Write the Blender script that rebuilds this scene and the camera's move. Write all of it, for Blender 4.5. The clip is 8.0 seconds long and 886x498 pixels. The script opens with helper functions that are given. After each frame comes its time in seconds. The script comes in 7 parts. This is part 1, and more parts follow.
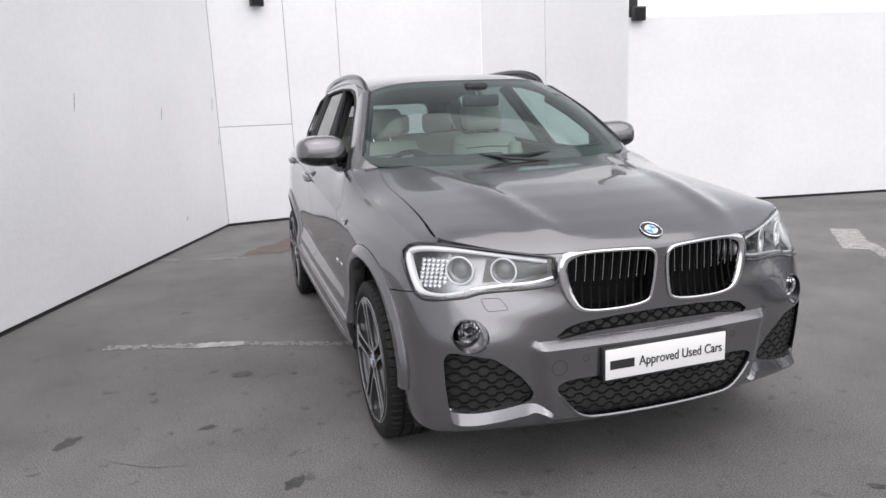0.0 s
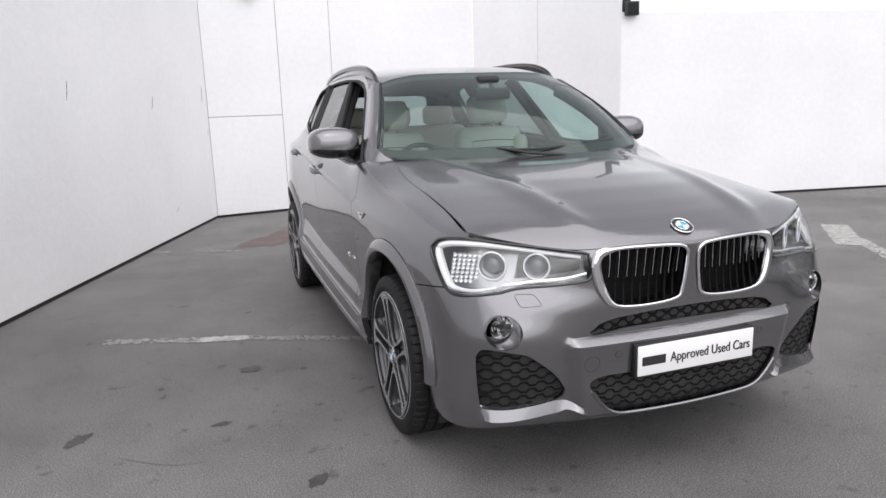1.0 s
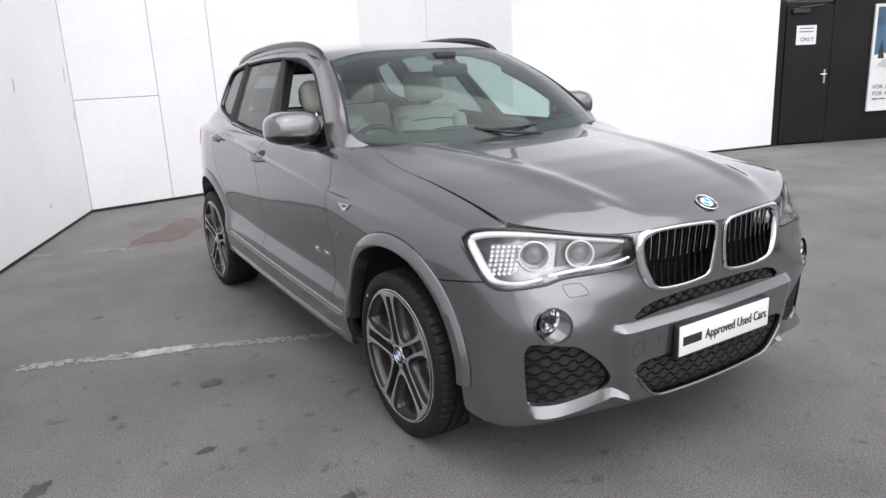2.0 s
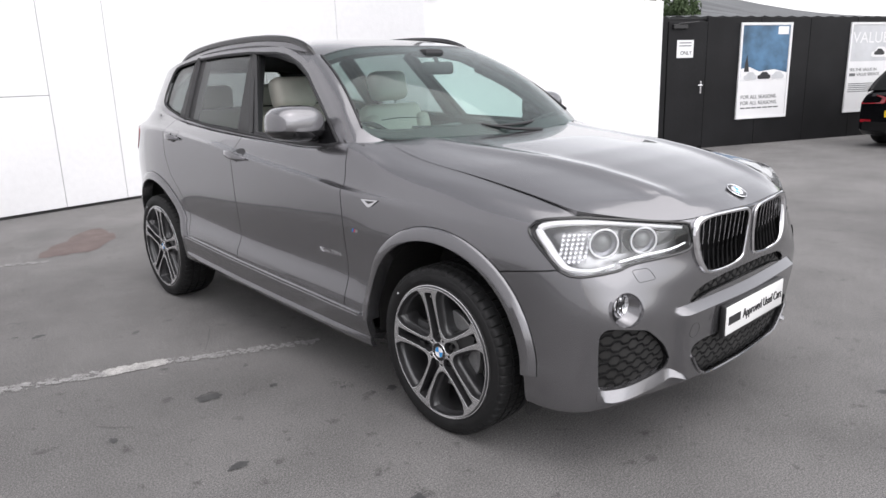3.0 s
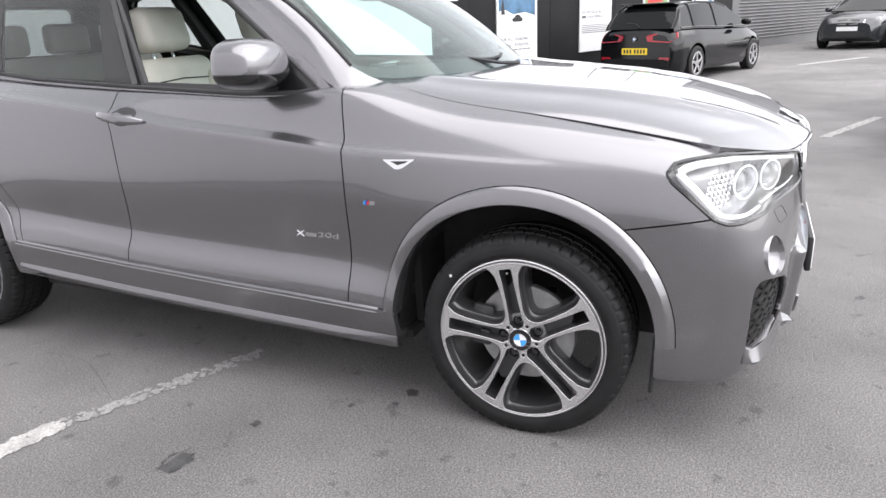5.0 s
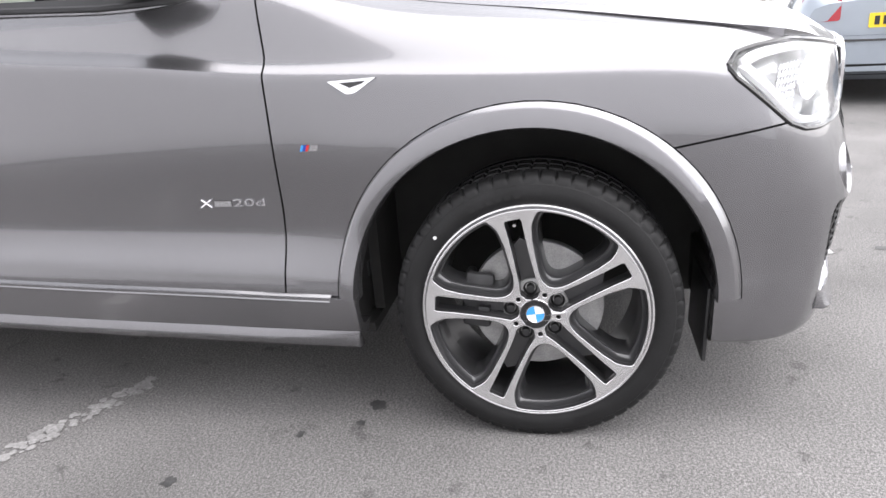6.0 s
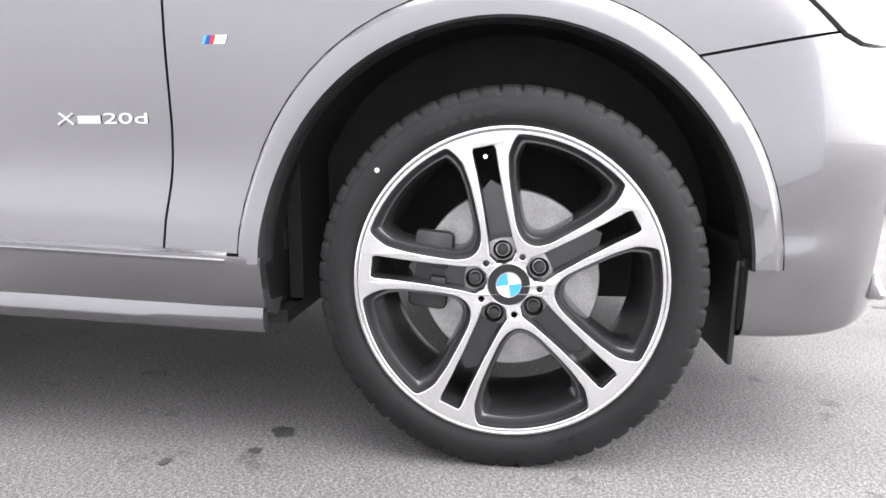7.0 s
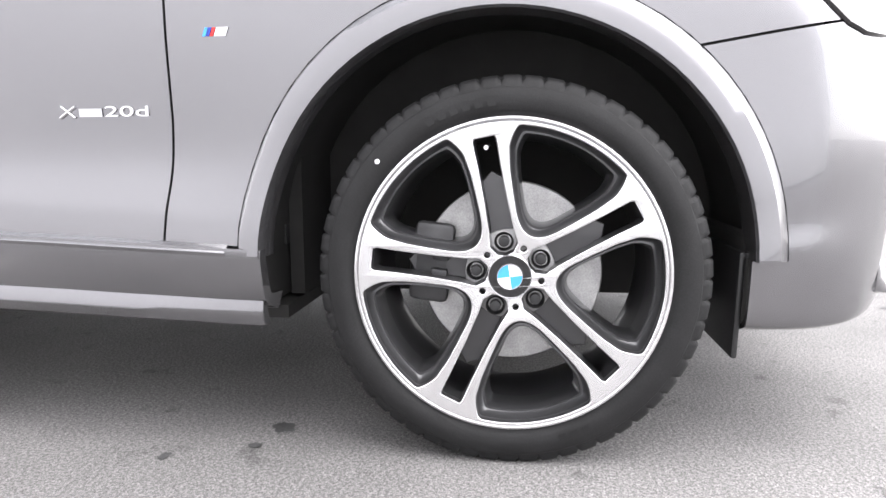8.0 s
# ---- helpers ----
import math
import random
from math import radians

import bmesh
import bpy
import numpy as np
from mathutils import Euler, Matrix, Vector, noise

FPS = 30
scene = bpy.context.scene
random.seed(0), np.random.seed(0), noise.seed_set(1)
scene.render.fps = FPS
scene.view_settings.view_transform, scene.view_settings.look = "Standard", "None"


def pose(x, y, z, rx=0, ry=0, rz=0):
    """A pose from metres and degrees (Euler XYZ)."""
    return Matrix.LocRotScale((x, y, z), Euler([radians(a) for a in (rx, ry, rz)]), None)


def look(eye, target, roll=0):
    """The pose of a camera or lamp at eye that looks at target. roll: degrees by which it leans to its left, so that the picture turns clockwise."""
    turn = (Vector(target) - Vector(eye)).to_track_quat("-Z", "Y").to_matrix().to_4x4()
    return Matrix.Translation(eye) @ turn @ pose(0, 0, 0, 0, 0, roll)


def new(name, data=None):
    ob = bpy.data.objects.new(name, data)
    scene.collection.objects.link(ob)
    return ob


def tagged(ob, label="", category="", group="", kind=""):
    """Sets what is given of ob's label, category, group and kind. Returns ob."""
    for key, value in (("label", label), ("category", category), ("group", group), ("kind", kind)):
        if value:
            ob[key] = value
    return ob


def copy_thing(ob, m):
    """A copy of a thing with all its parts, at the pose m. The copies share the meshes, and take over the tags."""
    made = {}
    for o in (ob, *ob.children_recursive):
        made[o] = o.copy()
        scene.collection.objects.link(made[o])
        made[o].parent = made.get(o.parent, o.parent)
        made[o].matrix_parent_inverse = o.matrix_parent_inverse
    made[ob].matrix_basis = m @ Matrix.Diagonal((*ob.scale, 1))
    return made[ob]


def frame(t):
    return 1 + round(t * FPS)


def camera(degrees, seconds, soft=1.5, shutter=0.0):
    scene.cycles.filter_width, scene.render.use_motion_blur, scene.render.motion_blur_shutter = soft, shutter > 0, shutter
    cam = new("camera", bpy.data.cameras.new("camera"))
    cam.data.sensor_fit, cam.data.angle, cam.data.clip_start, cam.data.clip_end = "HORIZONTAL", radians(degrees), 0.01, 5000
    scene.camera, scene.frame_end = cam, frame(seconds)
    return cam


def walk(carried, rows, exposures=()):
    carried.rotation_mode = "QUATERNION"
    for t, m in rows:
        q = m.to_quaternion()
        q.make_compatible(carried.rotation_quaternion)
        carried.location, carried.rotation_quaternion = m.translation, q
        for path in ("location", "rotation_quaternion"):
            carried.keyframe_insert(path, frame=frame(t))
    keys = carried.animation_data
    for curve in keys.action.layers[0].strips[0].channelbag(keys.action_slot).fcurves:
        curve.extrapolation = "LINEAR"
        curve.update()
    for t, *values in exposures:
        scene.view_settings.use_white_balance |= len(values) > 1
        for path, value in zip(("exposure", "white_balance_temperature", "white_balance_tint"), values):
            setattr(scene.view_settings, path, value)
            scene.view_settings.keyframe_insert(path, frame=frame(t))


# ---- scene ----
cam = camera(64.97, 8.0)
PATH = [
    (0, (-1.520, -2.946, 1.430), (-0.913, -1.080, 1.043), -2.47),
    (0.5, (-1.525, -2.945, 1.436), (-0.940, -1.073, 1.046), -2.08),
    (1, (-1.692, -2.850, 1.439), (-1.027, -1.009, 1.029), -1.81),
    (1.5, (-1.932, -2.685, 1.455), (-1.128, -0.907, 1.016), -2.83),
    (1.7, (-2.016, -2.560, 1.491), (-1.121, -0.837, 1.011), -2.68),
    (2.8, (-2.602, -2.086, 1.456), (-1.338, -0.607, 0.988), -2.68),
    (3, (-2.704, -1.973, 1.449), (-1.386, -0.549, 0.963), -1.74),
    (3.5, (-2.866, -1.617, 1.479), (-1.448, -0.303, 0.965), -2.61),
    (4, (-3.019, -1.278, 1.440), (-1.482, -0.098, 0.944), -2.88),
    (4.5, (-3.018, -0.947, 1.408), (-1.383, 0.059, 0.849), -2.92),
    (5, (-2.913, -0.629, 1.374), (-1.181, 0.143, 0.738), -2.59),
    (5.2, (-2.872, -0.494, 1.357), (-1.086, 0.137, 0.713), -3.50),
    (6.3, (-2.326, -0.057, 0.942), (-0.443, 0.247, 0.341), -3.10),
    (6.5, (-2.239, -0.045, 0.841), (-0.315, 0.222, 0.364), -1.74),
    (7, (-2.152, -0.022, 0.606), (-0.187, 0.196, 0.299), -0.10),
    (7.5, (-2.148, -0.021, 0.590), (-0.182, 0.202, 0.300), -0.22),
    (8, (-2.148, -0.032, 0.573), (-0.182, 0.205, 0.294), -0.25),
]
EXPOSURES = [(0.0, 0.5), (1.5, 0.6), (3.0, 0.8), (4.0, 1.1), (5.0, 1.48), (6.3, 1.96), (7.0, 2.32), (8.0, 2.42)]
walk(cam, [(t, look(eye, target, roll)) for t, eye, target, roll in PATH], [(t, stops, 6500, 13) for t, stops in EXPOSURES])

# ---- light: a bright overcast sky and a very soft sun ----
SUN_TURN, SUN_UP = radians(182), radians(62)
world = bpy.data.worlds.new("overcast_sky")
scene.world = world
world.use_nodes = True
wn = world.node_tree.nodes
sky = wn.new("ShaderNodeTexSky")
sky.sky_type, sky.sun_disc = "NISHITA", False
sky.sun_elevation, sky.sun_rotation = SUN_UP, SUN_TURN
grey = wn.new("ShaderNodeHueSaturation")
grey.inputs["Saturation"].default_value = 0.12
world.node_tree.links.new(sky.outputs["Color"], grey.inputs["Color"])
world.node_tree.links.new(grey.outputs["Color"], wn["Background"].inputs["Color"])
wn["Background"].inputs["Strength"].default_value = 0.15
sun = new("sun", bpy.data.lights.new("sun", "SUN"))
sun.data.energy, sun.data.angle, sun.data.color = 1.6, radians(105), (1.0, 0.985, 0.965)
sun.matrix_world = look((10 * math.sin(SUN_TURN) * math.cos(SUN_UP), 10 * math.cos(SUN_TURN) * math.cos(SUN_UP), 10 * math.sin(SUN_UP)), (0, 0, 0))


# ---- materials ----
def mat(name, col, rough=0.5, metal=0.0, var=0.0, scale=6.0, grain=0.0, gscale=120.0, bump=0.0, bscale=150.0, coat=0.0, spec=0.5, rvar=0.0):
    """A surface with variation at two scales, relief and wear."""
    m = bpy.data.materials.new(name)
    m.use_nodes = True
    nt = m.node_tree
    b = nt.nodes["Principled BSDF"]
    c4 = (*col, 1.0)
    b.inputs["Base Color"].default_value = c4
    b.inputs["Roughness"].default_value, b.inputs["Metallic"].default_value = rough, metal
    b.inputs["Coat Weight"].default_value, b.inputs["Coat Roughness"].default_value = coat, 0.03
    b.inputs["Specular IOR Level"].default_value = spec
    co = nt.nodes.new("ShaderNodeTexCoord")
    last = None
    for amount, size, detail in ((var, scale, 5.0), (grain, gscale, 2.0)):
        if amount:
            n = nt.nodes.new("ShaderNodeTexNoise")
            n.inputs["Scale"].default_value, n.inputs["Detail"].default_value = size, detail
            nt.links.new(co.outputs["Object"], n.inputs["Vector"])
            r = nt.nodes.new("ShaderNodeMapRange")
            r.inputs["From Min"].default_value, r.inputs["From Max"].default_value = 0.3, 0.7
            r.inputs["To Min"].default_value, r.inputs["To Max"].default_value = 1 - amount, 1 + amount
            nt.links.new(n.outputs["Fac"], r.inputs["Value"])
            x = nt.nodes.new("ShaderNodeVectorMath")
            x.operation = "SCALE"
            if last:
                nt.links.new(last, x.inputs[0])
            else:
                x.inputs[0].default_value = col
            nt.links.new(r.outputs["Result"], x.inputs["Scale"])
            last = x.outputs["Vector"]
            if rvar and size == scale:
                q = nt.nodes.new("ShaderNodeMapRange")
                q.inputs["From Min"].default_value, q.inputs["From Max"].default_value = 0.3, 0.7
                q.inputs["To Min"].default_value, q.inputs["To Max"].default_value = max(0.02, rough - rvar), min(1, rough + rvar)
                nt.links.new(n.outputs["Fac"], q.inputs["Value"])
                nt.links.new(q.outputs["Result"], b.inputs["Roughness"])
    if last:
        nt.links.new(last, b.inputs["Base Color"])
    if bump:
        n = nt.nodes.new("ShaderNodeTexNoise")
        n.inputs["Scale"].default_value, n.inputs["Detail"].default_value = bscale, 4.0
        nt.links.new(co.outputs["Object"], n.inputs["Vector"])
        k = nt.nodes.new("ShaderNodeBump")
        k.inputs["Strength"].default_value, k.inputs["Distance"].default_value = 1.0, bump
        nt.links.new(n.outputs["Fac"], k.inputs["Height"])
        nt.links.new(k.outputs["Normal"], b.inputs["Normal"])
    return m


def glass(name, col, rough=0.0):
    """Thin tinted pane: a clear tinted layer under a mirror-like Fresnel gloss."""
    m = bpy.data.materials.new(name)
    m.use_nodes = True
    nt = m.node_tree
    nt.nodes.remove(nt.nodes["Principled BSDF"])
    t = nt.nodes.new("ShaderNodeBsdfTransparent")
    t.inputs["Color"].default_value = (*[math.sqrt(c) for c in col], 1)
    g = nt.nodes.new("ShaderNodeBsdfGlossy")
    g.inputs["Roughness"].default_value = 0.01 + rough
    w = nt.nodes.new("ShaderNodeLayerWeight")
    w.inputs["Blend"].default_value = 0.5
    e = nt.nodes.new("ShaderNodeMath")
    e.operation, e.inputs[1].default_value = "POWER", 4.0
    f = nt.nodes.new("ShaderNodeMapRange")
    f.inputs["To Min"].default_value, f.inputs["To Max"].default_value = 0.035, 0.9
    nt.links.new(w.outputs["Facing"], e.inputs[0])
    nt.links.new(e.outputs["Value"], f.inputs["Value"])
    x = nt.nodes.new("ShaderNodeMixShader")
    nt.links.new(f.outputs["Result"], x.inputs["Fac"])
    nt.links.new(t.outputs["BSDF"], x.inputs[1])
    nt.links.new(g.outputs["BSDF"], x.inputs[2])
    nt.links.new(x.outputs["Shader"], nt.nodes["Material Output"].inputs["Surface"])
    return m


def yard_surface():
    """Worn grey yard surface: fine aggregate, broad damp blotches, dark oil spots and reddish stains."""
    m = mat("worn_yard_surface", (0.205, 0.199, 0.196), 0.8)
    nt = m.node_tree
    b = nt.nodes["Principled BSDF"]
    co = nt.nodes["Texture Coordinate"]
    mix = None
    base = (0.205, 0.199, 0.196, 1)
    for size, detail, lo, hi, dark in ((0.35, 3, 0.35, 0.7, 0.62), (1.7, 6, 0.42, 0.66, 0.8), (9.0, 4, 0.62, 0.7, 0.6), (330.0, 3, 0.34, 0.62, 0.38), (140.0, 2, 0.4, 0.62, 0.72), (60.0, 3, 0.6, 0.68, 1.3)):
        n = nt.nodes.new("ShaderNodeTexNoise")
        n.inputs["Scale"].default_value, n.inputs["Detail"].default_value = size, detail
        n.inputs["Roughness"].default_value = 0.6
        nt.links.new(co.outputs["Object"], n.inputs["Vector"])
        r = nt.nodes.new("ShaderNodeMapRange")
        r.inputs["From Min"].default_value, r.inputs["From Max"].default_value = lo, hi
        r.inputs["To Min"].default_value, r.inputs["To Max"].default_value = (1, dark) if size < 100 else (dark, 1.38)
        nt.links.new(n.outputs["Fac"], r.inputs["Value"])
        x = nt.nodes.new("ShaderNodeVectorMath")
        x.operation = "SCALE"
        if mix:
            nt.links.new(mix, x.inputs[0])
        else:
            x.inputs[0].default_value = base[:3]
        nt.links.new(r.outputs["Result"], x.inputs["Scale"])
        mix = x.outputs["Vector"]
    nt.links.new(mix, b.inputs["Base Color"])
    n = nt.nodes.new("ShaderNodeTexNoise")
    n.inputs["Scale"].default_value, n.inputs["Detail"].default_value = 380.0, 4.0
    nt.links.new(co.outputs["Object"], n.inputs["Vector"])
    k = nt.nodes.new("ShaderNodeBump")
    k.inputs["Strength"].default_value, k.inputs["Distance"].default_value = 0.8, 0.0032
    nt.links.new(n.outputs["Fac"], k.inputs["Height"])
    nt.links.new(k.outputs["Normal"], b.inputs["Normal"])
    return m


YARD = yard_surface()
WHITE_WALL = mat("white_painted_wall", (0.82, 0.82, 0.83), 0.6, var=0.035, scale=0.8, grain=0.02, gscale=14, bump=0.002, bscale=30)
BLACK_FENCE = mat("black_painted_boards", (0.009, 0.009, 0.01), 0.6, var=0.3, scale=1.5, grain=0.2, gscale=40, bump=0.001, bscale=60, spec=0.22)
SEAL = mat("dark_base_seal", (0.02, 0.02, 0.02), 0.8, var=0.2)
SCUFF = mat("grey_scuff", (0.25, 0.25, 0.27), 0.8, var=0.3, scale=30)
SHUTTER = mat("grey_metal_shutter", (0.16, 0.16, 0.165), 0.5, metal=0.3, var=0.12, scale=1.2)
ROOF_METAL = mat("weathered_grey_roof", (0.11, 0.115, 0.12), 0.6, var=0.15, scale=0.8, grain=0.1, gscale=20)
CLAD = mat("grey_metal_cladding", (0.32, 0.33, 0.34), 0.5, metal=0.2, var=0.1, scale=0.6)
FADED_PAINT = mat("faded_line_paint", (0.275, 0.27, 0.267), 0.8, var=0.2, scale=14, grain=0.25, gscale=120)
LINE_PAINT = mat("worn_white_line_paint", (0.39, 0.38, 0.37), 0.8, var=0.25, scale=14, grain=0.25, gscale=120, bump=0.001)
RED_STAIN = mat("reddish_stain", (0.12, 0.088, 0.081), 0.7, var=0.2, scale=5, grain=0.3, gscale=200)
OIL_SPOT = mat("dark_oil_spot", (0.05, 0.05, 0.05), 0.6, var=0.3, scale=20, grain=0.3, gscale=200)
SCRAPE = mat("grey_scrape", (0.105, 0.102, 0.1), 0.8, var=0.3, scale=20, grain=0.3, gscale=200)
LEAF = mat("dark_green_leaves", (0.05, 0.08, 0.03), 0.7, var=0.4, scale=3)
BARK = mat("brown_bark", (0.12, 0.09, 0.06), 0.9, var=0.3, scale=8, bump=0.01, bscale=20)

PAINT = mat("grey_metallic_paint", (0.2, 0.198, 0.208), 0.23, metal=0.85, grain=0.10, gscale=1400, coat=1.0)
DARK_SHELL = mat("black_underseal", (0.02, 0.0195, 0.019), 0.75, var=0.3, scale=10)
BLACK_PLASTIC = mat("black_textured_plastic", (0.018, 0.018, 0.019), 0.45, var=0.15, scale=8, grain=0.2, gscale=600, bump=0.0003, bscale=900)
GRILLE_BLACK = mat("dull_black_grille", (0.005, 0.005, 0.0055), 0.5, var=0.2, scale=12, grain=0.2, gscale=400, spec=0.15)
GLOSS_BLACK = mat("gloss_black_trim", (0.01, 0.01, 0.011), 0.12, var=0.1, scale=5, coat=0.5)
CHROME = mat("chrome", (0.82, 0.82, 0.84), 0.08, metal=1.0, var=0.03, scale=9)
SATIN = mat("satin_silver", (0.62, 0.62, 0.64), 0.22, metal=0.9, var=0.05, scale=12)
MACHINED = mat("machined_alloy", (0.74, 0.74, 0.75), 0.2, metal=0.9, var=0.04, scale=12, grain=0.015, gscale=500)
ALLOY_GREY = mat("dark_grey_alloy_paint", (0.066, 0.066, 0.069), 0.3, metal=0.5, var=0.08, scale=10, coat=0.4)
RUBBER = mat("tyre_rubber", (0.0105, 0.0105, 0.011), 0.62, var=0.25, scale=14, grain=0.25, gscale=300, bump=0.0004, bscale=500, spec=0.3)
IRON = mat("brake_iron", (0.34, 0.34, 0.34), 0.42, metal=0.7, var=0.2, scale=25, grain=0.15, gscale=400)
CALIPER = mat("cast_grey_caliper", (0.06, 0.06, 0.062), 0.5, metal=0.6, var=0.2, scale=30)
LEATHER = mat("cream_leather", (0.62, 0.59, 0.53), 0.45, var=0.06, scale=9, bump=0.0006, bscale=420)
TRIM_BLACK = mat("black_cabin_trim", (0.022, 0.022, 0.024), 0.6, var=0.15, scale=10, bump=0.0004, bscale=500)
HEADLINER = mat("dark_headliner", (0.04, 0.04, 0.042), 0.9, var=0.1, scale=30)
PLATE_WHITE = mat("white_plate", (0.8, 0.8, 0.8), 0.25, var=0.02, scale=10)
PLATE_YELLOW = mat("yellow_plate", (0.85, 0.6, 0.03), 0.3, var=0.03, scale=10)
INK = mat("black_ink", (0.02, 0.02, 0.022), 0.5, var=0.1)
GREY_INK = mat("grey_ink", (0.12, 0.125, 0.13), 0.5, var=0.1)
ROUND_BLUE = mat("blue_enamel", (0.05, 0.33, 0.75), 0.2, var=0.03, coat=0.5)
ROUND_WHITE = mat("white_enamel", (0.8, 0.8, 0.82), 0.2, var=0.03, coat=0.5)
RED_LENS = mat("red_lamp_lens", (0.3, 0.012, 0.02), 0.15, var=0.1, scale=20, coat=0.6)
RED_MARK = mat("red_mark", (0.6, 0.03, 0.03), 0.4, var=0.05)
BLUE_MARK = mat("dark_blue_mark", (0.02, 0.05, 0.35), 0.4, var=0.05)
BLACK_PAINT = mat("black_car_paint", (0.004, 0.004, 0.005), 0.1, var=0.1, scale=3, spec=0.4)
DARK_PAINT = mat("dark_grey_car_paint", (0.03, 0.032, 0.036), 0.3, metal=0.4, var=0.05, scale=3, coat=1.0)
WHITE_PAINT = mat("white_car_paint", (0.78, 0.78, 0.79), 0.3, var=0.02, scale=3, coat=1.0)
SILVER_PAINT = mat("pale_blue_silver_paint", (0.34, 0.38, 0.43), 0.32, metal=0.6, var=0.04, scale=3, coat=1.0)
POSTER_WHITE = mat("white_poster_paper", (0.78, 0.78, 0.79), 0.35, var=0.03, scale=3)
POSTER_SKY = mat("blue_poster_print", (0.06, 0.14, 0.24), 0.35, var=0.55, scale=3.2)
POSTER_GREEN = mat("green_poster_print", (0.2, 0.33, 0.15), 0.35, var=0.6, scale=6)
POSTER_GREY = mat("pale_grey_poster_print", (0.55, 0.56, 0.58), 0.35, var=0.12, scale=3)
WINDSCREEN = glass("green_tinted_windscreen", (0.6, 0.755, 0.72))
SIDE_GLASS = glass("green_tinted_glass", (0.80, 0.92, 0.89))
PRIVACY = glass("dark_privacy_glass", (0.40, 0.44, 0.43))
CLEAR = glass("clear_lamp_cover", (0.95, 0.96, 0.96))
FAR_GLASS = mat("dark_car_window", (0.006, 0.007, 0.007), 0.05, var=0.1, scale=2, spec=0.22)
LAMP_BACK = mat("grey_lamp_housing", (0.42, 0.42, 0.43), 0.25, metal=0.7, var=0.15, scale=14)
LENS_DARK = mat("smoked_projector_lens", (0.16, 0.165, 0.17), 0.06, metal=0.2, var=0.08, scale=20, coat=0.6)
LAMP_GLASS = mat("projector_lens", (0.5, 0.52, 0.54), 0.05, metal=0.6, var=0.05)


# ---- building helpers ----
def mesh_of(name, verts, faces, mats, smooth=True, angle=32, slots=None):
    me = bpy.data.meshes.new(name)
    me.from_pydata([tuple(float(c) for c in v) for v in verts], [], [tuple(int(i) for i in f) for f in faces])
    return finish(me, mats, smooth, angle, slots)


def finish(me, mats, smooth=True, angle=32, slots=None):
    me.materials.clear()
    for m in mats if isinstance(mats, (list, tuple)) else [mats]:
        me.materials.append(m)
    if slots is not None:
        me.polygons.foreach_set("material_index", slots)
    me.polygons.foreach_set("use_smooth", [smooth] * len(me.polygons))
    if smooth:
        me.set_sharp_from_angle(angle=radians(angle))
    me.update()
    return me


def tidy(me):
    """Faces outward and doubles merged."""
    bm = bmesh.new()
    bm.from_mesh(me)
    bmesh.ops.remove_doubles(bm, verts=bm.verts, dist=1e-5)
    bmesh.ops.recalc_face_normals(bm, faces=bm.faces)
    bm.to_mesh(me)
    bm.free()
    return me


def part(name, bm, material, parent, label=""):
    """Links a mesh (or a bmesh) as one object under a thing or a part."""
    if isinstance(bm, bmesh.types.BMesh):
        me = bpy.data.meshes.new(name)
        bm.to_mesh(me)
        bm.free()
        finish(me, material)
    else:
        me = bm
        if material is not None:
            finish(me, material)
    ob = new(name, me)
    if parent:
        ob.parent = parent
    return tagged(ob, label)


def thing(name, label, category, place=(0, 0, 0), turn=0.0, group="", kind=""):
    ob = new(name)
    ob.matrix_basis = pose(*place, 0, 0, turn)
    return tagged(ob, label, category, group, kind)


def joined(name, pieces, material, smooth=True, angle=32):
    """One mesh out of several (verts, faces) pieces."""
    verts, faces = [], []
    for v, f in pieces:
        k = len(verts)
        verts += [tuple(p) for p in v]
        faces += [tuple(i + k for i in q) for q in f]
    return mesh_of(name, verts, faces, material, smooth, angle)


def box(x0, x1, y0, y1, z0, z1):
    v = [(x, y, z) for x in (x0, x1) for y in (y0, y1) for z in (z0, z1)]
    return v, [(0, 1, 3, 2), (4, 6, 7, 5), (0, 4, 5, 1), (2, 3, 7, 6), (0, 2, 6, 4), (1, 5, 7, 3)]


def rbox(x0, x1, y0, y1, z0, z1, r=0.01, seg=2):
    """A box with rounded edges, as verts and faces."""
    bm = bmesh.new()
    v, f = box(x0, x1, y0, y1, z0, z1)
    vs = [bm.verts.new(p) for p in v]
    for q in f:
        bm.faces.new([vs[i] for i in q])
    bmesh.ops.recalc_face_normals(bm, faces=bm.faces)
    bmesh.ops.bevel(bm, geom=bm.edges[:], offset=r, segments=seg, affect="EDGES", profile=0.5)
    bm.verts.ensure_lookup_table()
    out = [tuple(p.co) for p in bm.verts], [tuple(p.index for p in q.verts) for q in bm.faces]
    bm.free()
    return out


def moved(piece, m):
    v, f = piece
    return [tuple(m @ Vector(p)) for p in v], f


def grid_faces(n, m, off=0, close_u=False):
    return [(off + i * m + j, off + ((i + 1) % n) * m + j, off + ((i + 1) % n) * m + j + 1, off + i * m + j + 1) for i in range(n if close_u else n - 1) for j in range(m - 1)]


def normals(P):
    du, dv = np.gradient(P, axis=0), np.gradient(P, axis=1)
    n = np.cross(du, dv)
    return n / np.maximum(np.linalg.norm(n, axis=2, keepdims=True), 1e-9)


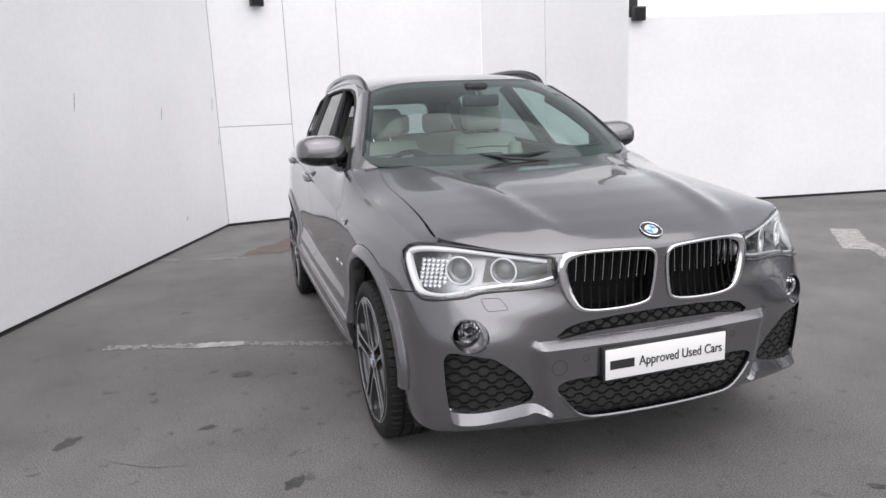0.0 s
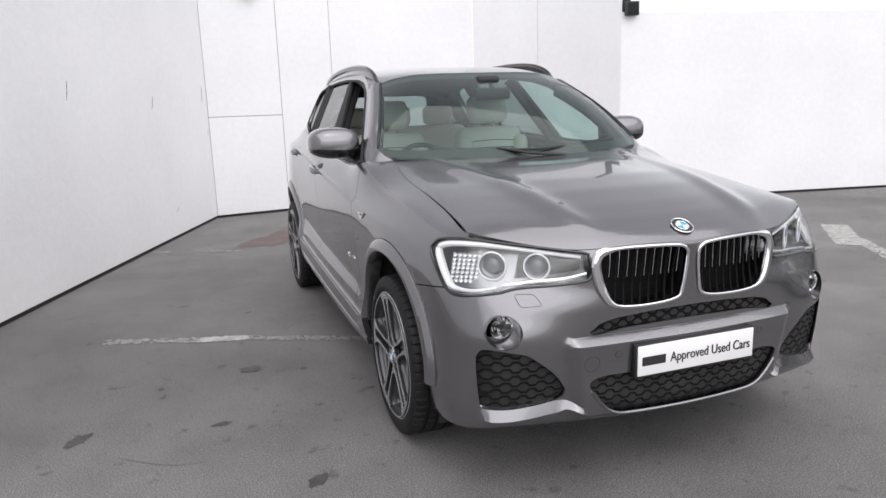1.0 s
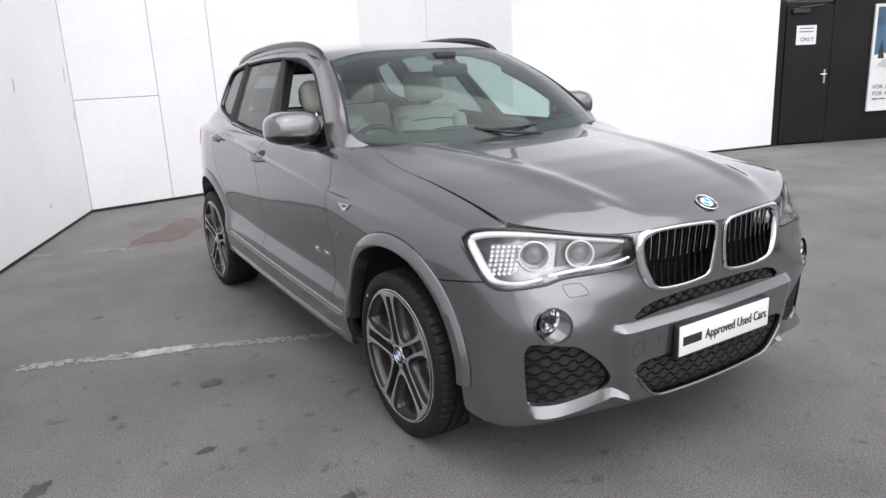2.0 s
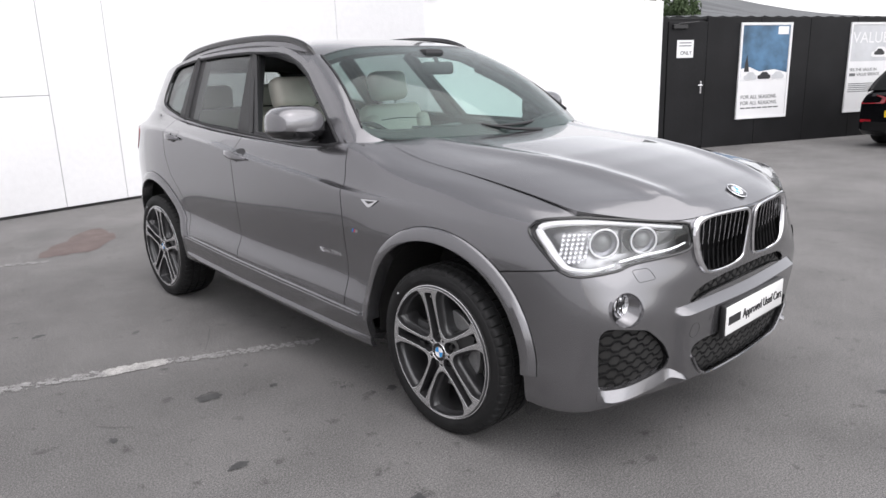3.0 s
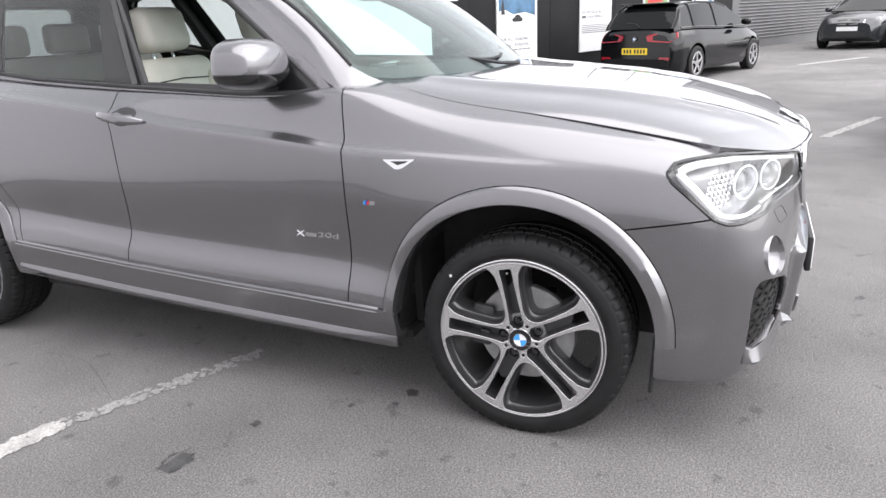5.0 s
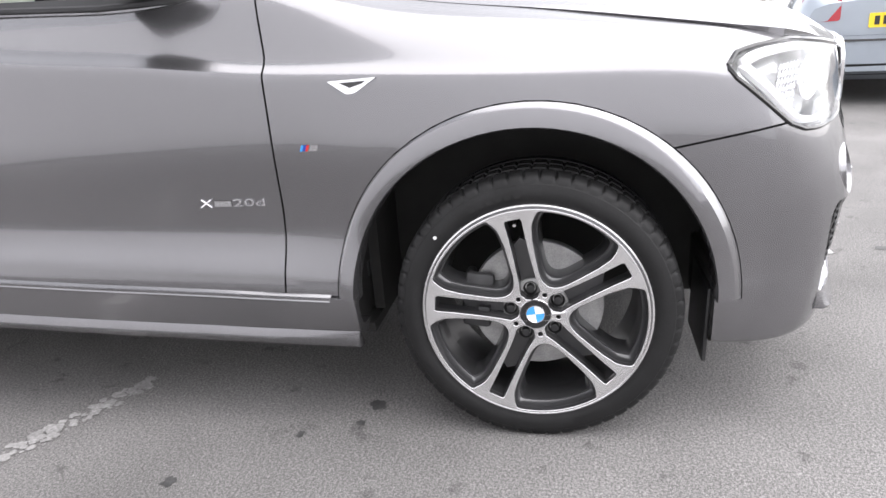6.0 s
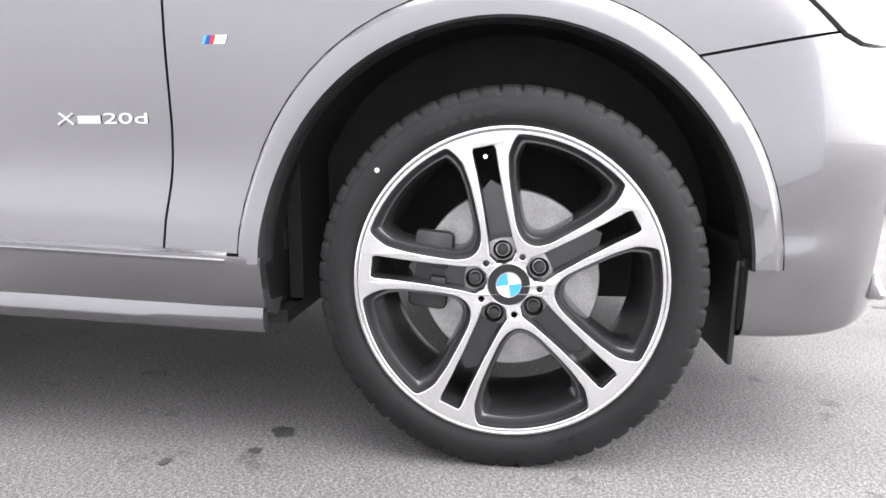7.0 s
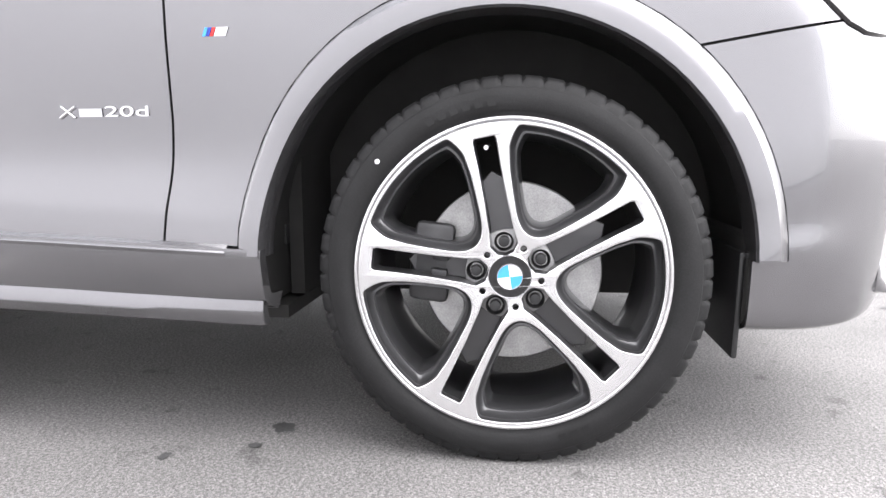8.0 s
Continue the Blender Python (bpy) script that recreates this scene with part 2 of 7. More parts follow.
def solid(P, depth, flip=1.0):
    """A closed shell under the surface grid P."""
    n, m, _ = P.shape
    Q = P - flip * depth * normals(P)
    v = np.concatenate([P.reshape(-1, 3), Q.reshape(-1, 3)])
    k = n * m
    f = grid_faces(n, m) + [tuple(reversed(q)) for q in grid_faces(n, m, k)]
    rim = [i * m for i in range(n)] + [(n - 1) * m + j for j in range(1, m)] + [i * m + m - 1 for i in range(n - 2, -1, -1)] + [j for j in range(m - 2, 0, -1)]
    f += [(a, b, b + k, a + k) for a, b in zip(rim, rim[1:] + rim[:1])]
    me = bpy.data.meshes.new("shell")
    me.from_pydata(v.tolist(), [], f)
    return tidy(me)


def prism(outline, axis, lo, hi):
    """A closed prism over an outline; axis 0: (y, z) along x, 1: (x, z) along y, 2: (x, y) along z."""
    v = []
    for d in (lo, hi):
        for a, b in outline:
            v.append((d, a, b) if axis == 0 else (a, d, b) if axis == 1 else (a, b, d))
    n = len(outline)
    f = [tuple(range(n)), tuple(range(2 * n - 1, n - 1, -1))] + [(i, (i + 1) % n, n + (i + 1) % n, n + i) for i in range(n)]
    me = bpy.data.meshes.new("cutter")
    me.from_pydata(v, [], f)
    return tidy(me)


def turned(me, m):
    me.transform(m)
    return me


def cut(me, tools, op="DIFFERENCE"):
    """The mesh me with the tools cut away (or kept), as a new mesh."""
    a = new("work", me)
    extra = []
    for t in tools:
        c = new("tool", t)
        extra.append(c)
        b = a.modifiers.new("cut", "BOOLEAN")
        b.object, b.operation, b.solver = c, op, "EXACT"
    out = bpy.data.meshes.new_from_object(a.evaluated_get(bpy.context.evaluated_depsgraph_get()))
    for o in (a, *extra):
        bpy.data.objects.remove(o)
    return out


def mirrored(me, name=None):
    out = me.copy()
    out.transform(Matrix.Diagonal((-1, 1, 1, 1)))
    out.flip_normals()
    return out


def both(me):
    """A right half and its mirror image as one mesh, welded along the middle."""
    bm = bmesh.new()
    bm.from_mesh(me)
    bm.from_mesh(mirrored(me))
    seam = [f for f in bm.faces if all(abs(v.co.x) < 2e-4 for v in f.verts)]
    bmesh.ops.delete(bm, geom=seam, context="FACES")
    bmesh.ops.remove_doubles(bm, verts=bm.verts, dist=4e-4)
    bmesh.ops.recalc_face_normals(bm, faces=bm.faces)
    out = bpy.data.meshes.new("both")
    bm.to_mesh(out)
    bm.free()
    return out


def smooth_line(pts, per=6, closed=False):
    """A Catmull-Rom line through points."""
    p = np.array(pts, float)
    n = len(p)
    out = []
    for i in range(n if closed else n - 1):
        if closed:
            a, b, c, d = p[(i - 1) % n], p[i], p[(i + 1) % n], p[(i + 2) % n]
        else:
            a, b, c, d = p[max(i - 1, 0)], p[i], p[i + 1], p[min(i + 2, n - 1)]
        for t in np.arange(per) / per:
            out.append(0.5 * (2 * b + (c - a) * t + (2 * a - 5 * b + 4 * c - d) * t * t + (3 * b - a - 3 * c + d) * t**3))
    if not closed:
        out.append(p[-1])
    return np.array(out)


def rounded(pts, r, seg=4):
    """An outline with its corners rounded off."""
    p = [np.array(q, float) for q in pts]
    out = []
    for i, c in enumerate(p):
        a, b = p[i - 1] - c, p[(i + 1) % len(p)] - c
        k = min(r, 0.45 * np.linalg.norm(a), 0.45 * np.linalg.norm(b))
        a, b = c + a / np.linalg.norm(a) * k, c + b / np.linalg.norm(b) * k
        for t in np.linspace(0, 1, seg):
            out.append((1 - t) ** 2 * a + 2 * t * (1 - t) * c + t * t * b)
    return [tuple(q) for q in out]


def tube(path, r, closed=False, seg=8, flat=1.0, up=(0, 0, 1)):
    """A round or oval bar along a path, as verts and faces; r may change along it."""
    p = [Vector(q) for q in path]
    n = len(p)
    rs = [float(k) for k in r] if isinstance(r, (list, tuple, np.ndarray)) else [r] * n
    v, f = [], []
    for i, c in enumerate(p):
        d = (p[(i + 1) % n] if closed or i < n - 1 else c) - (p[i - 1] if closed or i > 0 else c)
        d.normalize()
        s = d.cross(Vector(up))
        s = s.normalized() if s.length > 1e-4 else d.orthogonal().normalized()
        w = s.cross(d).normalized()
        for k in range(seg):
            a = 2 * math.pi * k / seg
            v.append(c + rs[i] * (math.cos(a) * s + flat * math.sin(a) * w))
    for i in range(n if closed else n - 1):
        for k in range(seg):
            j = (i + 1) % n
            f.append((i * seg + k, i * seg + (k + 1) % seg, j * seg + (k + 1) % seg, j * seg + k))
    if not closed:
        f += [tuple(range(seg - 1, -1, -1)), tuple((n - 1) * seg + k for k in range(seg))]
    return [tuple(q) for q in v], f


def revolve(profile, seg=64, wave=None):
    """A profile of (along x, radius) turned round the x axis, as verts and faces."""
    v, f = [], []
    m = len(profile)
    for i in range(seg):
        a = 2 * math.pi * i / seg
        for j, (x, r) in enumerate(profile):
            rr = r - (wave(i, j) if wave else 0)
            v.append((x, rr * math.cos(a), rr * math.sin(a)))
    for i in range(seg):
        for j in range(m - 1):
            k = (i + 1) % seg
            f.append((i * m + j, i * m + j + 1, k * m + j + 1, k * m + j))
    return v, f


def disc(c, r, axis=0, depth=0.01, seg=24):
    """A short cylinder with its middle of one face at c, as verts and faces."""
    v, f = [], []
    for d in (0, depth):
        for k in range(seg):
            a = 2 * math.pi * k / seg
            e = [r * math.cos(a), r * math.sin(a)]
            e.insert(axis, d)
            v.append(tuple(p + q for p, q in zip(c, e)))
    f = [tuple(range(seg - 1, -1, -1)), tuple(range(seg, 2 * seg))] + [(k, (k + 1) % seg, seg + (k + 1) % seg, seg + k) for k in range(seg)]
    return v, f


def letters(text, height, depth=0.002):
    """Raised letters in the built-in font, centred, facing -y, as a mesh."""
    c = bpy.data.curves.new("letters", "FONT")
    c.body, c.size, c.extrude, c.align_x, c.align_y = text, height, depth / 2, "CENTER", "CENTER"
    o = new("letters", c)
    me = bpy.data.meshes.new_from_object(o.evaluated_get(bpy.context.evaluated_depsgraph_get()))
    bpy.data.objects.remove(o)
    me.transform(Matrix.Rotation(math.pi / 2, 4, "X"))
    return me


def spline2(t, P, q):
    """A natural cubic line through the rows of P at t, taken at q."""
    t, P, q = np.asarray(t, float), np.asarray(P, float), np.asarray(q, float)
    n, h = len(t), np.diff(t)
    A, R = np.eye(n), np.zeros((n, *P.shape[1:]))
    for i in range(1, n - 1):
        A[i, i - 1], A[i, i], A[i, i + 1] = h[i - 1], 2 * (h[i - 1] + h[i]), h[i]
        R[i] = 6 * ((P[i + 1] - P[i]) / h[i] - (P[i] - P[i - 1]) / h[i - 1])
    M = np.linalg.solve(A, R.reshape(n, -1)).reshape(R.shape)
    i = np.clip(np.searchsorted(t, q) - 1, 0, n - 2)
    sh = (len(q),) + (1,) * (P.ndim - 1)
    a, b, H = (t[i + 1] - q).reshape(sh), (q - t[i]).reshape(sh), h[i].reshape(sh)
    return M[i] * a**3 / (6 * H) + M[i + 1] * b**3 / (6 * H) + (P[i] / H - M[i] * H / 6) * a + (P[i + 1] / H - M[i + 1] * H / 6) * b


def pchip(P, per):
    """A crease-keeping line through the rows of P, with per steps a span."""
    P = np.asarray(P, float)
    d = np.diff(P, axis=0)
    s = np.zeros_like(P)
    ok = d[1:] * d[:-1] > 0
    s[1:-1] = np.where(ok, 2 * d[1:] * d[:-1] / np.where(ok, d[1:] + d[:-1], 1), 0)
    s[0], s[-1] = d[0], d[-1]
    out = []
    for i in range(len(d)):
        for t in np.arange(per) / per:
            out.append((2 * t**3 - 3 * t * t + 1) * P[i] + (t**3 - 2 * t * t + t) * s[i] + (3 * t * t - 2 * t**3) * P[i + 1] + (t**3 - t * t) * s[i + 1])
    out.append(P[-1])
    return np.array(out)


# ---- the yard ----
def build_ground():
    xs = sorted({*np.linspace(-6, 20, 105).round(3), *np.linspace(-400, -6, 12).round(3), *np.linspace(20, 46, 27).round(3), *np.linspace(46, 500, 12).round(3)})
    ys = sorted({*np.linspace(-12, 14, 53).round(3), *np.linspace(-400, -12, 12).round(3), *np.linspace(14, 400, 12).round(3)})
    P = np.array([[(x, y, 0.0) for y in ys] for x in xs])
    me = mesh_of("ground", P.reshape(-1, 3), grid_faces(len(xs), len(ys)), YARD)
    return tagged(new("ground", me), "worn grey yard surface with stains and faded paint", "ground", kind="structure")


build_ground()
WALL_H, LOW_H = 4.2, 2.53
CORNER, FOLD, STEP, END = Vector((-1.37, 7.02, 0)), Vector((2.7, 7.63, 0)), Vector((3.93, 5.42, 0)), Vector((8.6, 4.53, 0))
FENCE_AT, FENCE_DIR = Vector((10.22, 3.93, 0)), Vector((0.9285, -0.3714, 0))


def along(p, q):
    """The pose at p with x towards q and y away from the yard."""
    d = Vector(q) - Vector(p)
    return Matrix.Translation(p) @ Matrix.Rotation(math.atan2(d.y, d.x), 4, "Z"), d.length


def wall_run(name, p, q, height, label, joints, foot=0.0):
    """A white panelled wall: a dark core that shows at the foot and in the joints, and painted panels before it. joints: (from, to, bottom, top)."""
    m, length = along(p, q)
    core = joined("core", [box(0, length, 0.012, 0.25, foot - 0.3, height)], SEAL, smooth=False)
    ob = tagged(new(name, core), label, "wall", kind="structure")
    ob.matrix_basis = m
    for a, b, lo, hi in joints:
        v, f = rbox(a + 0.003, b - 0.003, 0.0, 0.255, lo + foot + (0.035 if lo == 0 else 0.003), hi - 0.003 if hi < height else height + 0.02, 0.004, 1)
        part("panel", joined("panel", [(v, f)], WHITE_WALL), None, ob)
    return ob


LEFT_START = CORNER - Vector((0.349, 0.937, 0)) * 13.5
lw = wall_run("wall_left", LEFT_START, CORNER, WALL_H, "white painted panel wall with scuffs and a dark foot", [(0, 13.5, 0, WALL_H)])
bw = wall_run("wall_back", CORNER, FOLD, WALL_H, "white painted wall of boards with thin joints", [(0, 1.0, 0, 1.35), (0, 1.0, 1.35, WALL_H), (1.0, 1.76, 0, WALL_H), (1.76, 4.115, 0, WALL_H)])
wall_run("wall_return", FOLD, STEP, WALL_H, "white painted return wall", [(0, 1.2, 0, WALL_H), (1.2, 2.53, 0, WALL_H)])
wall_run("wall_low", STEP, END, LOW_H, "lower white painted yard wall", [(0, 4.754, 0, LOW_H)])


def scuffs():
    """Short vertical scrapes on the left wall."""
    rnd = random.Random(4)
    for s, z, h in ((13.5 - 3.47, 1.56, 0.16), (13.5 - 1.78, 1.47, 0.14), (13.5 - 0.2, 1.55, 0.2), (13.5 - 0.1, 1.12, 0.1), (13.5 - 1.4, 0.3, 0.05)):
        path = [(s + 0.012 * rnd.random() + 0.01 * k, -0.001, z + h * k / 4) for k in range(5)]
        part("scuff", joined("scuff", [tube(path, [0.001, 0.004, 0.003, 0.004, 0.001], seg=5, flat=0.5)], SCUFF), None, lw, "grey scrape in the paint")


scuffs()


def flood_light(at, turn, label):
    ob = thing("flood_light", label, "lamp", at, turn)
    part("housing", joined("housing", [rbox(-0.09, 0.09, -0.13, -0.05, -0.09, 0.09, 0.012)], BLACK_PLASTIC), None, ob)
    part("lens", joined("lens", [rbox(-0.07, 0.07, -0.137, -0.128, -0.07, 0.07, 0.003, 1)], FAR_GLASS), None, ob)
    part("bracket", joined("bracket", [rbox(-0.02, 0.02, -0.06, 0.02, -0.03, 0.03, 0.004, 1)], BLACK_PLASTIC), None, ob)
    return ob


m_back, _ = along(CORNER, FOLD)
flood_light(m_back @ Vector((0.63, 0.0, 3.0)), 10, "small dark flood light on the white wall")
flood_light((4.05, 5.43, LOW_H + 0.06), -11, "small dark flood light above the low wall")


# ---- black boarded fence with a door and framed posters ----
FENCE_UP = 0.0


def fence_point(s, z, out=0.0):
    n = Vector((FENCE_DIR.y, -FENCE_DIR.x, 0))
    return FENCE_AT + FENCE_DIR * s + n * out + Vector((0, 0, z + FENCE_UP))


FENCE_TURN = math.degrees(math.atan2(FENCE_DIR.y, FENCE_DIR.x))
FENCE_TOP = 2.3


def build_fence():
    p = fence_point(-1.7, 0)
    ob = tagged(new("fence", joined("fence", [box(0, 12.1, 0.06, 0.12, -0.4, FENCE_TOP - 0.03)], BLACK_FENCE, smooth=False)), "black painted board fence along the yard", "fence", kind="structure")
    ob.matrix_basis = Matrix.Translation(p) @ Matrix.Rotation(radians(FENCE_TURN), 4, "Z")
    edges = [0.12, 0.98, 2.2, 3.42, 4.64, 5.86, 7.08, 8.3, 9.52, 10.74, 12.1]
    for a, b in zip(edges[1:], edges[2:]):
        part("board", joined("board", [rbox(a + 0.004, b - 0.004, 0.0, 0.06, 0.0, FENCE_TOP, 0.004, 1)], BLACK_FENCE), None, ob)
    part("board", joined("board", [rbox(0, 0.116, 0.0, 0.06, 0.0, FENCE_TOP, 0.004, 1)], BLACK_FENCE), None, ob)
    door = part("door", joined("door", [rbox(0.126, 0.97, -0.012, 0.05, 0.03, FENCE_TOP - 0.08, 0.006, 1)], BLACK_FENCE), None, ob, "black door with a chrome lever handle")
    part("door_handle", joined("door_handle", [rbox(0.86, 0.9, -0.02, -0.008, 0.98, 1.2, 0.004, 1), tube([(0.88, -0.02, 1.13), (0.88, -0.06, 1.13), (0.77, -0.065, 1.13)], 0.01)], CHROME), None, door, "chrome lever handle")
    part("door_closer", joined("door_closer", [rbox(0.2, 0.5, -0.06, -0.01, 2.1, 2.17, 0.006, 1), tube([(0.3, -0.04, 2.18), (0.7, -0.1, 2.21)], 0.012)], BLACK_PLASTIC), None, door)
    return ob


build_fence()


def flat_bars(rows, material, name="printed_line"):
    """Lines of print that cannot be read, as plain bars: (from, to, z, height)."""
    return joined(name, [box(a, b, -0.0012, 0.0, z, z + h) for a, b, z, h in rows], material, smooth=False)


def text_at(text, height, x, z, y, material, parent, name="lettering", left=True, width=0.0):
    """A line of lettering, each word a part of its own; x is the line's left end."""
    ends = lambda t: [f([v.co.x for v in letters(t, height).vertices]) for f in (min, max)]  # noqa: E731
    words = text.split(" ")
    lo, hi = ends(text)
    k = width / (hi - lo) if width else 1.0
    for i, word in enumerate(words):
        me = finish(letters(word, height), material, smooth=False)
        a, b = ends(" ".join(words[: i + 1]))
        me.transform(Matrix.Translation((b - a - max(v.co.x for v in me.vertices), 0, 0)))
        me.transform(Matrix.Diagonal((k, 1, 1, 1)))
        me.transform(Matrix.Translation((x, y, z)))
        part(name, me, None, parent)


def little_car(at, w, material, parent, name="printed_car"):
    """A small printed side view of a car, flat on the paper."""
    pts = [(0, 0.1), (0.03, 0.3), (0.2, 0.36), (0.34, 0.58), (0.7, 0.58), (0.88, 0.36), (1.0, 0.3), (1.0, 0.1), (0.9, 0.02), (0.1, 0.02)]
    v = [(at[0] + w * a, -0.0022, at[1] + w * b * 0.8) for a, b in rounded(pts, 0.035)]
    return part(name, mesh_of(name, v, [tuple(range(len(v)))], material, smooth=False), None, parent)


def poster(s, kind, label):
    """A framed sheet on the fence, 1.22 by 1.72 m."""
    w, z0, z1 = 1.0, 0.72, 2.29
    ob = thing("poster", label, "poster", fence_point(s, -0.309, 0.004), FENCE_TURN, "posters on the fence")
    ob.scale = (1.22, 1.0, 1.0955)
    fr = [box(0, w, -0.03, 0, z1 - 0.035, z1), box(0, w, -0.03, 0, z0, z0 + 0.035), box(0, 0.035, -0.03, 0, z0 + 0.035, z1 - 0.035), box(w - 0.035, w, -0.03, 0, z0 + 0.035, z1 - 0.035)]
    part("frame", joined("frame", fr, POSTER_WHITE, smooth=False), None, ob, "white metal frame")
    sheet = part("sheet", joined("sheet", [box(0.03, w - 0.03, -0.014, 0, z0 + 0.03, z1 - 0.03)], POSTER_WHITE, smooth=False), None, ob)
    sheet.location.y = -0.002
    ink = -0.0175
    if kind == 0:
        part("picture", joined("picture", [box(0.045, w - 0.045, ink, ink + 0.001, 1.36, z1 - 0.045)], POSTER_SKY, smooth=False), None, sheet, "blue cloudy sky picture")
        part("snow", mesh_of("snow", [(0.045, ink - 0.001, 1.361), (w - 0.045, ink - 0.001, 1.361), (w - 0.045, ink - 0.001, 1.47), (0.7, ink - 0.001, 1.53), (0.4, ink - 0.001, 1.5), (0.2, ink - 0.001, 1.58), (0.045, ink - 0.001, 1.55)], [tuple(range(7))], POSTER_WHITE, smooth=False), None, sheet)
        part("logo_patch", joined("logo_patch", [box(0.72, 0.93, ink - 0.002, ink - 0.001, 2.1, 2.23)], POSTER_WHITE, smooth=False), None, sheet)
        part("tree_print", mesh_of("tree_print", [(0.1, ink - 0.002, 1.5), (0.2, ink - 0.002, 1.5), (0.17, ink - 0.002, 1.66), (0.15, ink - 0.002, 1.78), (0.12, ink - 0.002, 1.66)], [tuple(range(5))], INK, smooth=False), None, sheet)
        for k, c in enumerate((POSTER_GREY, INK, POSTER_GREY)):
            o = little_car((0.1 + 0.27 * k, 1.37), 0.26, c, sheet)
            o.location.y = ink - 0.001
        text_at("FOR ALL SEASONS.", 0.085, 0.08, 1.08, ink, GREY_INK, sheet)
        text_at("FOR ALL REASONS.", 0.085, 0.08, 0.98, ink, GREY_INK, sheet)
        o = part("small_print", flat_bars([(0.08 + 0.11 * k, 0.17 + 0.11 * k, 0.89, 0.02) for k in range(7)], GREY_INK), None, sheet)
        o.location.y = ink
    elif kind == 1:
        part("picture", joined("picture", [box(0.045, w - 0.045, ink, ink + 0.001, 1.62, z1 - 0.045)], POSTER_GREY, smooth=False), None, sheet)
        text_at("VALUE", 0.27, 0.06, 2.02, ink - 0.001, POSTER_WHITE, sheet)
        o = little_car((0.5, 1.68), 0.4, POSTER_WHITE, sheet)
        o.location.y = ink - 0.001
        o = little_car((0.56, 1.72), 0.24, INK, sheet)
        o.location.y = ink - 0.0025
        text_at("SEE THE VALUE IN", 0.075, 0.06, 1.47, ink, GREY_INK, sheet)
        o = part("brand_bar", flat_bars([(0.06, 0.19, 1.36, 0.05)], GREY_INK), None, sheet)
        o.location.y = ink
        text_at("VALUE SERVICE.", 0.075, 0.22, 1.385, ink, GREY_INK, sheet)
        o = part("small_print", flat_bars([(0.06, 0.9, 1.22 - 0.035 * k, 0.012) for k in range(5)], GREY_INK), None, sheet)
        o.location.y = ink
    else:
        part("picture", joined("picture", [box(0.045, w - 0.045, ink, ink + 0.001, 1.5, z1 - 0.045)], POSTER_GREEN if kind == 2 else POSTER_SKY, smooth=False), None, sheet)
        o = little_car((0.15, 1.55), 0.6, RED_MARK if kind == 2 else POSTER_WHITE, sheet)
        o.location.y = ink
        o = part("small_print", flat_bars([(0.1, 0.8, 1.3 - 0.1 * k, 0.03) for k in range(4)], GREY_INK), None, sheet)
        o.location.y = ink
    return ob


poster(0.02, 0, "framed white poster with a blue sky picture")
poster(2.75, 1, "framed pale poster with large value lettering")
poster(5.38, 2, "framed poster with a red car on green")
poster(7.88, 3, "framed white poster at the end of the fence")


def door_sign():
    ob = thing("door_sign", "small white notice on the black door", "sign", fence_point(-1.39, 0, 0.016), FENCE_TURN)
    part("plate", joined("plate", [rbox(0, 0.36, -0.006, 0, 1.61, 1.91, 0.002, 1)], POSTER_WHITE), None, ob)
    text_at("ONLY", 0.09, 0.08, 1.69, -0.008, INK, ob)
    o = part("small_print", flat_bars([(0.05, 0.31, 1.855 - 0.05 * k, 0.016) for k in range(2)], GREY_INK), None, ob)
    o.location.y = -0.0065


door_sign()


# ---- far side: roller shutter building, sheds, tree ----
def shutter_building():
    a = fence_point(10.4, 0)
    m, length = along(a, a + Vector((0.9, -0.436, 0)) * 16)
    ob = thing("shutter_building", "grey building with a wide roller shutter", "building", (0, 0, 0))
    ob.matrix_basis = m
    part("wall", joined("wall", [box(0, 0.4, 0, 0.3, 0, 4.6), box(14, 16, 0, 0.3, 0, 4.6), box(0.4, 14, 0, 0.3, 3.6, 4.6)], SHUTTER, smooth=False), None, ob)
    curtain = part("shutter", joined("shutter", [box(0.4, 14, 0.2, 0.24, 0, 3.6)], SHUTTER, smooth=False), None, ob, "ribbed grey roller shutter")
    slat = joined("slat", [tube([(0.4, 0.2, 0), (14, 0.2, 0)], 0.045, seg=8, flat=0.5, up=(0, 0, 1))], SHUTTER)
    for k in range(34):
        o = part("slat", slat, None, curtain)
        o.location.z = 0.3 + 0.095 * k


shutter_building()


def shed(p, q, back, eave, ridge, label):
    """A metal-clad shed with a low pitched ribbed roof; p to q is the side towards the yard."""
    m, n = along(p, q)
    ob = thing("shed", label, "building")
    ob.matrix_basis = m
    part("wall", joined("wall", [box(0, n, 0, back, 0, eave)], CLAD, smooth=False), None, ob)
    k = int(n / 0.25)
    v, f = [], []
    for i in range(k + 1):
        x = -0.2 + (n + 0.4) * i / k
        d = 0.04 * (i % 2)
        up = eave + (ridge - eave) * min(1, max(0.02, min(x, n - x) / (0.42 * n)))
        v += [(x, -0.3, eave - 0.05 + d), (x, back / 2, up + d), (x, back + 0.3, eave - 0.05 + d)]
    f = grid_faces(k + 1, 3)
    part("roof", mesh_of("roof", v, f, ROOF_METAL, smooth=False), None, ob, "ribbed grey metal roof")
    return ob


shed((16.6, 8.93, 0), (25.4, 5.4, 0), 8.0, 2.9, 3.9, "grey shed with a low ribbed metal roof")


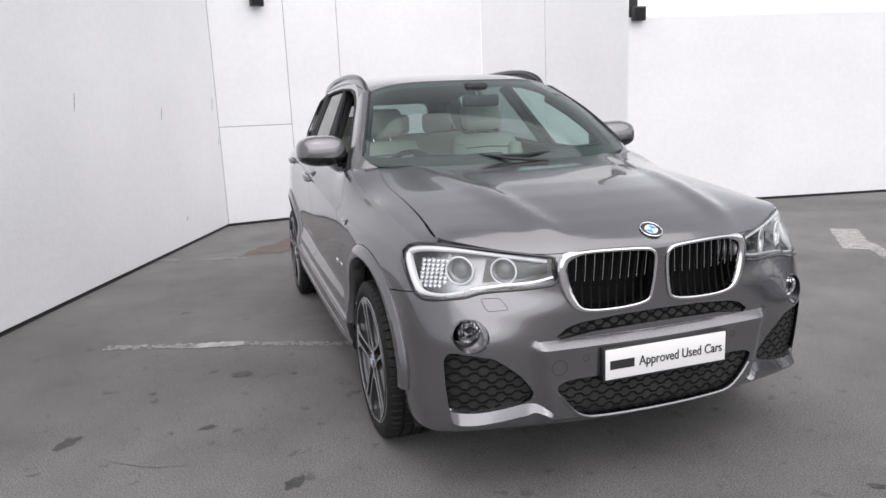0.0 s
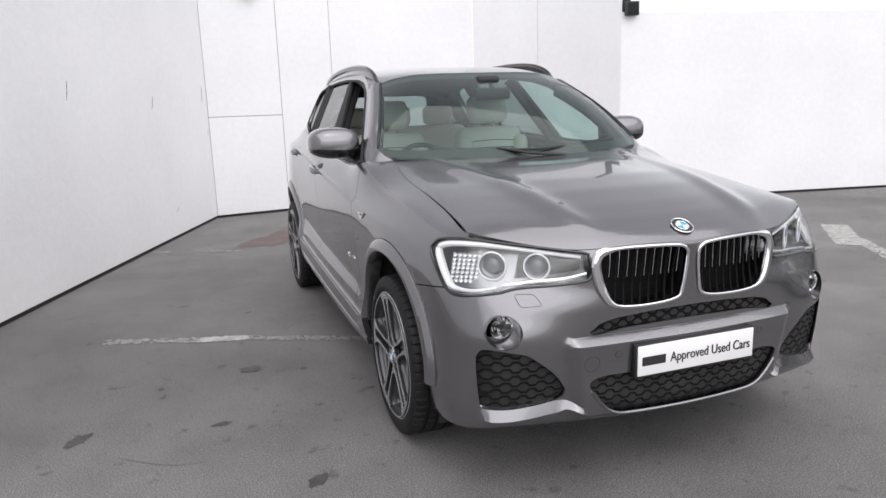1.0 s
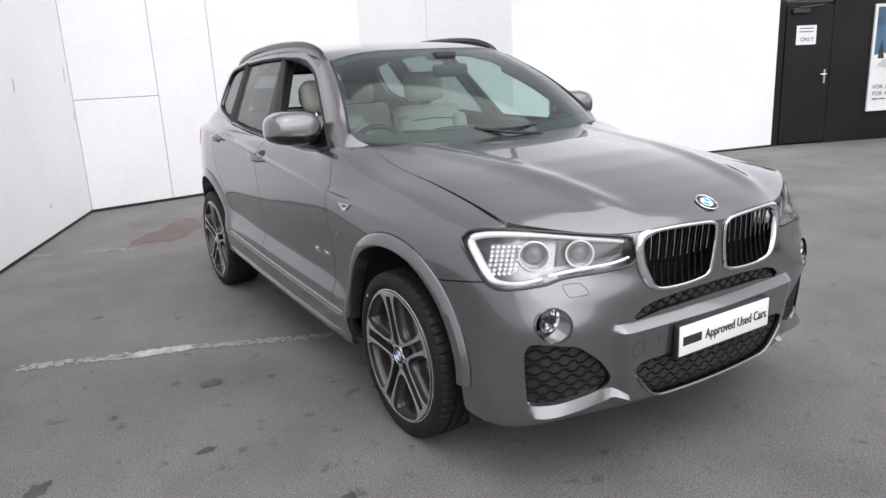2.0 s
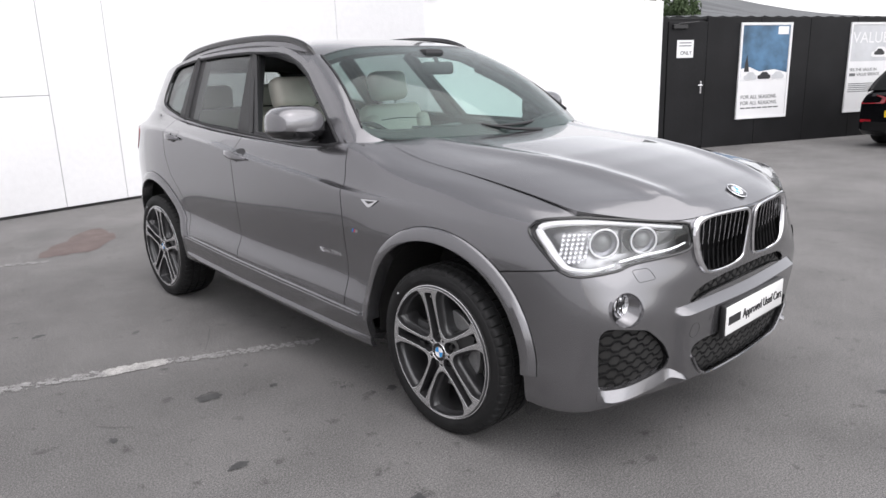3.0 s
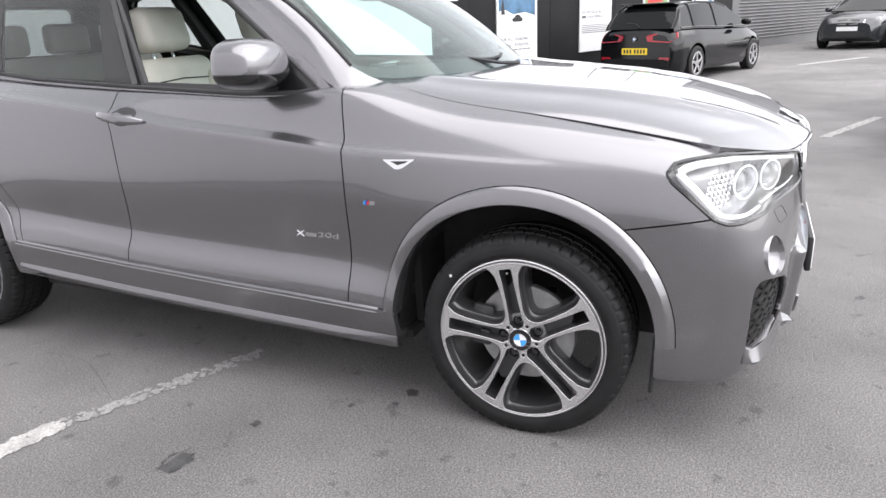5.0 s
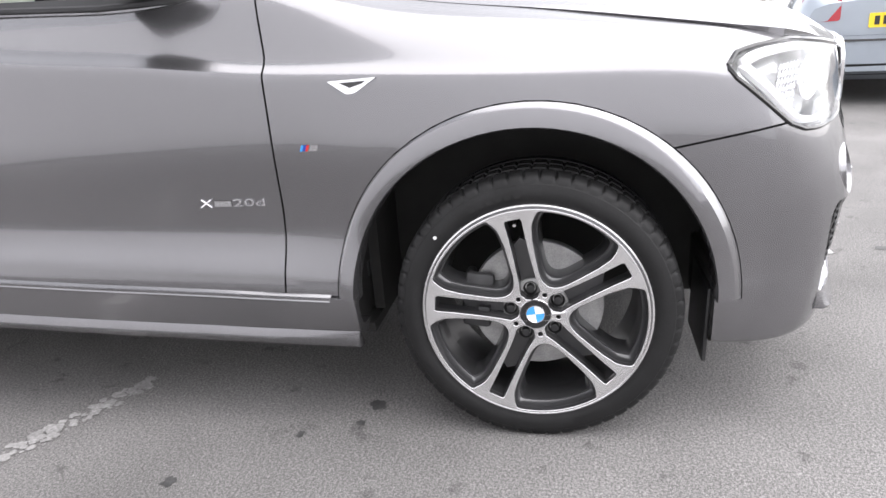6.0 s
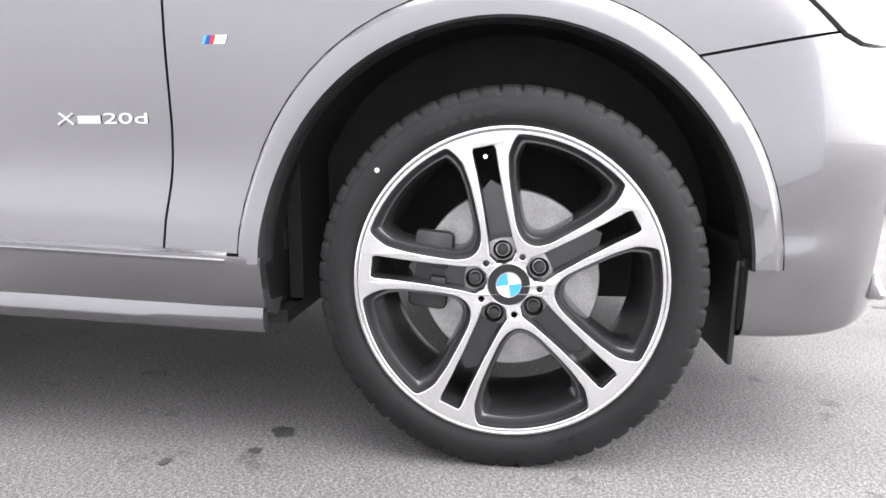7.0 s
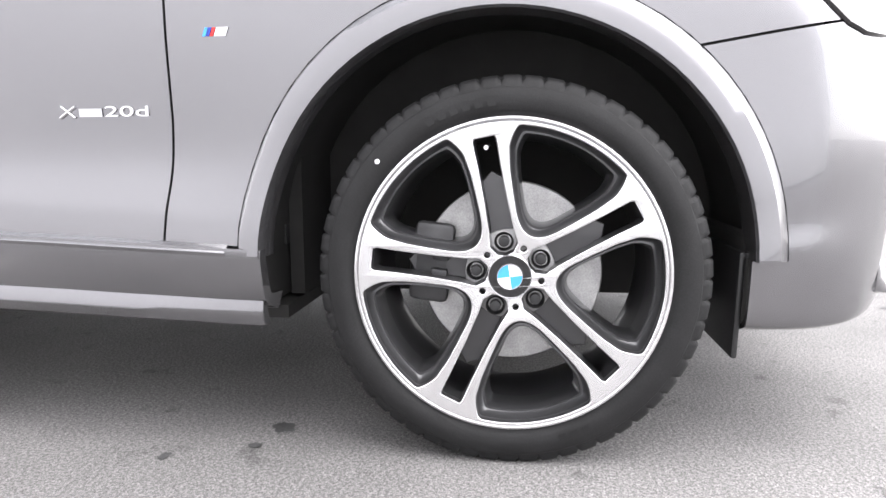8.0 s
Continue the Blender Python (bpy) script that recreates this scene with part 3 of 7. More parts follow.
def tree(at, height, spread, seed, label):
    rnd = random.Random(seed)
    ob = thing("tree", label, "tree", at)
    limbs = [tube([(0, 0, 0), (0.05, 0.02, height * 0.3), (0.0, 0.08, height * 0.62)], [0.16, 0.12, 0.06])]
    for k in range(6):
        a, up = k * 1.05 + rnd.random(), height * (0.3 + 0.06 * k)
        limbs.append(tube([(0, 0, up), (0.5 * spread * math.cos(a) * 0.6, 0.5 * spread * math.sin(a) * 0.6, up + 0.5), (0.8 * spread * math.cos(a) * 0.6, 0.8 * spread * math.sin(a) * 0.6, up + 1.0)], [0.06, 0.04, 0.02], seg=6))
    part("trunk", joined("trunk", limbs, BARK), None, ob)
    v, f = [], []
    lumps = [(rnd.uniform(-1, 1) * spread * 0.6, rnd.uniform(-1, 1) * spread * 0.6, height * rnd.uniform(0.55, 0.92), rnd.uniform(0.35, 0.6) * spread * 0.6) for _ in range(14)]
    for _ in range(3600):
        x, y, z, r = rnd.choice(lumps)
        d = Vector((rnd.gauss(0, 1), rnd.gauss(0, 1), rnd.gauss(0, 1))).normalized() * r * rnd.uniform(0.6, 1.1)
        c = Vector((x, y, z)) + d
        t = Euler((rnd.uniform(0, 6), rnd.uniform(0, 6), rnd.uniform(0, 6))).to_matrix()
        k = len(v)
        s = rnd.uniform(0.05, 0.1)
        v += [c + t @ Vector(q) * s for q in ((-1, 0, 0), (0, 0.5, 0.1), (1, 0, 0), (0, -0.5, 0.1))]
        f.append((k, k + 1, k + 2, k + 3))
    part("crown", mesh_of("crown", v, f, LEAF, smooth=False), None, ob, "dark green leaves")


tree((18.2, 9.9, 0.0), 3.75, 1.2, 3, "small dark green tree behind the fence")



def lamp_post(x, y, h):
    ob = thing("lamp_post", "thin dark lamp post behind the black fence", "lamp post", (x, y, 0), 0, "lamp posts")
    part("pole", joined("pole", [tube([(0, 0, 0), (0, 0, h)], [0.06, 0.045], seg=8)], SHUTTER), None, ob)
    part("lantern", joined("lantern", [rbox(-0.25, 0.25, -0.1, 0.1, h, h + 0.12, 0.03)], SHUTTER), None, ob)


lamp_post(26.9, 4.8, 7.5)
lamp_post(29.8, 3.6, 7.5)

# ---- marks on the ground ----
def worn_line(p, q, width, cover, seed, label, material=LINE_PAINT):
    """A painted line worn down to flakes."""
    rnd = random.Random(seed)
    p, q = Vector(p), Vector(q)
    d = q - p
    n = Vector((-d.y, d.x, 0)).normalized()
    v, f = [], []
    for _ in range(int(d.length * width * 9000 * cover) + 8):
        s = rnd.random()
        if noise.noise(Vector((p.x + d.x * s, p.y + d.y * s, seed)) * 2.2) < -0.25 and cover < 1:
            continue
        c = p + d * s + n * rnd.uniform(-0.5, 0.5) * width
        r = rnd.uniform(0.004, 0.02)
        k = len(v)
        a0 = rnd.random() * 6
        for i in range(6):
            a = a0 + i * math.pi / 3
            e = c + Vector((math.cos(a), math.sin(a), 0)) * r * rnd.uniform(0.6, 1.2)
            v.append((e.x, e.y, 0.003 + 0.001 * rnd.random()))
        f.append(tuple(range(k, k + 6)))
    ob = new("worn_line", mesh_of("worn_line", v, f, material, smooth=False))
    return tagged(ob, label, "road marking", kind="stuff")


worn_line((-2.3, 1.9, 0), (-1.73, 1.69, 0), 0.085, 0.35, 1, "faded white bay line on the yard", FADED_PAINT)
worn_line((-1.73, 1.69, 0), (-1.44, 1.605, 0), 0.085, 1.3, 2, "worn white bay line dash on the yard")
worn_line((-1.44, 1.605, 0), (-0.7, 1.24, 0), 0.07, 0.4, 3, "faded white bay line on the yard", FADED_PAINT)
worn_line((-1.1, 1.43, 0), (-0.88, 1.315, 0), 0.03, 0.4, 12, "last flakes of a white bay line", LINE_PAINT)
worn_line((-2.12, 4.93, 0), (-1.23, 4.52, 0), 0.07, 0.3, 4, "faded white bay line on the yard", FADED_PAINT)
worn_line((4.9, 2.75, 0), (4.15, 1.9, 0), 0.26, 0.8, 5, "worn white patch of paint on the yard")
worn_line((4.45, 2.1, 0), (3.95, 1.3, 0), 0.14, 0.5, 6, "worn white line on the yard")
worn_line((5.3, -1.38, 0), (6.8, -2.06, 0), 0.1, 0.6, 7, "broken white line on the yard")
worn_line((14.8, -1.6, 0), (16.8, -3.1, 0), 0.16, 1.2, 8, "white arrow on the yard")


def blotch(at, r, stretch, turn, material, seed, label, name="stain"):
    """A flat uneven stain on the ground."""
    rnd = random.Random(seed)
    n = 30
    v = [(at[0], at[1], 0.0022)]
    for i in range(n):
        a = 2 * math.pi * i / n
        k = r * (0.75 + 0.5 * noise.noise(Vector((math.cos(a) * 1.5, math.sin(a) * 1.5, seed))) + 0.12 * rnd.random())
        x, y = k * math.cos(a) * stretch, k * math.sin(a)
        c, s = math.cos(turn), math.sin(turn)
        v.append((at[0] + c * x - s * y, at[1] + s * x + c * y, 0.0022))
    f = [(0, i + 1, (i + 1) % n + 1) for i in range(n)]
    return tagged(new(name, mesh_of(name, v, f, material, smooth=False)), label, "stain", kind="structure")


blotch((-0.85, 5.08), 0.36, 1.8, 0.9, RED_STAIN, 11, "reddish brown stain on the yard")
for k, (x, y, r) in enumerate(((-0.965, 0.645, 0.014), (-0.81, 0.467, 0.025), (-0.9, 0.49, 0.012), (-1.47, 1.02, 0.05), (-1.66, 0.36, 0.03), (-1.33, -0.32, 0.04), (-1.94, 0.92, 0.02), (-1.19, 0.91, 0.018), (-1.5, -1.2, 0.05), (-2.28, 0.45, 0.05), (0.5, -1.35, 0.03), (0.7, -1.2, 0.025), (-1.82, 2.56, 0.03))):
    blotch((x, y), r, 1.5, k * 0.8, OIL_SPOT, 20 + k, "small dark spot on the yard", "oil_spot")


def scratch(pts, width):
    """A thin dark scrape on the ground, tapering at both ends."""
    line = smooth_line([(x, y, 0) for x, y in pts], 8)
    n = len(line)
    v = []
    for i, p in enumerate(line):
        a, b = Vector(line[max(0, i - 1)]), Vector(line[min(n - 1, i + 1)])
        d = (b - a).normalized()
        w = 0.6 * width * (0.25 + math.sin(math.pi * i / (n - 1))) * (0.7 + 0.6 * noise.noise(Vector((i * 0.9, width * 50, 2))))
        for s in (-1, 1):
            v.append((p[0] - d.y * w * s, p[1] + d.x * w * s, 0.0024))
    tagged(new("scratch", mesh_of("scratch", v, grid_faces(n, 2), SCRAPE, smooth=False)), "thin dark scrape on the yard", "stain", kind="structure")


scratch([(-1.03, 2.21), (-1.04, 1.94), (-1.25, 1.55)], 0.005)
scratch([(-1.15, 1.28), (-1.17, 1.24), (-1.22, 1.19)], 0.005)
scratch([(-1.31, 0.93), (-1.28, 0.955), (-1.23, 0.97)], 0.006)
scratch([(-1.5, 1.05), (-1.45, 1.05), (-1.38, 1.03)], 0.012)
scratch([(-1.95, 1.12), (-1.9, 1.04), (-1.82, 0.98)], 0.006)
scratch([(-2.1, 0.2), (-1.9, 0.05), (-1.72, 0.0)], 0.004)
scratch([(-0.5, -1.6), (-0.2, -1.75), (0.1, -1.7)], 0.005)


# ---- the grey estate car: surfaces ----
# The car points to -y, its right side lies at -x, the front axle at y = 0.
PLAN = [(0, -0.888), (0.25, -0.876), (0.45, -0.832), (0.61, -0.79), (0.752, -0.734), (0.851, -0.632), (0.899, -0.37), (0.926, 0), (0.934, 0.40), (0.936, 0.64), (0.937, 0.86), (0.937, 1.2), (0.937, 1.7), (0.938, 2.35), (0.930, 2.81), (0.884, 3.17), (0.788, 3.41), (0.595, 3.61), (0.31, 3.705), (0, 3.725)]
# Ten belts round the body from the floor up: how far each lies inside the plan, and how high.
INSET = [
    [0.16, 0.16, 0.15, 0.13, 0.1, 0.09, 0.09, 0.09, 0.09, 0.09, 0.09, 0.09, 0.09, 0.09, 0.09, 0.09, 0.1, 0.12, 0.14, 0.14],
    [0.085, 0.085, 0.07, 0.06, 0.04, 0.025, 0.025, 0.025, 0.025, 0.022, 0.022, 0.022, 0.022, 0.022, 0.025, 0.03, 0.03, 0.04, 0.045, 0.045],
    [0.065, 0.062, 0.04, 0.023, 0.018, 0.01, 0.008, 0.004, 0.004, 0.002, 0.002, 0.002, 0.002, 0.002, 0.004, 0.006, 0.01, 0.012, 0.012, 0.012],
    [0.06, 0.057, 0.032, 0.008, 0.006, 0.008, 0.012, 0.012, 0.008, 0.007, 0.007, 0.007, 0.007, 0.009, 0.012, 0.01, 0.008, 0.005, 0.004, 0.004],
    [0.055, 0.052, 0.022, 0.004, 0, 0.004, 0.008, 0.01, 0.022, 0.032, 0.0329, 0.034, 0.034, 0.03, 0.006, 0.004, 0.004, 0.004, 0.004, 0.004],
    [0.056, 0.052, 0.024, 0.022, 0.024, 0.016, 0.004, 0, 0.005, 0.01, 0.0114, 0.013, 0.013, 0.011, 0.002, 0.004, 0.006, 0.01, 0.012, 0.012],
    [0.055, 0.052, 0.04, 0.048, 0.055, 0.04, 0.014, 0.008, 0.004, 0.004, 0.004, 0.004, 0.008, 0.02, 0.03, 0.035, 0.04, 0.04, 0.04, 0.04],
    [0.052, 0.05, 0.046, 0.068, 0.083, 0.068, 0.034, 0.03, 0.028, 0.03, 0.0327, 0.036, 0.042, 0.06, 0.075, 0.085, 0.09, 0.07, 0.06, 0.06],
    [0.05, 0.05, 0.054, 0.082, 0.106, 0.09, 0.085, 0.09, 0.085, 0.082, 0.09, 0.095, 0.11, 0.135, 0.16, 0.16, 0.145, 0.125, 0.12, 0.12],
    [0.053, 0.052, 0.06, 0.094, 0.122, 0.118, 0.145, 0.185, 0.205, 0.215, 0.15, 0.14, 0.15, 0.17, 0.185, 0.185, 0.17, 0.145, 0.14, 0.14],
]
LEVEL = [
    [0.245, 0.245, 0.245, 0.248, 0.25, 0.24, 0.238, 0.27, 0.27, 0.268, 0.268, 0.268, 0.275, 0.3, 0.3, 0.3, 0.3, 0.32, 0.33, 0.33],
    [0.275, 0.275, 0.276, 0.277, 0.279, 0.266, 0.266, 0.3, 0.3, 0.3, 0.3, 0.3, 0.31, 0.335, 0.34, 0.34, 0.34, 0.36, 0.37, 0.37],
    [0.4, 0.4, 0.4, 0.4, 0.4, 0.4, 0.39, 0.385, 0.385, 0.395, 0.4062, 0.42, 0.445, 0.485, 0.5, 0.5, 0.5, 0.5, 0.5, 0.5],
    [0.5, 0.5, 0.5, 0.5, 0.49, 0.47, 0.43, 0.42, 0.43, 0.455, 0.4663, 0.48, 0.505, 0.545, 0.525, 0.53, 0.54, 0.55, 0.55, 0.55],
    [0.6, 0.6, 0.6, 0.6, 0.6, 0.6, 0.6, 0.58, 0.57, 0.57, 0.5745, 0.58, 0.595, 0.63, 0.64, 0.65, 0.66, 0.66, 0.66, 0.66],
    [0.7, 0.7, 0.7, 0.7, 0.71, 0.74, 0.78, 0.8, 0.8, 0.8, 0.8045, 0.81, 0.83, 0.86, 0.88, 0.88, 0.88, 0.86, 0.85, 0.85],
    [0.8, 0.8, 0.795, 0.795, 0.81, 0.84, 0.88, 0.91, 0.935, 0.95, 0.9748, 1.005, 1.06, 1.12, 1.145, 1.15, 1.14, 1.05, 1.03, 1.03],
    [0.87, 0.87, 0.866, 0.866, 0.88, 0.9, 0.932, 0.955, 0.975, 0.99, 1.0125, 1.04, 1.09, 1.15, 1.18, 1.19, 1.18, 1.09, 1.07, 1.07],
    [0.908, 0.911, 0.904, 0.909, 0.928, 0.942, 0.983, 1.03, 1.084, 1.15, 1.132, 1.13, 1.15, 1.19, 1.235, 1.27, 1.25, 1.2, 1.19, 1.19],
    [0.926, 0.931, 0.92, 0.935, 0.953, 0.964, 1.004, 1.063, 1.126, 1.176, 1.138, 1.135, 1.155, 1.195, 1.24, 1.275, 1.255, 1.205, 1.195, 1.195],
]


def body_grid(per=11, rows=8, extra=0.0):
    """The right half of the body below the windows, from the middle of the front round to the middle of the rear."""
    plan = np.array([(-x, y) for x, y in PLAN])
    ghost = [plan[1] * (-1, 1), *plan, plan[-2] * (-1, 1)]
    t = np.r_[0, np.cumsum(np.linalg.norm(np.diff(ghost, axis=0), axis=1))]
    q = np.concatenate([np.linspace(t[i], t[i + 1], per, endpoint=False) for i in range(1, len(plan))] + [[t[-2]]])
    line = spline2(t, np.array(ghost), q)
    d = np.gradient(line, axis=0)
    d /= np.linalg.norm(d, axis=1, keepdims=True)
    inward = np.stack([-d[:, 1], d[:, 0]], 1)
    if inward[len(q) // 2, 0] < 0:
        inward = -inward
    wide = lambda row: spline2(t, np.array([row[1], *row, row[-2]], float), q)  # noqa: E731
    ins, lev = np.array([wide(r) for r in INSET]), np.array([wide(r) for r in LEVEL])
    ins, lev = pchip(ins, rows), pchip(lev, rows)
    P = np.empty((len(q), ins.shape[0], 3))
    for k in range(ins.shape[0]):
        P[:, k, :2] = line + inward * (ins[k] + extra)[:, None]
        P[:, k, 2] = lev[k]
    # the proud middle of the front bumper, with a ledge above and a step at each side
    step = lambda v: np.clip(v, 0, 1) ** 2 * (3 - 2 * np.clip(v, 0, 1))  # noqa: E731
    x, z = np.abs(P[:, :, 0]), P[:, :, 2]
    proud = 0.036 * step((0.515 - 0.12 * (0.6 - z) - x) / 0.05) * step((z - 0.285) / 0.02) * step((0.612 - z) / 0.022)
    P[:, :, 1] -= np.where(P[:, :, 1] < -0.4, proud, 0)
    P[0, :, 0] = 0
    P[-1, :, 0] = 0
    return P


GRID = body_grid()
nrm = normals(GRID)
OUT = 1.0 if nrm[100, 20, 0] < 0 else -1.0


def body_shell(extra=0.0, depth=0.014, per=11, rows=8):
    """A closed skin of the right half, as thick as depth."""
    P, Q = body_grid(per, rows, extra), body_grid(per, rows, extra + depth)
    k = np.linspace(0, 9, P.shape[1])
    Q[:, :, 2] += np.interp(k, [0, 1, 2, 6.5, 7.5, 9], [depth, 0.3 * depth, 0, 0, -0.5 * depth, -depth])
    n, m, _ = P.shape
    c = n * m
    v = np.concatenate([P.reshape(-1, 3), Q.reshape(-1, 3)])
    rim = [i * m for i in range(n)] + [(n - 1) * m + j for j in range(1, m)] + [i * m + m - 1 for i in range(n - 2, -1, -1)] + [j for j in range(m - 2, 0, -1)]
    f = grid_faces(n, m) + [tuple(reversed(q)) for q in grid_faces(n, m, c)] + [(a, b, b + c, a + c) for a, b in zip(rim, rim[1:] + rim[:1])]
    me = bpy.data.meshes.new("skin")
    me.from_pydata(v.tolist(), [], f)
    return tidy(me)


SHELL = body_shell()
from mathutils.bvhtree import BVHTree

TREE = BVHTree.FromPolygons([tuple(p) for p in GRID.reshape(-1, 3)], grid_faces(GRID.shape[0], GRID.shape[1]))


def front_at(x, z, out=0.0):
    """The place on the body's front at x, z (either half)."""
    hit = TREE.ray_cast(Vector((-abs(x) - 1e-4, -2, z)), Vector((0, 1, 0)))[0]
    y = hit.y if hit else -0.6
    return Vector((x, y - out, z))


def side_at(y, z, out=0.0):
    """The place on the body's right side at y, z."""
    hit, n, _, _ = TREE.ray_cast(Vector((-2, y, z)), Vector((1, 0, 0)))
    if hit is None:
        return Vector((-0.9, y, z))
    return hit - Vector((out, 0, 0))


def arch(cy, a, b, zc, low, n=28):
    """A wheel opening seen from the side: an upright half oval on straight legs."""
    pts = [(cy + a, low)]
    for k in range(n + 1):
        t = math.pi * k / n
        pts.append((cy + a * math.cos(t), zc + b * math.sin(t)))
    return [*pts, (cy - a, low)]


F_IN, F_OUT = (0.0115, 0.4375, 0.431, 0.38), (0.005, 0.49, 0.489, 0.38)
R_IN, R_OUT = (2.83, 0.435, 0.43, 0.385), (2.83, 0.488, 0.484, 0.385)
GAP = 0.0025
# shut lines seen from the side (y, z)
DOOR_F = [(0.655, 1.30), (0.632, 1.156), (0.612, 1.0), (0.614, 0.87), (0.620, 0.63), (0.637, 0.41)]
DOOR_B = [(1.69, 1.30), (1.672, 1.16), (1.655, 1.0), (1.66, 0.7), (1.69, 0.43)]
DOOR_R = [(2.75, 1.40), (2.66, 1.23), (2.60, 1.12), (2.58, 1.0), (2.52, 0.88), (2.42, 0.78), (2.34, 0.65), (2.31, 0.47)]
LEDGE = [(0.40, 0.3935), (0.637, 0.405), (0.864, 0.416), (1.2, 0.429), (1.7, 0.453), (2.35, 0.494), (2.6, 0.51)]
BUMPER_LINE = [(-0.25, 0.735), (-0.34, 0.751), (-0.45, 0.77), (-0.56, 0.788), (-0.63, 0.795)]


def shift(line, dy, dz=0.0):
    return [(y + dy, z + dz) for y, z in line]


front_door = cut(SHELL, [prism(shift(DOOR_F, GAP) + shift(DOOR_B[::-1], -GAP), 0, -1.2, -0.6)], "INTERSECT")
below = lambda d: prism([(-0.2, 0), (3.2, 0)] + [(y, z + d) for y, z in LEDGE[::-1]] + [(-0.2, 0.38 + d)], 0, -1.3, 0)  # noqa: E731
front_door = cut(front_door, [below(0.0018)])
rear_door = cut(cut(SHELL, [prism(shift(DOOR_B, GAP) + shift(DOOR_R[::-1], -GAP), 0, -1.2, -0.6)], "INTERSECT"), [below(0.0018), prism(arch(*R_OUT, 0.1), 0, -1.3, -0.5)])
bump_top = lambda d: [(y, z + d) for y, z in BUMPER_LINE]  # noqa: E731
fender = cut(SHELL, [prism([(0.637 - GAP, 0.33), *shift(DOOR_F[::-1], -GAP), (-0.65, 1.30), *bump_top(GAP)[::-1], (-0.25, 0.33)], 0, -1.2, -0.3)], "INTERSECT")
F_CUT = (F_OUT[0], F_OUT[1] + 0.003, F_OUT[2] + 0.003, F_OUT[3])
R_CUT = (R_OUT[0], R_OUT[1] + 0.003, R_OUT[2] + 0.003, R_OUT[3])
fender = cut(fender, [prism(arch(*F_CUT, 0.1), 0, -1.3, -0.5), below(GAP)])
sill = cut(cut(body_shell(-0.015, 0.030), [below(-0.0008)], "INTERSECT"), [prism(arch(*F_IN, 0.05), 0, -1.3, -0.5), prism(arch(*R_IN, 0.05), 0, -1.3, -0.5), prism([(-2, 0), (0.3, 0), (0.3, 1), (-2, 1)], 0, -1.3, 0.1), prism([(2.7, 0), (5, 0), (5, 1), (2.7, 1)], 0, -1.3, 0.1)])
quarter = cut(SHELL, [prism([(2.31 + GAP, 0.47), *shift(DOOR_R[::-1], GAP), (3.42, 1.4), (3.42, 0.74), (3.30, 0.72), (2.7, 0.70), (2.5, 0.6)], 0, -1.2, -0.3)], "INTERSECT")
quarter = cut(quarter, [prism(arch(*R_CUT, 0.1), 0, -1.3, -0.5), below(GAP)])

# front lamps in the plane across the corner: a runs along the bumper, z up
HL_DIR = Vector((-0.6, -0.8, 0))
HL_OUT = [(-0.435, 0.903), (-0.42, 0.932), (-0.38, 0.949), (-0.27, 0.957), (-0.08, 0.937), (0.14, 0.909), (0.152, 0.89), (0.162, 0.818), (0.06, 0.806), (-0.08, 0.8), (-0.12, 0.793), (-0.145, 0.784), (-0.29, 0.77), (-0.335, 0.776), (-0.36, 0.799)]
HL_LINE = [tuple(p) for p in smooth_line(rounded(HL_OUT, 0.02, 2), 2, True)]


def lamp_prism(outline, lo, hi):
    me = prism([(a, z) for a, z in outline], 1, lo, hi)
    # local x along a = (0.8, -0.6), local y along the outward way reversed
    m = Matrix(((0.8, 0.6, 0, 0), (-0.6, 0.8, 0, 0), (0, 0, 1, 0), (0, 0, 0, 1)))
    return turned(me, m)


def lamp_at(a, z, out=0.0):
    """The place on the body's right front corner at a, z of the lamp's plane."""
    o = Vector((0.8 * a, -0.6 * a, z)) + HL_DIR * 2
    hit = TREE.ray_cast(o, -HL_DIR)[0]
    return (hit if hit else Vector((0.8 * a, -0.6 * a, z)) + HL_DIR * 0.8) + HL_DIR * out


def lump(outline, k):
    """An outline drawn in towards its middle by k metres."""
    p = np.array(outline)
    c = p.mean(0)
    d = np.roll(p, -1, 0) - np.roll(p, 1, 0)
    n = np.stack([-d[:, 1], d[:, 0]], 1) / np.maximum(np.linalg.norm(d, axis=1, keepdims=True), 1e-9)
    if ((p + n * 0.001 - c) ** 2).sum() > ((p - c) ** 2).sum():
        n = -n
    return [tuple(q) for q in p + n * k]


KIDNEY = [tuple(p) for p in smooth_line([(-0.384, 0.888), (-0.356, 0.914), (-0.262, 0.925), (-0.09, 0.92), (-0.035, 0.906), (-0.022, 0.865), (-0.034, 0.76), (-0.062, 0.716), (-0.19, 0.703), (-0.314, 0.714), (-0.362, 0.762), (-0.386, 0.842)], 4, True)]
UPPER_MESH = [(0.02, 0.684), (-0.16, 0.68), (-0.32, 0.669), (-0.375, 0.655), (-0.415, 0.626), (-0.398, 0.613), (-0.28, 0.628), (-0.1, 0.633), (0.02, 0.635)]
LOWER_MESH = [tuple(p) for p in smooth_line([(0.03, 0.478), (-0.28, 0.469), (-0.348, 0.468), (-0.405, 0.458), (-0.422, 0.432), (-0.38, 0.366), (-0.322, 0.318), (-0.22, 0.302), (0.03, 0.298)], 3)]
CORNER_MESH = [(-0.79, 0.385), (-0.8, 0.48), (-0.802, 0.57), (-0.78, 0.59), (-0.64, 0.565), (-0.54, 0.485), (-0.487, 0.405), (-0.53, 0.378), (-0.67, 0.352), (-0.785, 0.352)]
CORNER_MESH = [tuple(p) for p in smooth_line(rounded(CORNER_MESH, 0.02, 2), 2, True)]
FOG = (-0.714, 0.647)
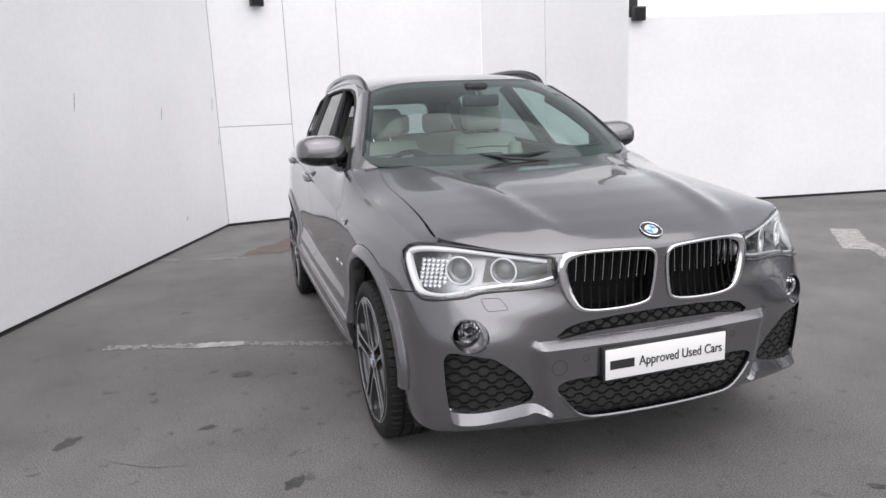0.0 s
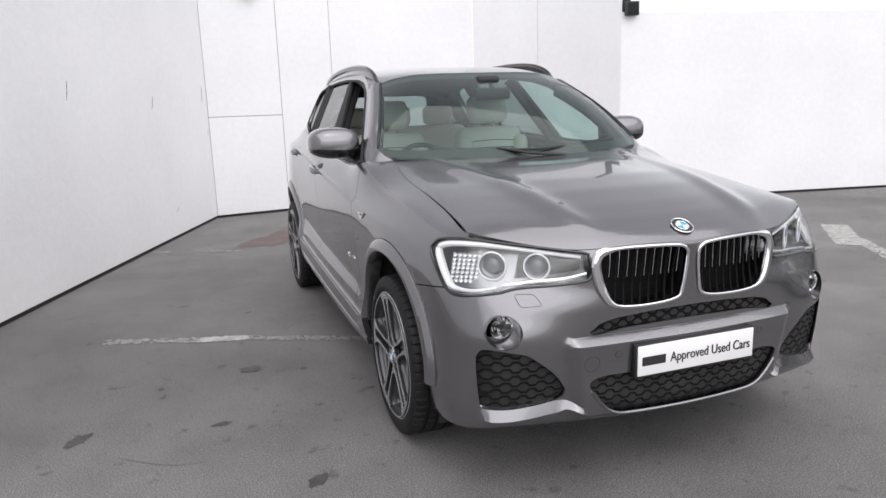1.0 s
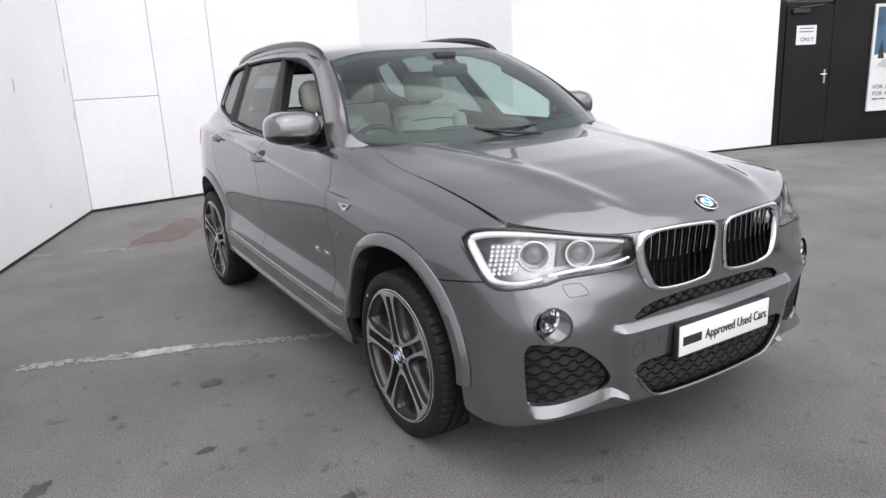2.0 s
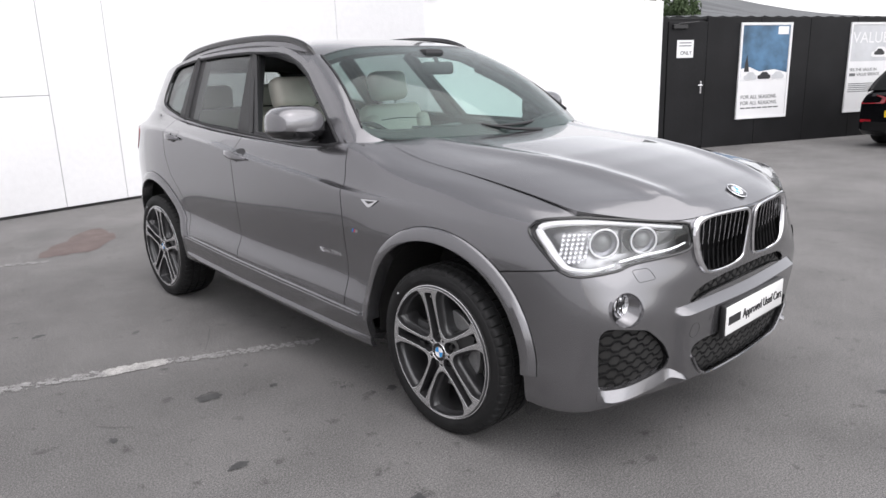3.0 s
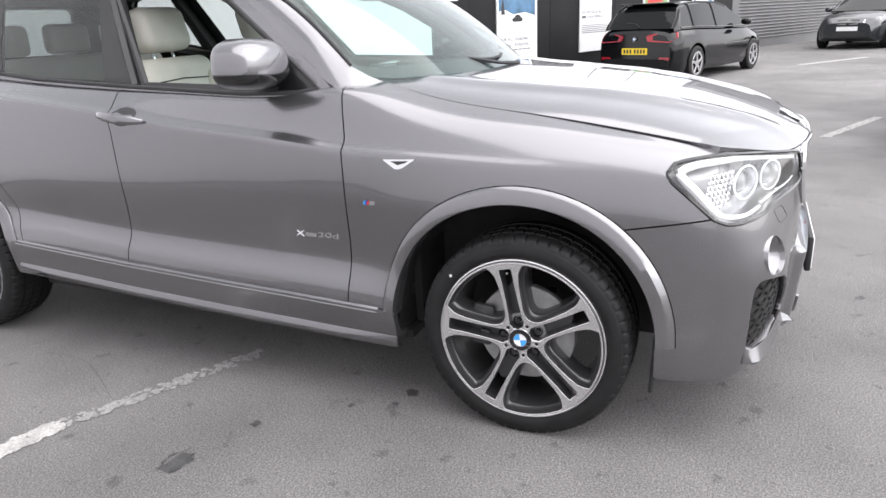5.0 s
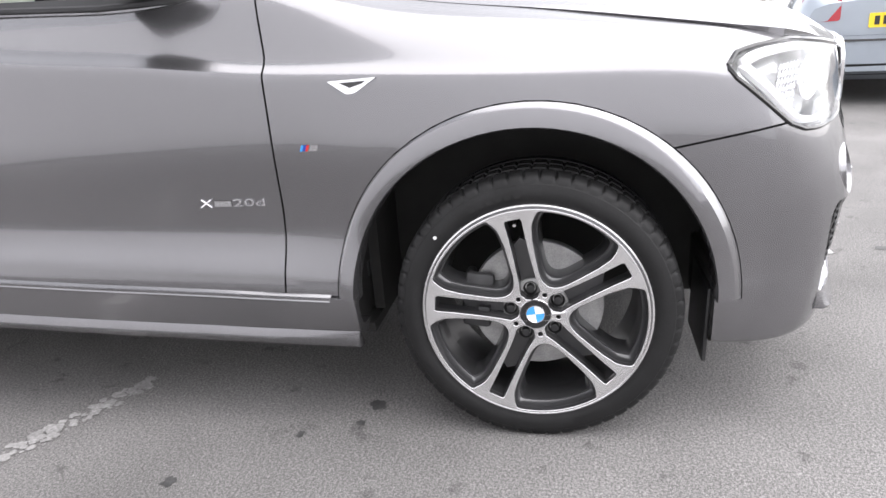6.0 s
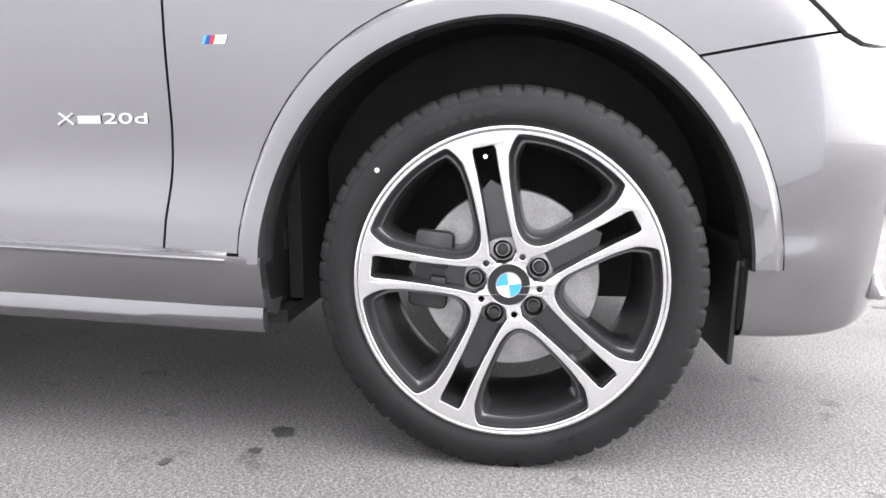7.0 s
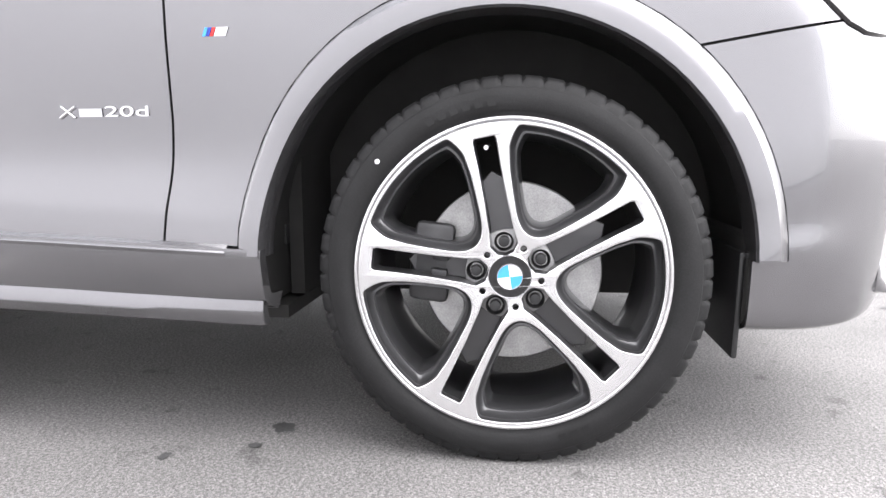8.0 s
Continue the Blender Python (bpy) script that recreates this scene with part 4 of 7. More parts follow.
fog_ring = [(FOG[0] + 0.060 * math.cos(k * math.pi / 18), FOG[1] + 0.060 * math.sin(k * math.pi / 18)) for k in range(36)]
bumper = cut(SHELL, [prism([(-0.25, 0.05), *bump_top(-GAP), (-0.63, 1.0), (-1.2, 1.0), (-1.2, 0.05)], 0, -1.2, 0.2)], "INTERSECT")
for tl in (prism(arch(*F_CUT, 0.3787, 31), 0, -1.3, -0.5), prism(arch(*F_IN, 0.05), 0, -1.3, -0.5), lamp_prism(lump(HL_LINE, -0.0051), -1.2, -0.3), prism(KIDNEY, 1, -1.2, -0.4), prism(UPPER_MESH, 1, -1.2, -0.4), prism(LOWER_MESH, 1, -1.2, -0.4), prism(CORNER_MESH, 1, -1.2, -0.4), prism(fog_ring, 1, -1.2, -0.4)):
    bumper = cut(bumper, [tl])
fender = cut(fender, [lamp_prism(lump(HL_LINE, -0.0051), -1.2, -0.2)])
bumper_front = both(bumper)
rear_shell = cut(SHELL, [prism([(3.0, 0.2), (3.0, 0.70), (3.30, 0.72 - GAP), (3.42 + GAP, 0.74), (3.42 + GAP, 1.4), (4.2, 1.4), (4.2, 0.2)], 0, -1.2, 0.2)], "INTERSECT")
rear_shell = both(cut(rear_shell, [prism(arch(*R_CUT, 0.1), 0, -1.3, -0.5)]))


def trim_ring(spec_in, spec_out, low):
    """A wheel-arch moulding, proud of the body, with a rounded face that turns into the well."""
    a, b = arch(*spec_in, low, 40), arch(*spec_out, low, 40)
    v, m = [], 8
    for (y0, z0), (y1, z1) in zip(a, b):
        for t, out in ((1.0, -0.012), (1.0, 0.003), (0.93, 0.0085), (0.7, 0.014), (0.3, 0.018), (0.07, 0.018), (0.0, 0.012), (0.0, -0.055)):
            y = y0 + (y1 - y0) * t
            flare = 0.007 * min(1, max(0, (-0.15 - y) / 0.25)) if out > 0.01 else 0
            v.append(side_at(y, z0 + (z1 - z0) * t, out + flare))
    n = len(a)
    f = grid_faces(n, m) + [tuple(range(m)), tuple((n - 1) * m + k for k in range(m))]
    f += [(i * m, i * m + m - 1, (i + 1) * m + m - 1, (i + 1) * m) for i in range(n - 1)]
    me = bpy.data.meshes.new("trim")
    me.from_pydata([tuple(p) for p in v], [], f)
    return tidy(me)


front_trim = trim_ring(F_IN, F_OUT, 0.384)
rear_trim = trim_ring(R_IN, R_OUT, 0.39)

# bonnet
U9 = GRID[:, -1, :]
lamp_end = int(np.argmin(np.abs(U9[:60, 1] + 0.50)))
cowl_end = int(np.argmin(np.abs(U9[:130, 1] - 0.60)))


def bonnet_point(xh, s):
    """xh -1 to 1 across, s 0 (nose) to 1 (windscreen)."""
    side_y = -0.50 + 1.08 * s
    seg = U9[lamp_end : cowl_end + 1]
    sx, sz = np.interp(side_y, seg[:, 1], -seg[:, 0]), np.interp(side_y, seg[:, 1], seg[:, 2])
    x = xh * (sx - 0.0008)
    nose = U9[: lamp_end + 1]
    yf = np.interp(abs(xh) * 0.752, -nose[:, 0], nose[:, 1]) + 0.004
    yr = 0.335 + 0.245 * xh * xh
    y = yf * (1 - s) + yr * s
    zf = np.interp(abs(xh) * 0.752, -nose[:, 0], nose[:, 2])
    mid = np.interp(s, [0, 0.03, 0.06, 0.12, 0.22, 0.35, 0.5, 0.75, 1], [0.93, 0.954, 0.972, 1.001, 1.039, 1.08, 1.113, 1.146, 1.162])
    z = sz + (mid - sz) * (1 - abs(xh) ** 2.3)
    z += (zf - (0.963 + (0.93 - 0.963) * (1 - abs(xh) ** 2.3))) * max(0, 1 - s / 0.08)
    z += 0.03 * (1 - math.exp(-s / 0.035)) * abs(xh) ** 3 * (1 - abs(xh) ** 8) * (1 - s)
    ridge = 0.36 + 0.18 * s
    z += 0.016 * math.exp(-(((abs(x) - ridge) / 0.05) ** 2)) * min(1, s / 0.15) * (1 - 0.5 * s)
    return x, y, z - 0.0015


bx, bs = np.linspace(-1, 1, 61), np.r_[np.linspace(0, 0.12, 13), np.linspace(0.145, 1, 36)]
BONNET = np.array([[bonnet_point(a, s) for s in bs] for a in bx])
bonnet = solid(BONNET, 0.018, 1.0 if normals(BONNET)[30, 20, 2] > 0 else -1.0)


# greenhouse
TOP_Y = [0.60, 0.70, 0.85, 1.0, 1.2, 1.4, 1.6, 2.0, 2.5, 2.9, 3.2, 3.36]
TOP_Z = [1.09, 1.165, 1.275, 1.38, 1.51, 1.588, 1.632, 1.652, 1.636, 1.592, 1.535, 1.49]


def roof_edge(y):
    return float(spline2(TOP_Y, TOP_Z, [y])[0])


def side_x(y, z):
    """Half width of the cabin's side at y, z."""
    back = max(0.0, y - 1.9)
    h = z - 1.13
    return 0.846 - 0.455 * h - 0.10 * h * h - 0.026 * back * back - 0.3 * max(0.0, y - 2.92) ** 2


L8 = GRID[:, 64, :]
yy = np.r_[np.linspace(0.67, 1.6, 40), np.linspace(1.65, 3.24, 50)]
CABIN = np.empty((len(yy), 26, 3))
sel = L8[100:181]
for i, y in enumerate(yy):
    z0 = float(np.interp(y, sel[:, 1], sel[:, 2])) - 0.01
    z1 = max(roof_edge(y), z0 + 0.012)
    for j, t in enumerate(np.linspace(0, 1, 26)):
        z = z0 + (z1 - z0) * t
        low = float(np.interp(y, sel[:, 1], -sel[:, 0])) - 0.004
        w = side_x(y, z) * min(1, t * 6) + low * (1 - min(1, t * 6))
        CABIN[i, j] = (-w, y, z)
COUT = 1.0 if normals(CABIN)[40, 10, 0] < 0 else -1.0
cabin_side = solid(CABIN, 0.03, COUT)
DLO = [(2.985, 1.322), (2.95, 1.3), (2.845, 1.272), (2.6, 1.229), (2.154, 1.188), (1.662, 1.16), (1.063, 1.133), (0.82, 1.136), (0.735, 1.15), (0.757, 1.172), (1.007, 1.343), (1.207, 1.475), (1.30, 1.522), (1.387, 1.553), (1.48, 1.58), (1.609, 1.597), (1.945, 1.611), (2.3, 1.608), (2.544, 1.597), (2.704, 1.588), (2.915, 1.562), (2.975, 1.546), (3.005, 1.515), (3.018, 1.45), (3.01, 1.37)]
cabin_frame = cut(cabin_side, [prism(DLO, 0, -1.2, -0.3)])
pane_grid = CABIN + COUT * -0.012 * normals(CABIN)
pane_shell = solid(pane_grid, 0.004, COUT)


def pane(outline):
    return cut(pane_shell, [prism(outline, 0, -1.2, -0.3)], "INTERSECT")


def between(a0, a1, b0, b1):
    """The part of the window band between two slanted lines, given at z 1.1 and 1.65."""
    return [(a0, 1.1), (b0, 1.1), (b1, 1.65), (a1, 1.65)]


def clip_dlo(a0, a1, b0, b1):
    me = pane(lump(DLO, -0.004))
    return cut(me, [prism(between(a0, a1, b0, b1), 0, -1.2, -0.3)], "INTERSECT")


BACK_PANE = clip_dlo(1.735, 1.955, 2.365, 2.555)
QUARTER_PANE = clip_dlo(2.615, 2.725, 3.2, 3.2)
FRONT_PANE = clip_dlo(0.5, 0.5, 1.56, 1.86)
PILLAR_B = clip_dlo(1.56, 1.86, 1.735, 1.955)
PILLAR_C = clip_dlo(2.365, 2.555, 2.615, 2.725)

# windscreen, pillars, roof
CROWN_Y, CROWN_Z = [1.10, 1.25, 1.5, 1.7, 2.0, 2.5, 2.9, 3.2, 3.42], [1.612, 1.64, 1.666, 1.678, 1.687, 1.678, 1.647, 1.607, 1.567]


def roof_point(a, y):
    """A place on the roof: a from -1 to 1 across, y along its middle; the front edge bows forward."""
    bow = max(0.0, 1 - (y - 1.10) / 0.5)
    ye = min(y + 0.14 * bow, 3.24)
    e = roof_edge(ye)
    c = float(spline2(CROWN_Y, CROWN_Z, [y])[0])
    tail = 0.12 * max(0.0, (y - 3.1) / 0.26)
    return a * side_x(ye, e), y + (0.14 * bow - tail) * abs(a) ** 3, e + (c - e) * (1 - abs(a) ** (2.6 + 2.6 * bow))


WS_LOW = [(0, 0.36, 1.158), (0.25, 0.377, 1.161), (0.5, 0.43, 1.168), (0.64, 0.495, 1.172), (0.71, 0.545, 1.177), (0.75, 0.59, 1.19), (0.768, 0.645, 1.224)]
WS_TOP = [roof_point(a, 1.10) for a in (0, 0.3, 0.6, 0.75, 0.83, 0.875, 0.905)]


def half_line(pts, n):
    p = np.array([(-a, b, c) for a, b, c in pts[:0:-1]] + list(pts), float)
    return smooth_line(p, n)


lo, hi = half_line(WS_LOW, 6), half_line(WS_TOP, 6)
SCREEN = np.empty((len(lo), 24, 3))
for j, t in enumerate(np.linspace(0, 1, 24)):
    SCREEN[:, j] = lo * (1 - t) + hi * t
    SCREEN[:, j, 2] += 0.045 * math.sin(math.pi * t) * (1 - 0.5 * np.abs(np.linspace(-1, 1, len(lo))) ** 3)
    SCREEN[:, j, 1] -= 0.02 * math.sin(math.pi * t)
sflip = 1.0 if normals(SCREEN)[24, 12, 2] > 0 else -1.0
windscreen = solid(SCREEN, 0.006, sflip)
edge_in = SCREEN[0].copy()
A_PIL = np.empty((26, 8, 3))
for i in range(24):
    y = float(np.interp(i / 23, [0, 1], [0.6, 1.24]))
    z = roof_edge(y)
    o = np.array((-side_x(y, z), y, z)) if y > 0.72 else np.array((-0.845 + 0.022 * (y - 0.6) / 0.12, y, 1.115 + (roof_edge(0.72) - 1.115) * (y - 0.6) / 0.12))
    for j, t in enumerate(np.linspace(0, 1, 8)):
        A_PIL[i + 2, j] = edge_in[i] * (1 - t) + o * t + np.array((-0.3, -0.5, 0.8)) * 0.022 * min(1.0, i / 7) * math.sin(math.pi * t)
for i, p, q in ((1, (-0.75, 0.588, 1.188), (-0.845, 0.565, 1.095)), (0, (-0.715, 0.55, 1.166), (-0.82, 0.5, 1.07))):
    for j, t in enumerate(np.linspace(0, 1, 8)):
        A_PIL[i, j] = np.array(p) * (1 - t) + np.array(q) * t
aflip = 1.0 if normals(A_PIL)[12, 4, 2] > 0 else -1.0
a_pillar = solid(A_PIL, 0.02, aflip)
ry = np.r_[np.linspace(1.10, 1.6, 16), np.linspace(1.66, 3.36, 34)]
ROOF = np.array([[roof_point(a, y) for a in np.linspace(-1, 1, 37)] for y in ry])
rflip = 1.0 if normals(ROOF)[20, 18, 2] > 0 else -1.0
roof = solid(ROOF, 0.02, rflip)
# tailgate glass and rear pillars close the cabin behind
BACK_LOW = [(0, 3.58, 1.17), (0.35, 3.545, 1.18), (0.6, 3.42, 1.21), (0.70, 3.26, 1.24)]
BACK_TOP = [(0, 3.365, 1.573), (0.28, 3.35, 1.564), (0.48, 3.30, 1.535), (0.575, 3.236, 1.505)]
bl, bt = half_line(BACK_LOW, 6), half_line(BACK_TOP, 6)
REAR = np.empty((len(bl), 14, 3))
for j, t in enumerate(np.linspace(0, 1, 14)):
    REAR[:, j] = bl * (1 - t) + bt * t
    REAR[:, j, 1] += 0.02 * math.sin(math.pi * t)
rearflip = 1.0 if normals(REAR)[18, 7, 1] > 0 else -1.0
tail_upper = solid(REAR, 0.02, rearflip)
rear_hole = prism(rounded([(-0.5, 1.24), (0.5, 1.24), (0.42, 1.51), (-0.42, 1.51)], 0.05), 1, 3.0, 4.2)
rear_glass = cut(solid(REAR - rearflip * 0.006 * normals(REAR), 0.004, rearflip), [prism(rounded([(-0.505, 1.235), (0.505, 1.235), (0.425, 1.515), (-0.425, 1.515)], 0.05), 1, 3.0, 4.2)], "INTERSECT")
tail_frame = cut(tail_upper, [rear_hole])

# inner dark structure behind the panels
inner = cut(body_shell(0.022, 0.02, 8, 4), [prism(arch(F_IN[0], F_IN[1] + 0.03, F_IN[2] + 0.03, F_IN[3], 0.05), 0, -1.3, -0.3), prism(arch(R_IN[0], R_IN[1] + 0.03, R_IN[2] + 0.03, R_IN[3], 0.05), 0, -1.3, -0.3), prism(rounded([(-0.85, 0.72), (-0.85, 1.0), (-0.3, 1.0), (-0.3, 0.78)], 0.02), 1, -1.2, -0.2), prism(KIDNEY, 1, -1.2, -0.4), prism(fog_ring, 1, -1.2, -0.4)])
inner = both(inner)

car = thing("grey_estate_car", "grey metallic estate car with its driver window open", "car")
body = part("body", inner, DARK_SHELL, car, "dark inner body shell")
for nm, me, col in (("front_door", front_door, PAINT), ("rear_door", rear_door, PAINT), ("front_wing", fender, PAINT), ("sill", sill, PAINT), ("rear_quarter", quarter, PAINT), ("wheel_arch_trim", front_trim, PAINT), ("wheel_arch_trim", rear_trim, PAINT), ("window_frame", cabin_frame, PAINT), ("windscreen_pillar", a_pillar, PAINT), ("rear_window", BACK_PANE, PRIVACY), ("quarter_window", QUARTER_PANE, PRIVACY), ("door_pillar", PILLAR_B, BLACK_PLASTIC), ("rear_pillar", PILLAR_C, BLACK_PLASTIC)):
    part(nm, me, col, car)
    part(nm, mirrored(me), col, car)
part("front_window", mirrored(FRONT_PANE), SIDE_GLASS, car, "closed green-tinted window")
part("front_bumper", bumper_front, PAINT, car)
part("tailgate", rear_shell, PAINT, car)
part("tailgate_frame", tail_frame, PAINT, car)
part("tailgate_window", rear_glass, PRIVACY, car)
part("bonnet", bonnet, PAINT, car)
part("roof", roof, PAINT, car)
part("windscreen", windscreen, WINDSCREEN, car, "green-tinted windscreen")


# ---- the car: wheels ----
SPOKE0 = 100.8


def plate2d(outlines, half, bevel):
    """A flat plate with holes, from outlines in its plane (first the outer one), facing -x; u runs to -y, v up."""
    c = bpy.data.curves.new("plate", "CURVE")
    c.dimensions, c.fill_mode, c.extrude, c.bevel_depth, c.bevel_resolution, c.offset = "2D", "BOTH", half, bevel, 1, -bevel
    for line in outlines:
        sp = c.splines.new("POLY")
        sp.points.add(len(line) - 1)
        sp.use_cyclic_u = True
        for p, (u, v) in zip(sp.points, line):
            p.co = (u, v, 0, 1)
    o = new("plate", c)
    me = bpy.data.meshes.new_from_object(o.evaluated_get(bpy.context.evaluated_depsgraph_get()))
    bpy.data.objects.remove(o)
    me.transform(Matrix(((0, 0, -1, 0), (-1, 0, 0, 0), (0, 1, 0, 0), (0, 0, 0, 1))))
    return me


def ring2d(r, n=96, c=(0, 0)):
    return [(c[0] + r * math.cos(2 * math.pi * k / n), c[1] + r * math.sin(2 * math.pi * k / n)) for k in range(n)]


def spoke_xy(deg, r, t):
    a = radians(deg)
    return (r * math.cos(a) - t * math.sin(a), r * math.sin(a) + t * math.cos(a))


def slot_line(deg, grow=0.0, r_end=0.246):
    """The long opening between a pair of spokes, round at its bolt."""
    pts = [(0.042 - grow, 0.0), (0.046 - grow, 0.014), (0.058, 0.0215 + grow), (0.085, 0.0185 + grow), (0.14, 0.0165 + grow), (0.2, 0.0162 + grow), (r_end - 0.006, 0.0172 + grow), (r_end, 0.0145 + grow)]
    loop = pts + [(r, -t) for r, t in pts[:0:-1]]
    return [spoke_xy(deg, r, t) for r, t in loop]


def window_line(deg, inset=0.0, r_out=0.257):
    """The wide opening between two pairs of spokes; deg is its middle."""
    side = []
    for r, o in ((0.245, 0.057), (0.228, 0.0475), (0.19, 0.0415), (0.15, 0.0395), (0.11, 0.0385)):
        side.append((r, o + inset))
    left = [spoke_xy(deg - 36, r, o) for r, o in side]
    right = [spoke_xy(deg + 36, r, -o) for r, o in side]
    tip = spoke_xy(deg, 0.067 + inset * 1.6, 0)
    a, b, c = np.array(left[-1]), np.array(tip) * 1.0, np.array(right[-1])
    bend = [tuple((1 - t) ** 2 * a + 2 * t * (1 - t) * b + t * t * c) for t in np.linspace(0, 1, 9)[1:-1]]
    r0 = r_out - inset * 0.9
    th = lambda p: math.atan2(p[1], p[0])  # noqa: E731
    t0, t1 = th(right[0]), th(left[0])
    if t1 > t0:
        t1 -= 2 * math.pi
    if t0 - t1 > math.pi:
        t0 -= 2 * math.pi
    pad = 0.035
    arc = [(r0 * math.cos(t), r0 * math.sin(t)) for t in np.linspace(t0 - pad if t0 > t1 else t0 + pad, t1 + pad if t0 > t1 else t1 - pad, 14)]
    return rounded([*left, *bend, *right[::-1], *arc], 0.006, 3)


def recess(outline, rings):
    """The walls of an opening of the wheel, drawn in step by step: (scale about its middle, x)."""
    p = np.array(outline)
    c = p.mean(0)
    n, v = len(p), []
    for k, x in rings:
        for u, w in c + (p - c) * k:
            v.append((x - 0.010 * (math.hypot(u, w) / 0.27) ** 2, -u, w))
    f = [(i * n + j, i * n + (j + 1) % n, (i + 1) * n + (j + 1) % n, (i + 1) * n + j) for i in range(len(rings) - 1) for j in range(n)]
    me = bpy.data.meshes.new("recess")
    me.from_pydata(v, [], f)
    return me


def build_wheel(spin):
    """One alloy wheel with five pairs of spokes, its tyre, brake and bolts; its axle along x, outer face to -x."""
    holes = []
    for k in range(5):
        d = SPOKE0 + 72 * k + spin
        holes += [slot_line(d, 0.003, 0.25), window_line(d + 36, -0.0065, 0.2615), ring2d(0.0055, 10, spoke_xy(d + 36, 0.056, 0))]
    face = plate2d([ring2d(0.274), *holes], 0.008, 0.0022)
    for v in face.vertices:
        r = math.hypot(v.co.y, v.co.z)
        v.co.x += -0.104 - 0.010 * (r / 0.27) ** 2 + 0.004 * math.exp(-((r / 0.07) ** 2))
    slots = [0 if f.normal.x < -0.7 else 1 for f in face.polygons]
    finish(face, [MACHINED, ALLOY_GREY], True, 25, slots)
    wheel = new("wheel", face)
    tagged(wheel, "machined silver alloy face with paired spokes")
    for k in range(5):
        d = SPOKE0 + 72 * k + spin
        wide = recess(window_line(d + 36, -0.0065, 0.2615), ((1.012, -0.103), (0.99, -0.092), (0.95, -0.083), (0.90, -0.0785), (0.86, -0.079), (0.835, -0.074), (0.80, -0.05), (0.785, -0.02)))
        part("window_recess", finish(wide, ALLOY_GREY, True, 35), None, wheel, "dark grey recess of the wheel")
        long = recess(slot_line(d, 0.003, 0.25), ((1.01, -0.102), (0.98, -0.085), (0.955, -0.07)))
        part("slot_recess", finish(long, ALLOY_GREY, True, 35), None, wheel, "dark grey recess of the wheel")
        floor_ = [spoke_xy(d, r, t) for r, t in ((0.03, -0.022), (0.175, -0.02), (0.19, 0.0), (0.175, 0.02), (0.03, 0.022))]
        plate = plate2d([floor_], 0.006, 0.002)
        plate.transform(Matrix.Translation((-0.066, 0, 0)))
        part("slot_floor", finish(plate, ALLOY_GREY, True, 35), None, wheel)
    lip = [(-0.112, 0.271), (-0.1165, 0.274), (-0.1185, 0.279), (-0.1175, 0.2825), (-0.113, 0.284), (-0.105, 0.282), (-0.10, 0.268), (-0.08, 0.262), (-0.03, 0.252), (0.06, 0.244), (0.11, 0.25)]
    v, f = revolve(lip, 96)
    slot = [0 if i % (len(lip) - 1) < 4 else 1 for i in range(len(f))]
    part("rim", mesh_of("rim", v, f, [MACHINED, ALLOY_GREY], True, 30, slot), None, wheel)
    prof = [(-0.10, 0.268), (-0.113, 0.2845), (-0.1185, 0.290), (-0.1215, 0.296), (-0.1235, 0.305), (-0.1225, 0.316), (-0.1185, 0.326), (-0.1165, 0.3275), (-0.1145, 0.334), (-0.111, 0.3405), (-0.104, 0.345), (-0.09, 0.3478), (-0.07, 0.3485), (-0.066, 0.3485), (-0.064, 0.341), (-0.055, 0.341), (-0.053, 0.349), (-0.02, 0.3495), (-0.018, 0.342), (-0.008, 0.342), (-0.006, 0.3495), (0.03, 0.3495), (0.032, 0.342), (0.042, 0.342), (0.044, 0.349), (0.085, 0.347), (0.107, 0.339), (0.12, 0.322), (0.1235, 0.305), (0.118, 0.29), (0.105, 0.27)]

    prof = [(x, r if r < 0.285 else 0.2845 + 1.105 * (r - 0.2845)) for x, r in prof]

    def tread(i, j):
        return 0.006 if 8 <= j <= 12 and i % 7 == 0 else 0.006 if j in (16, 17, 20, 21) and i % 7 == 3 else 0.0

    part("tyre", joined("tyre", [revolve(prof, 7 * 58, tread)], RUBBER, True, 30), None, wheel, "black low-profile tyre")
    for k in range(9):
        a0 = radians(95 + 4.2 * k) if k < 6 else radians(262 + 4.2 * k)
        v = []
        for r, x in ((0.301, -0.1236), (0.318, -0.1222)):
            for a in (a0, a0 + radians(2.6)):
                v += [(x - 0.0005, -r * math.cos(a), r * math.sin(a))]
        part("sidewall_mark", mesh_of("sidewall_mark", v, [(0, 1, 3, 2)], RUBBER, False), None, wheel)
    part("tyre_dot", joined("tyre_dot", [moved(disc((0, 0, 0), 0.0045, 0, 0.001, 12), pose(-0.1242, 0.235, 0.205))], ROUND_WHITE), None, wheel, "small white paint dot")
    cap = part("hub_cap", joined("hub_cap", [disc((-0.113, 0, 0), 0.0385, 0, 0.02, 40)], GLOSS_BLACK), None, wheel, "black hub cap with blue and white quarters")
    for k in range(4):
        a0 = k * math.pi / 2 + radians(8)
        v = [(-0.1135, 0, 0)] + [(-0.1135, -0.0215 * math.cos(a0 + t), 0.0215 * math.sin(a0 + t)) for t in np.linspace(0, math.pi / 2, 9)]
        part("cap_quarter", mesh_of("cap_quarter", v, [(0, i, i + 1) for i in range(1, 9)], ROUND_BLUE if k % 2 else ROUND_WHITE, False), None, cap)
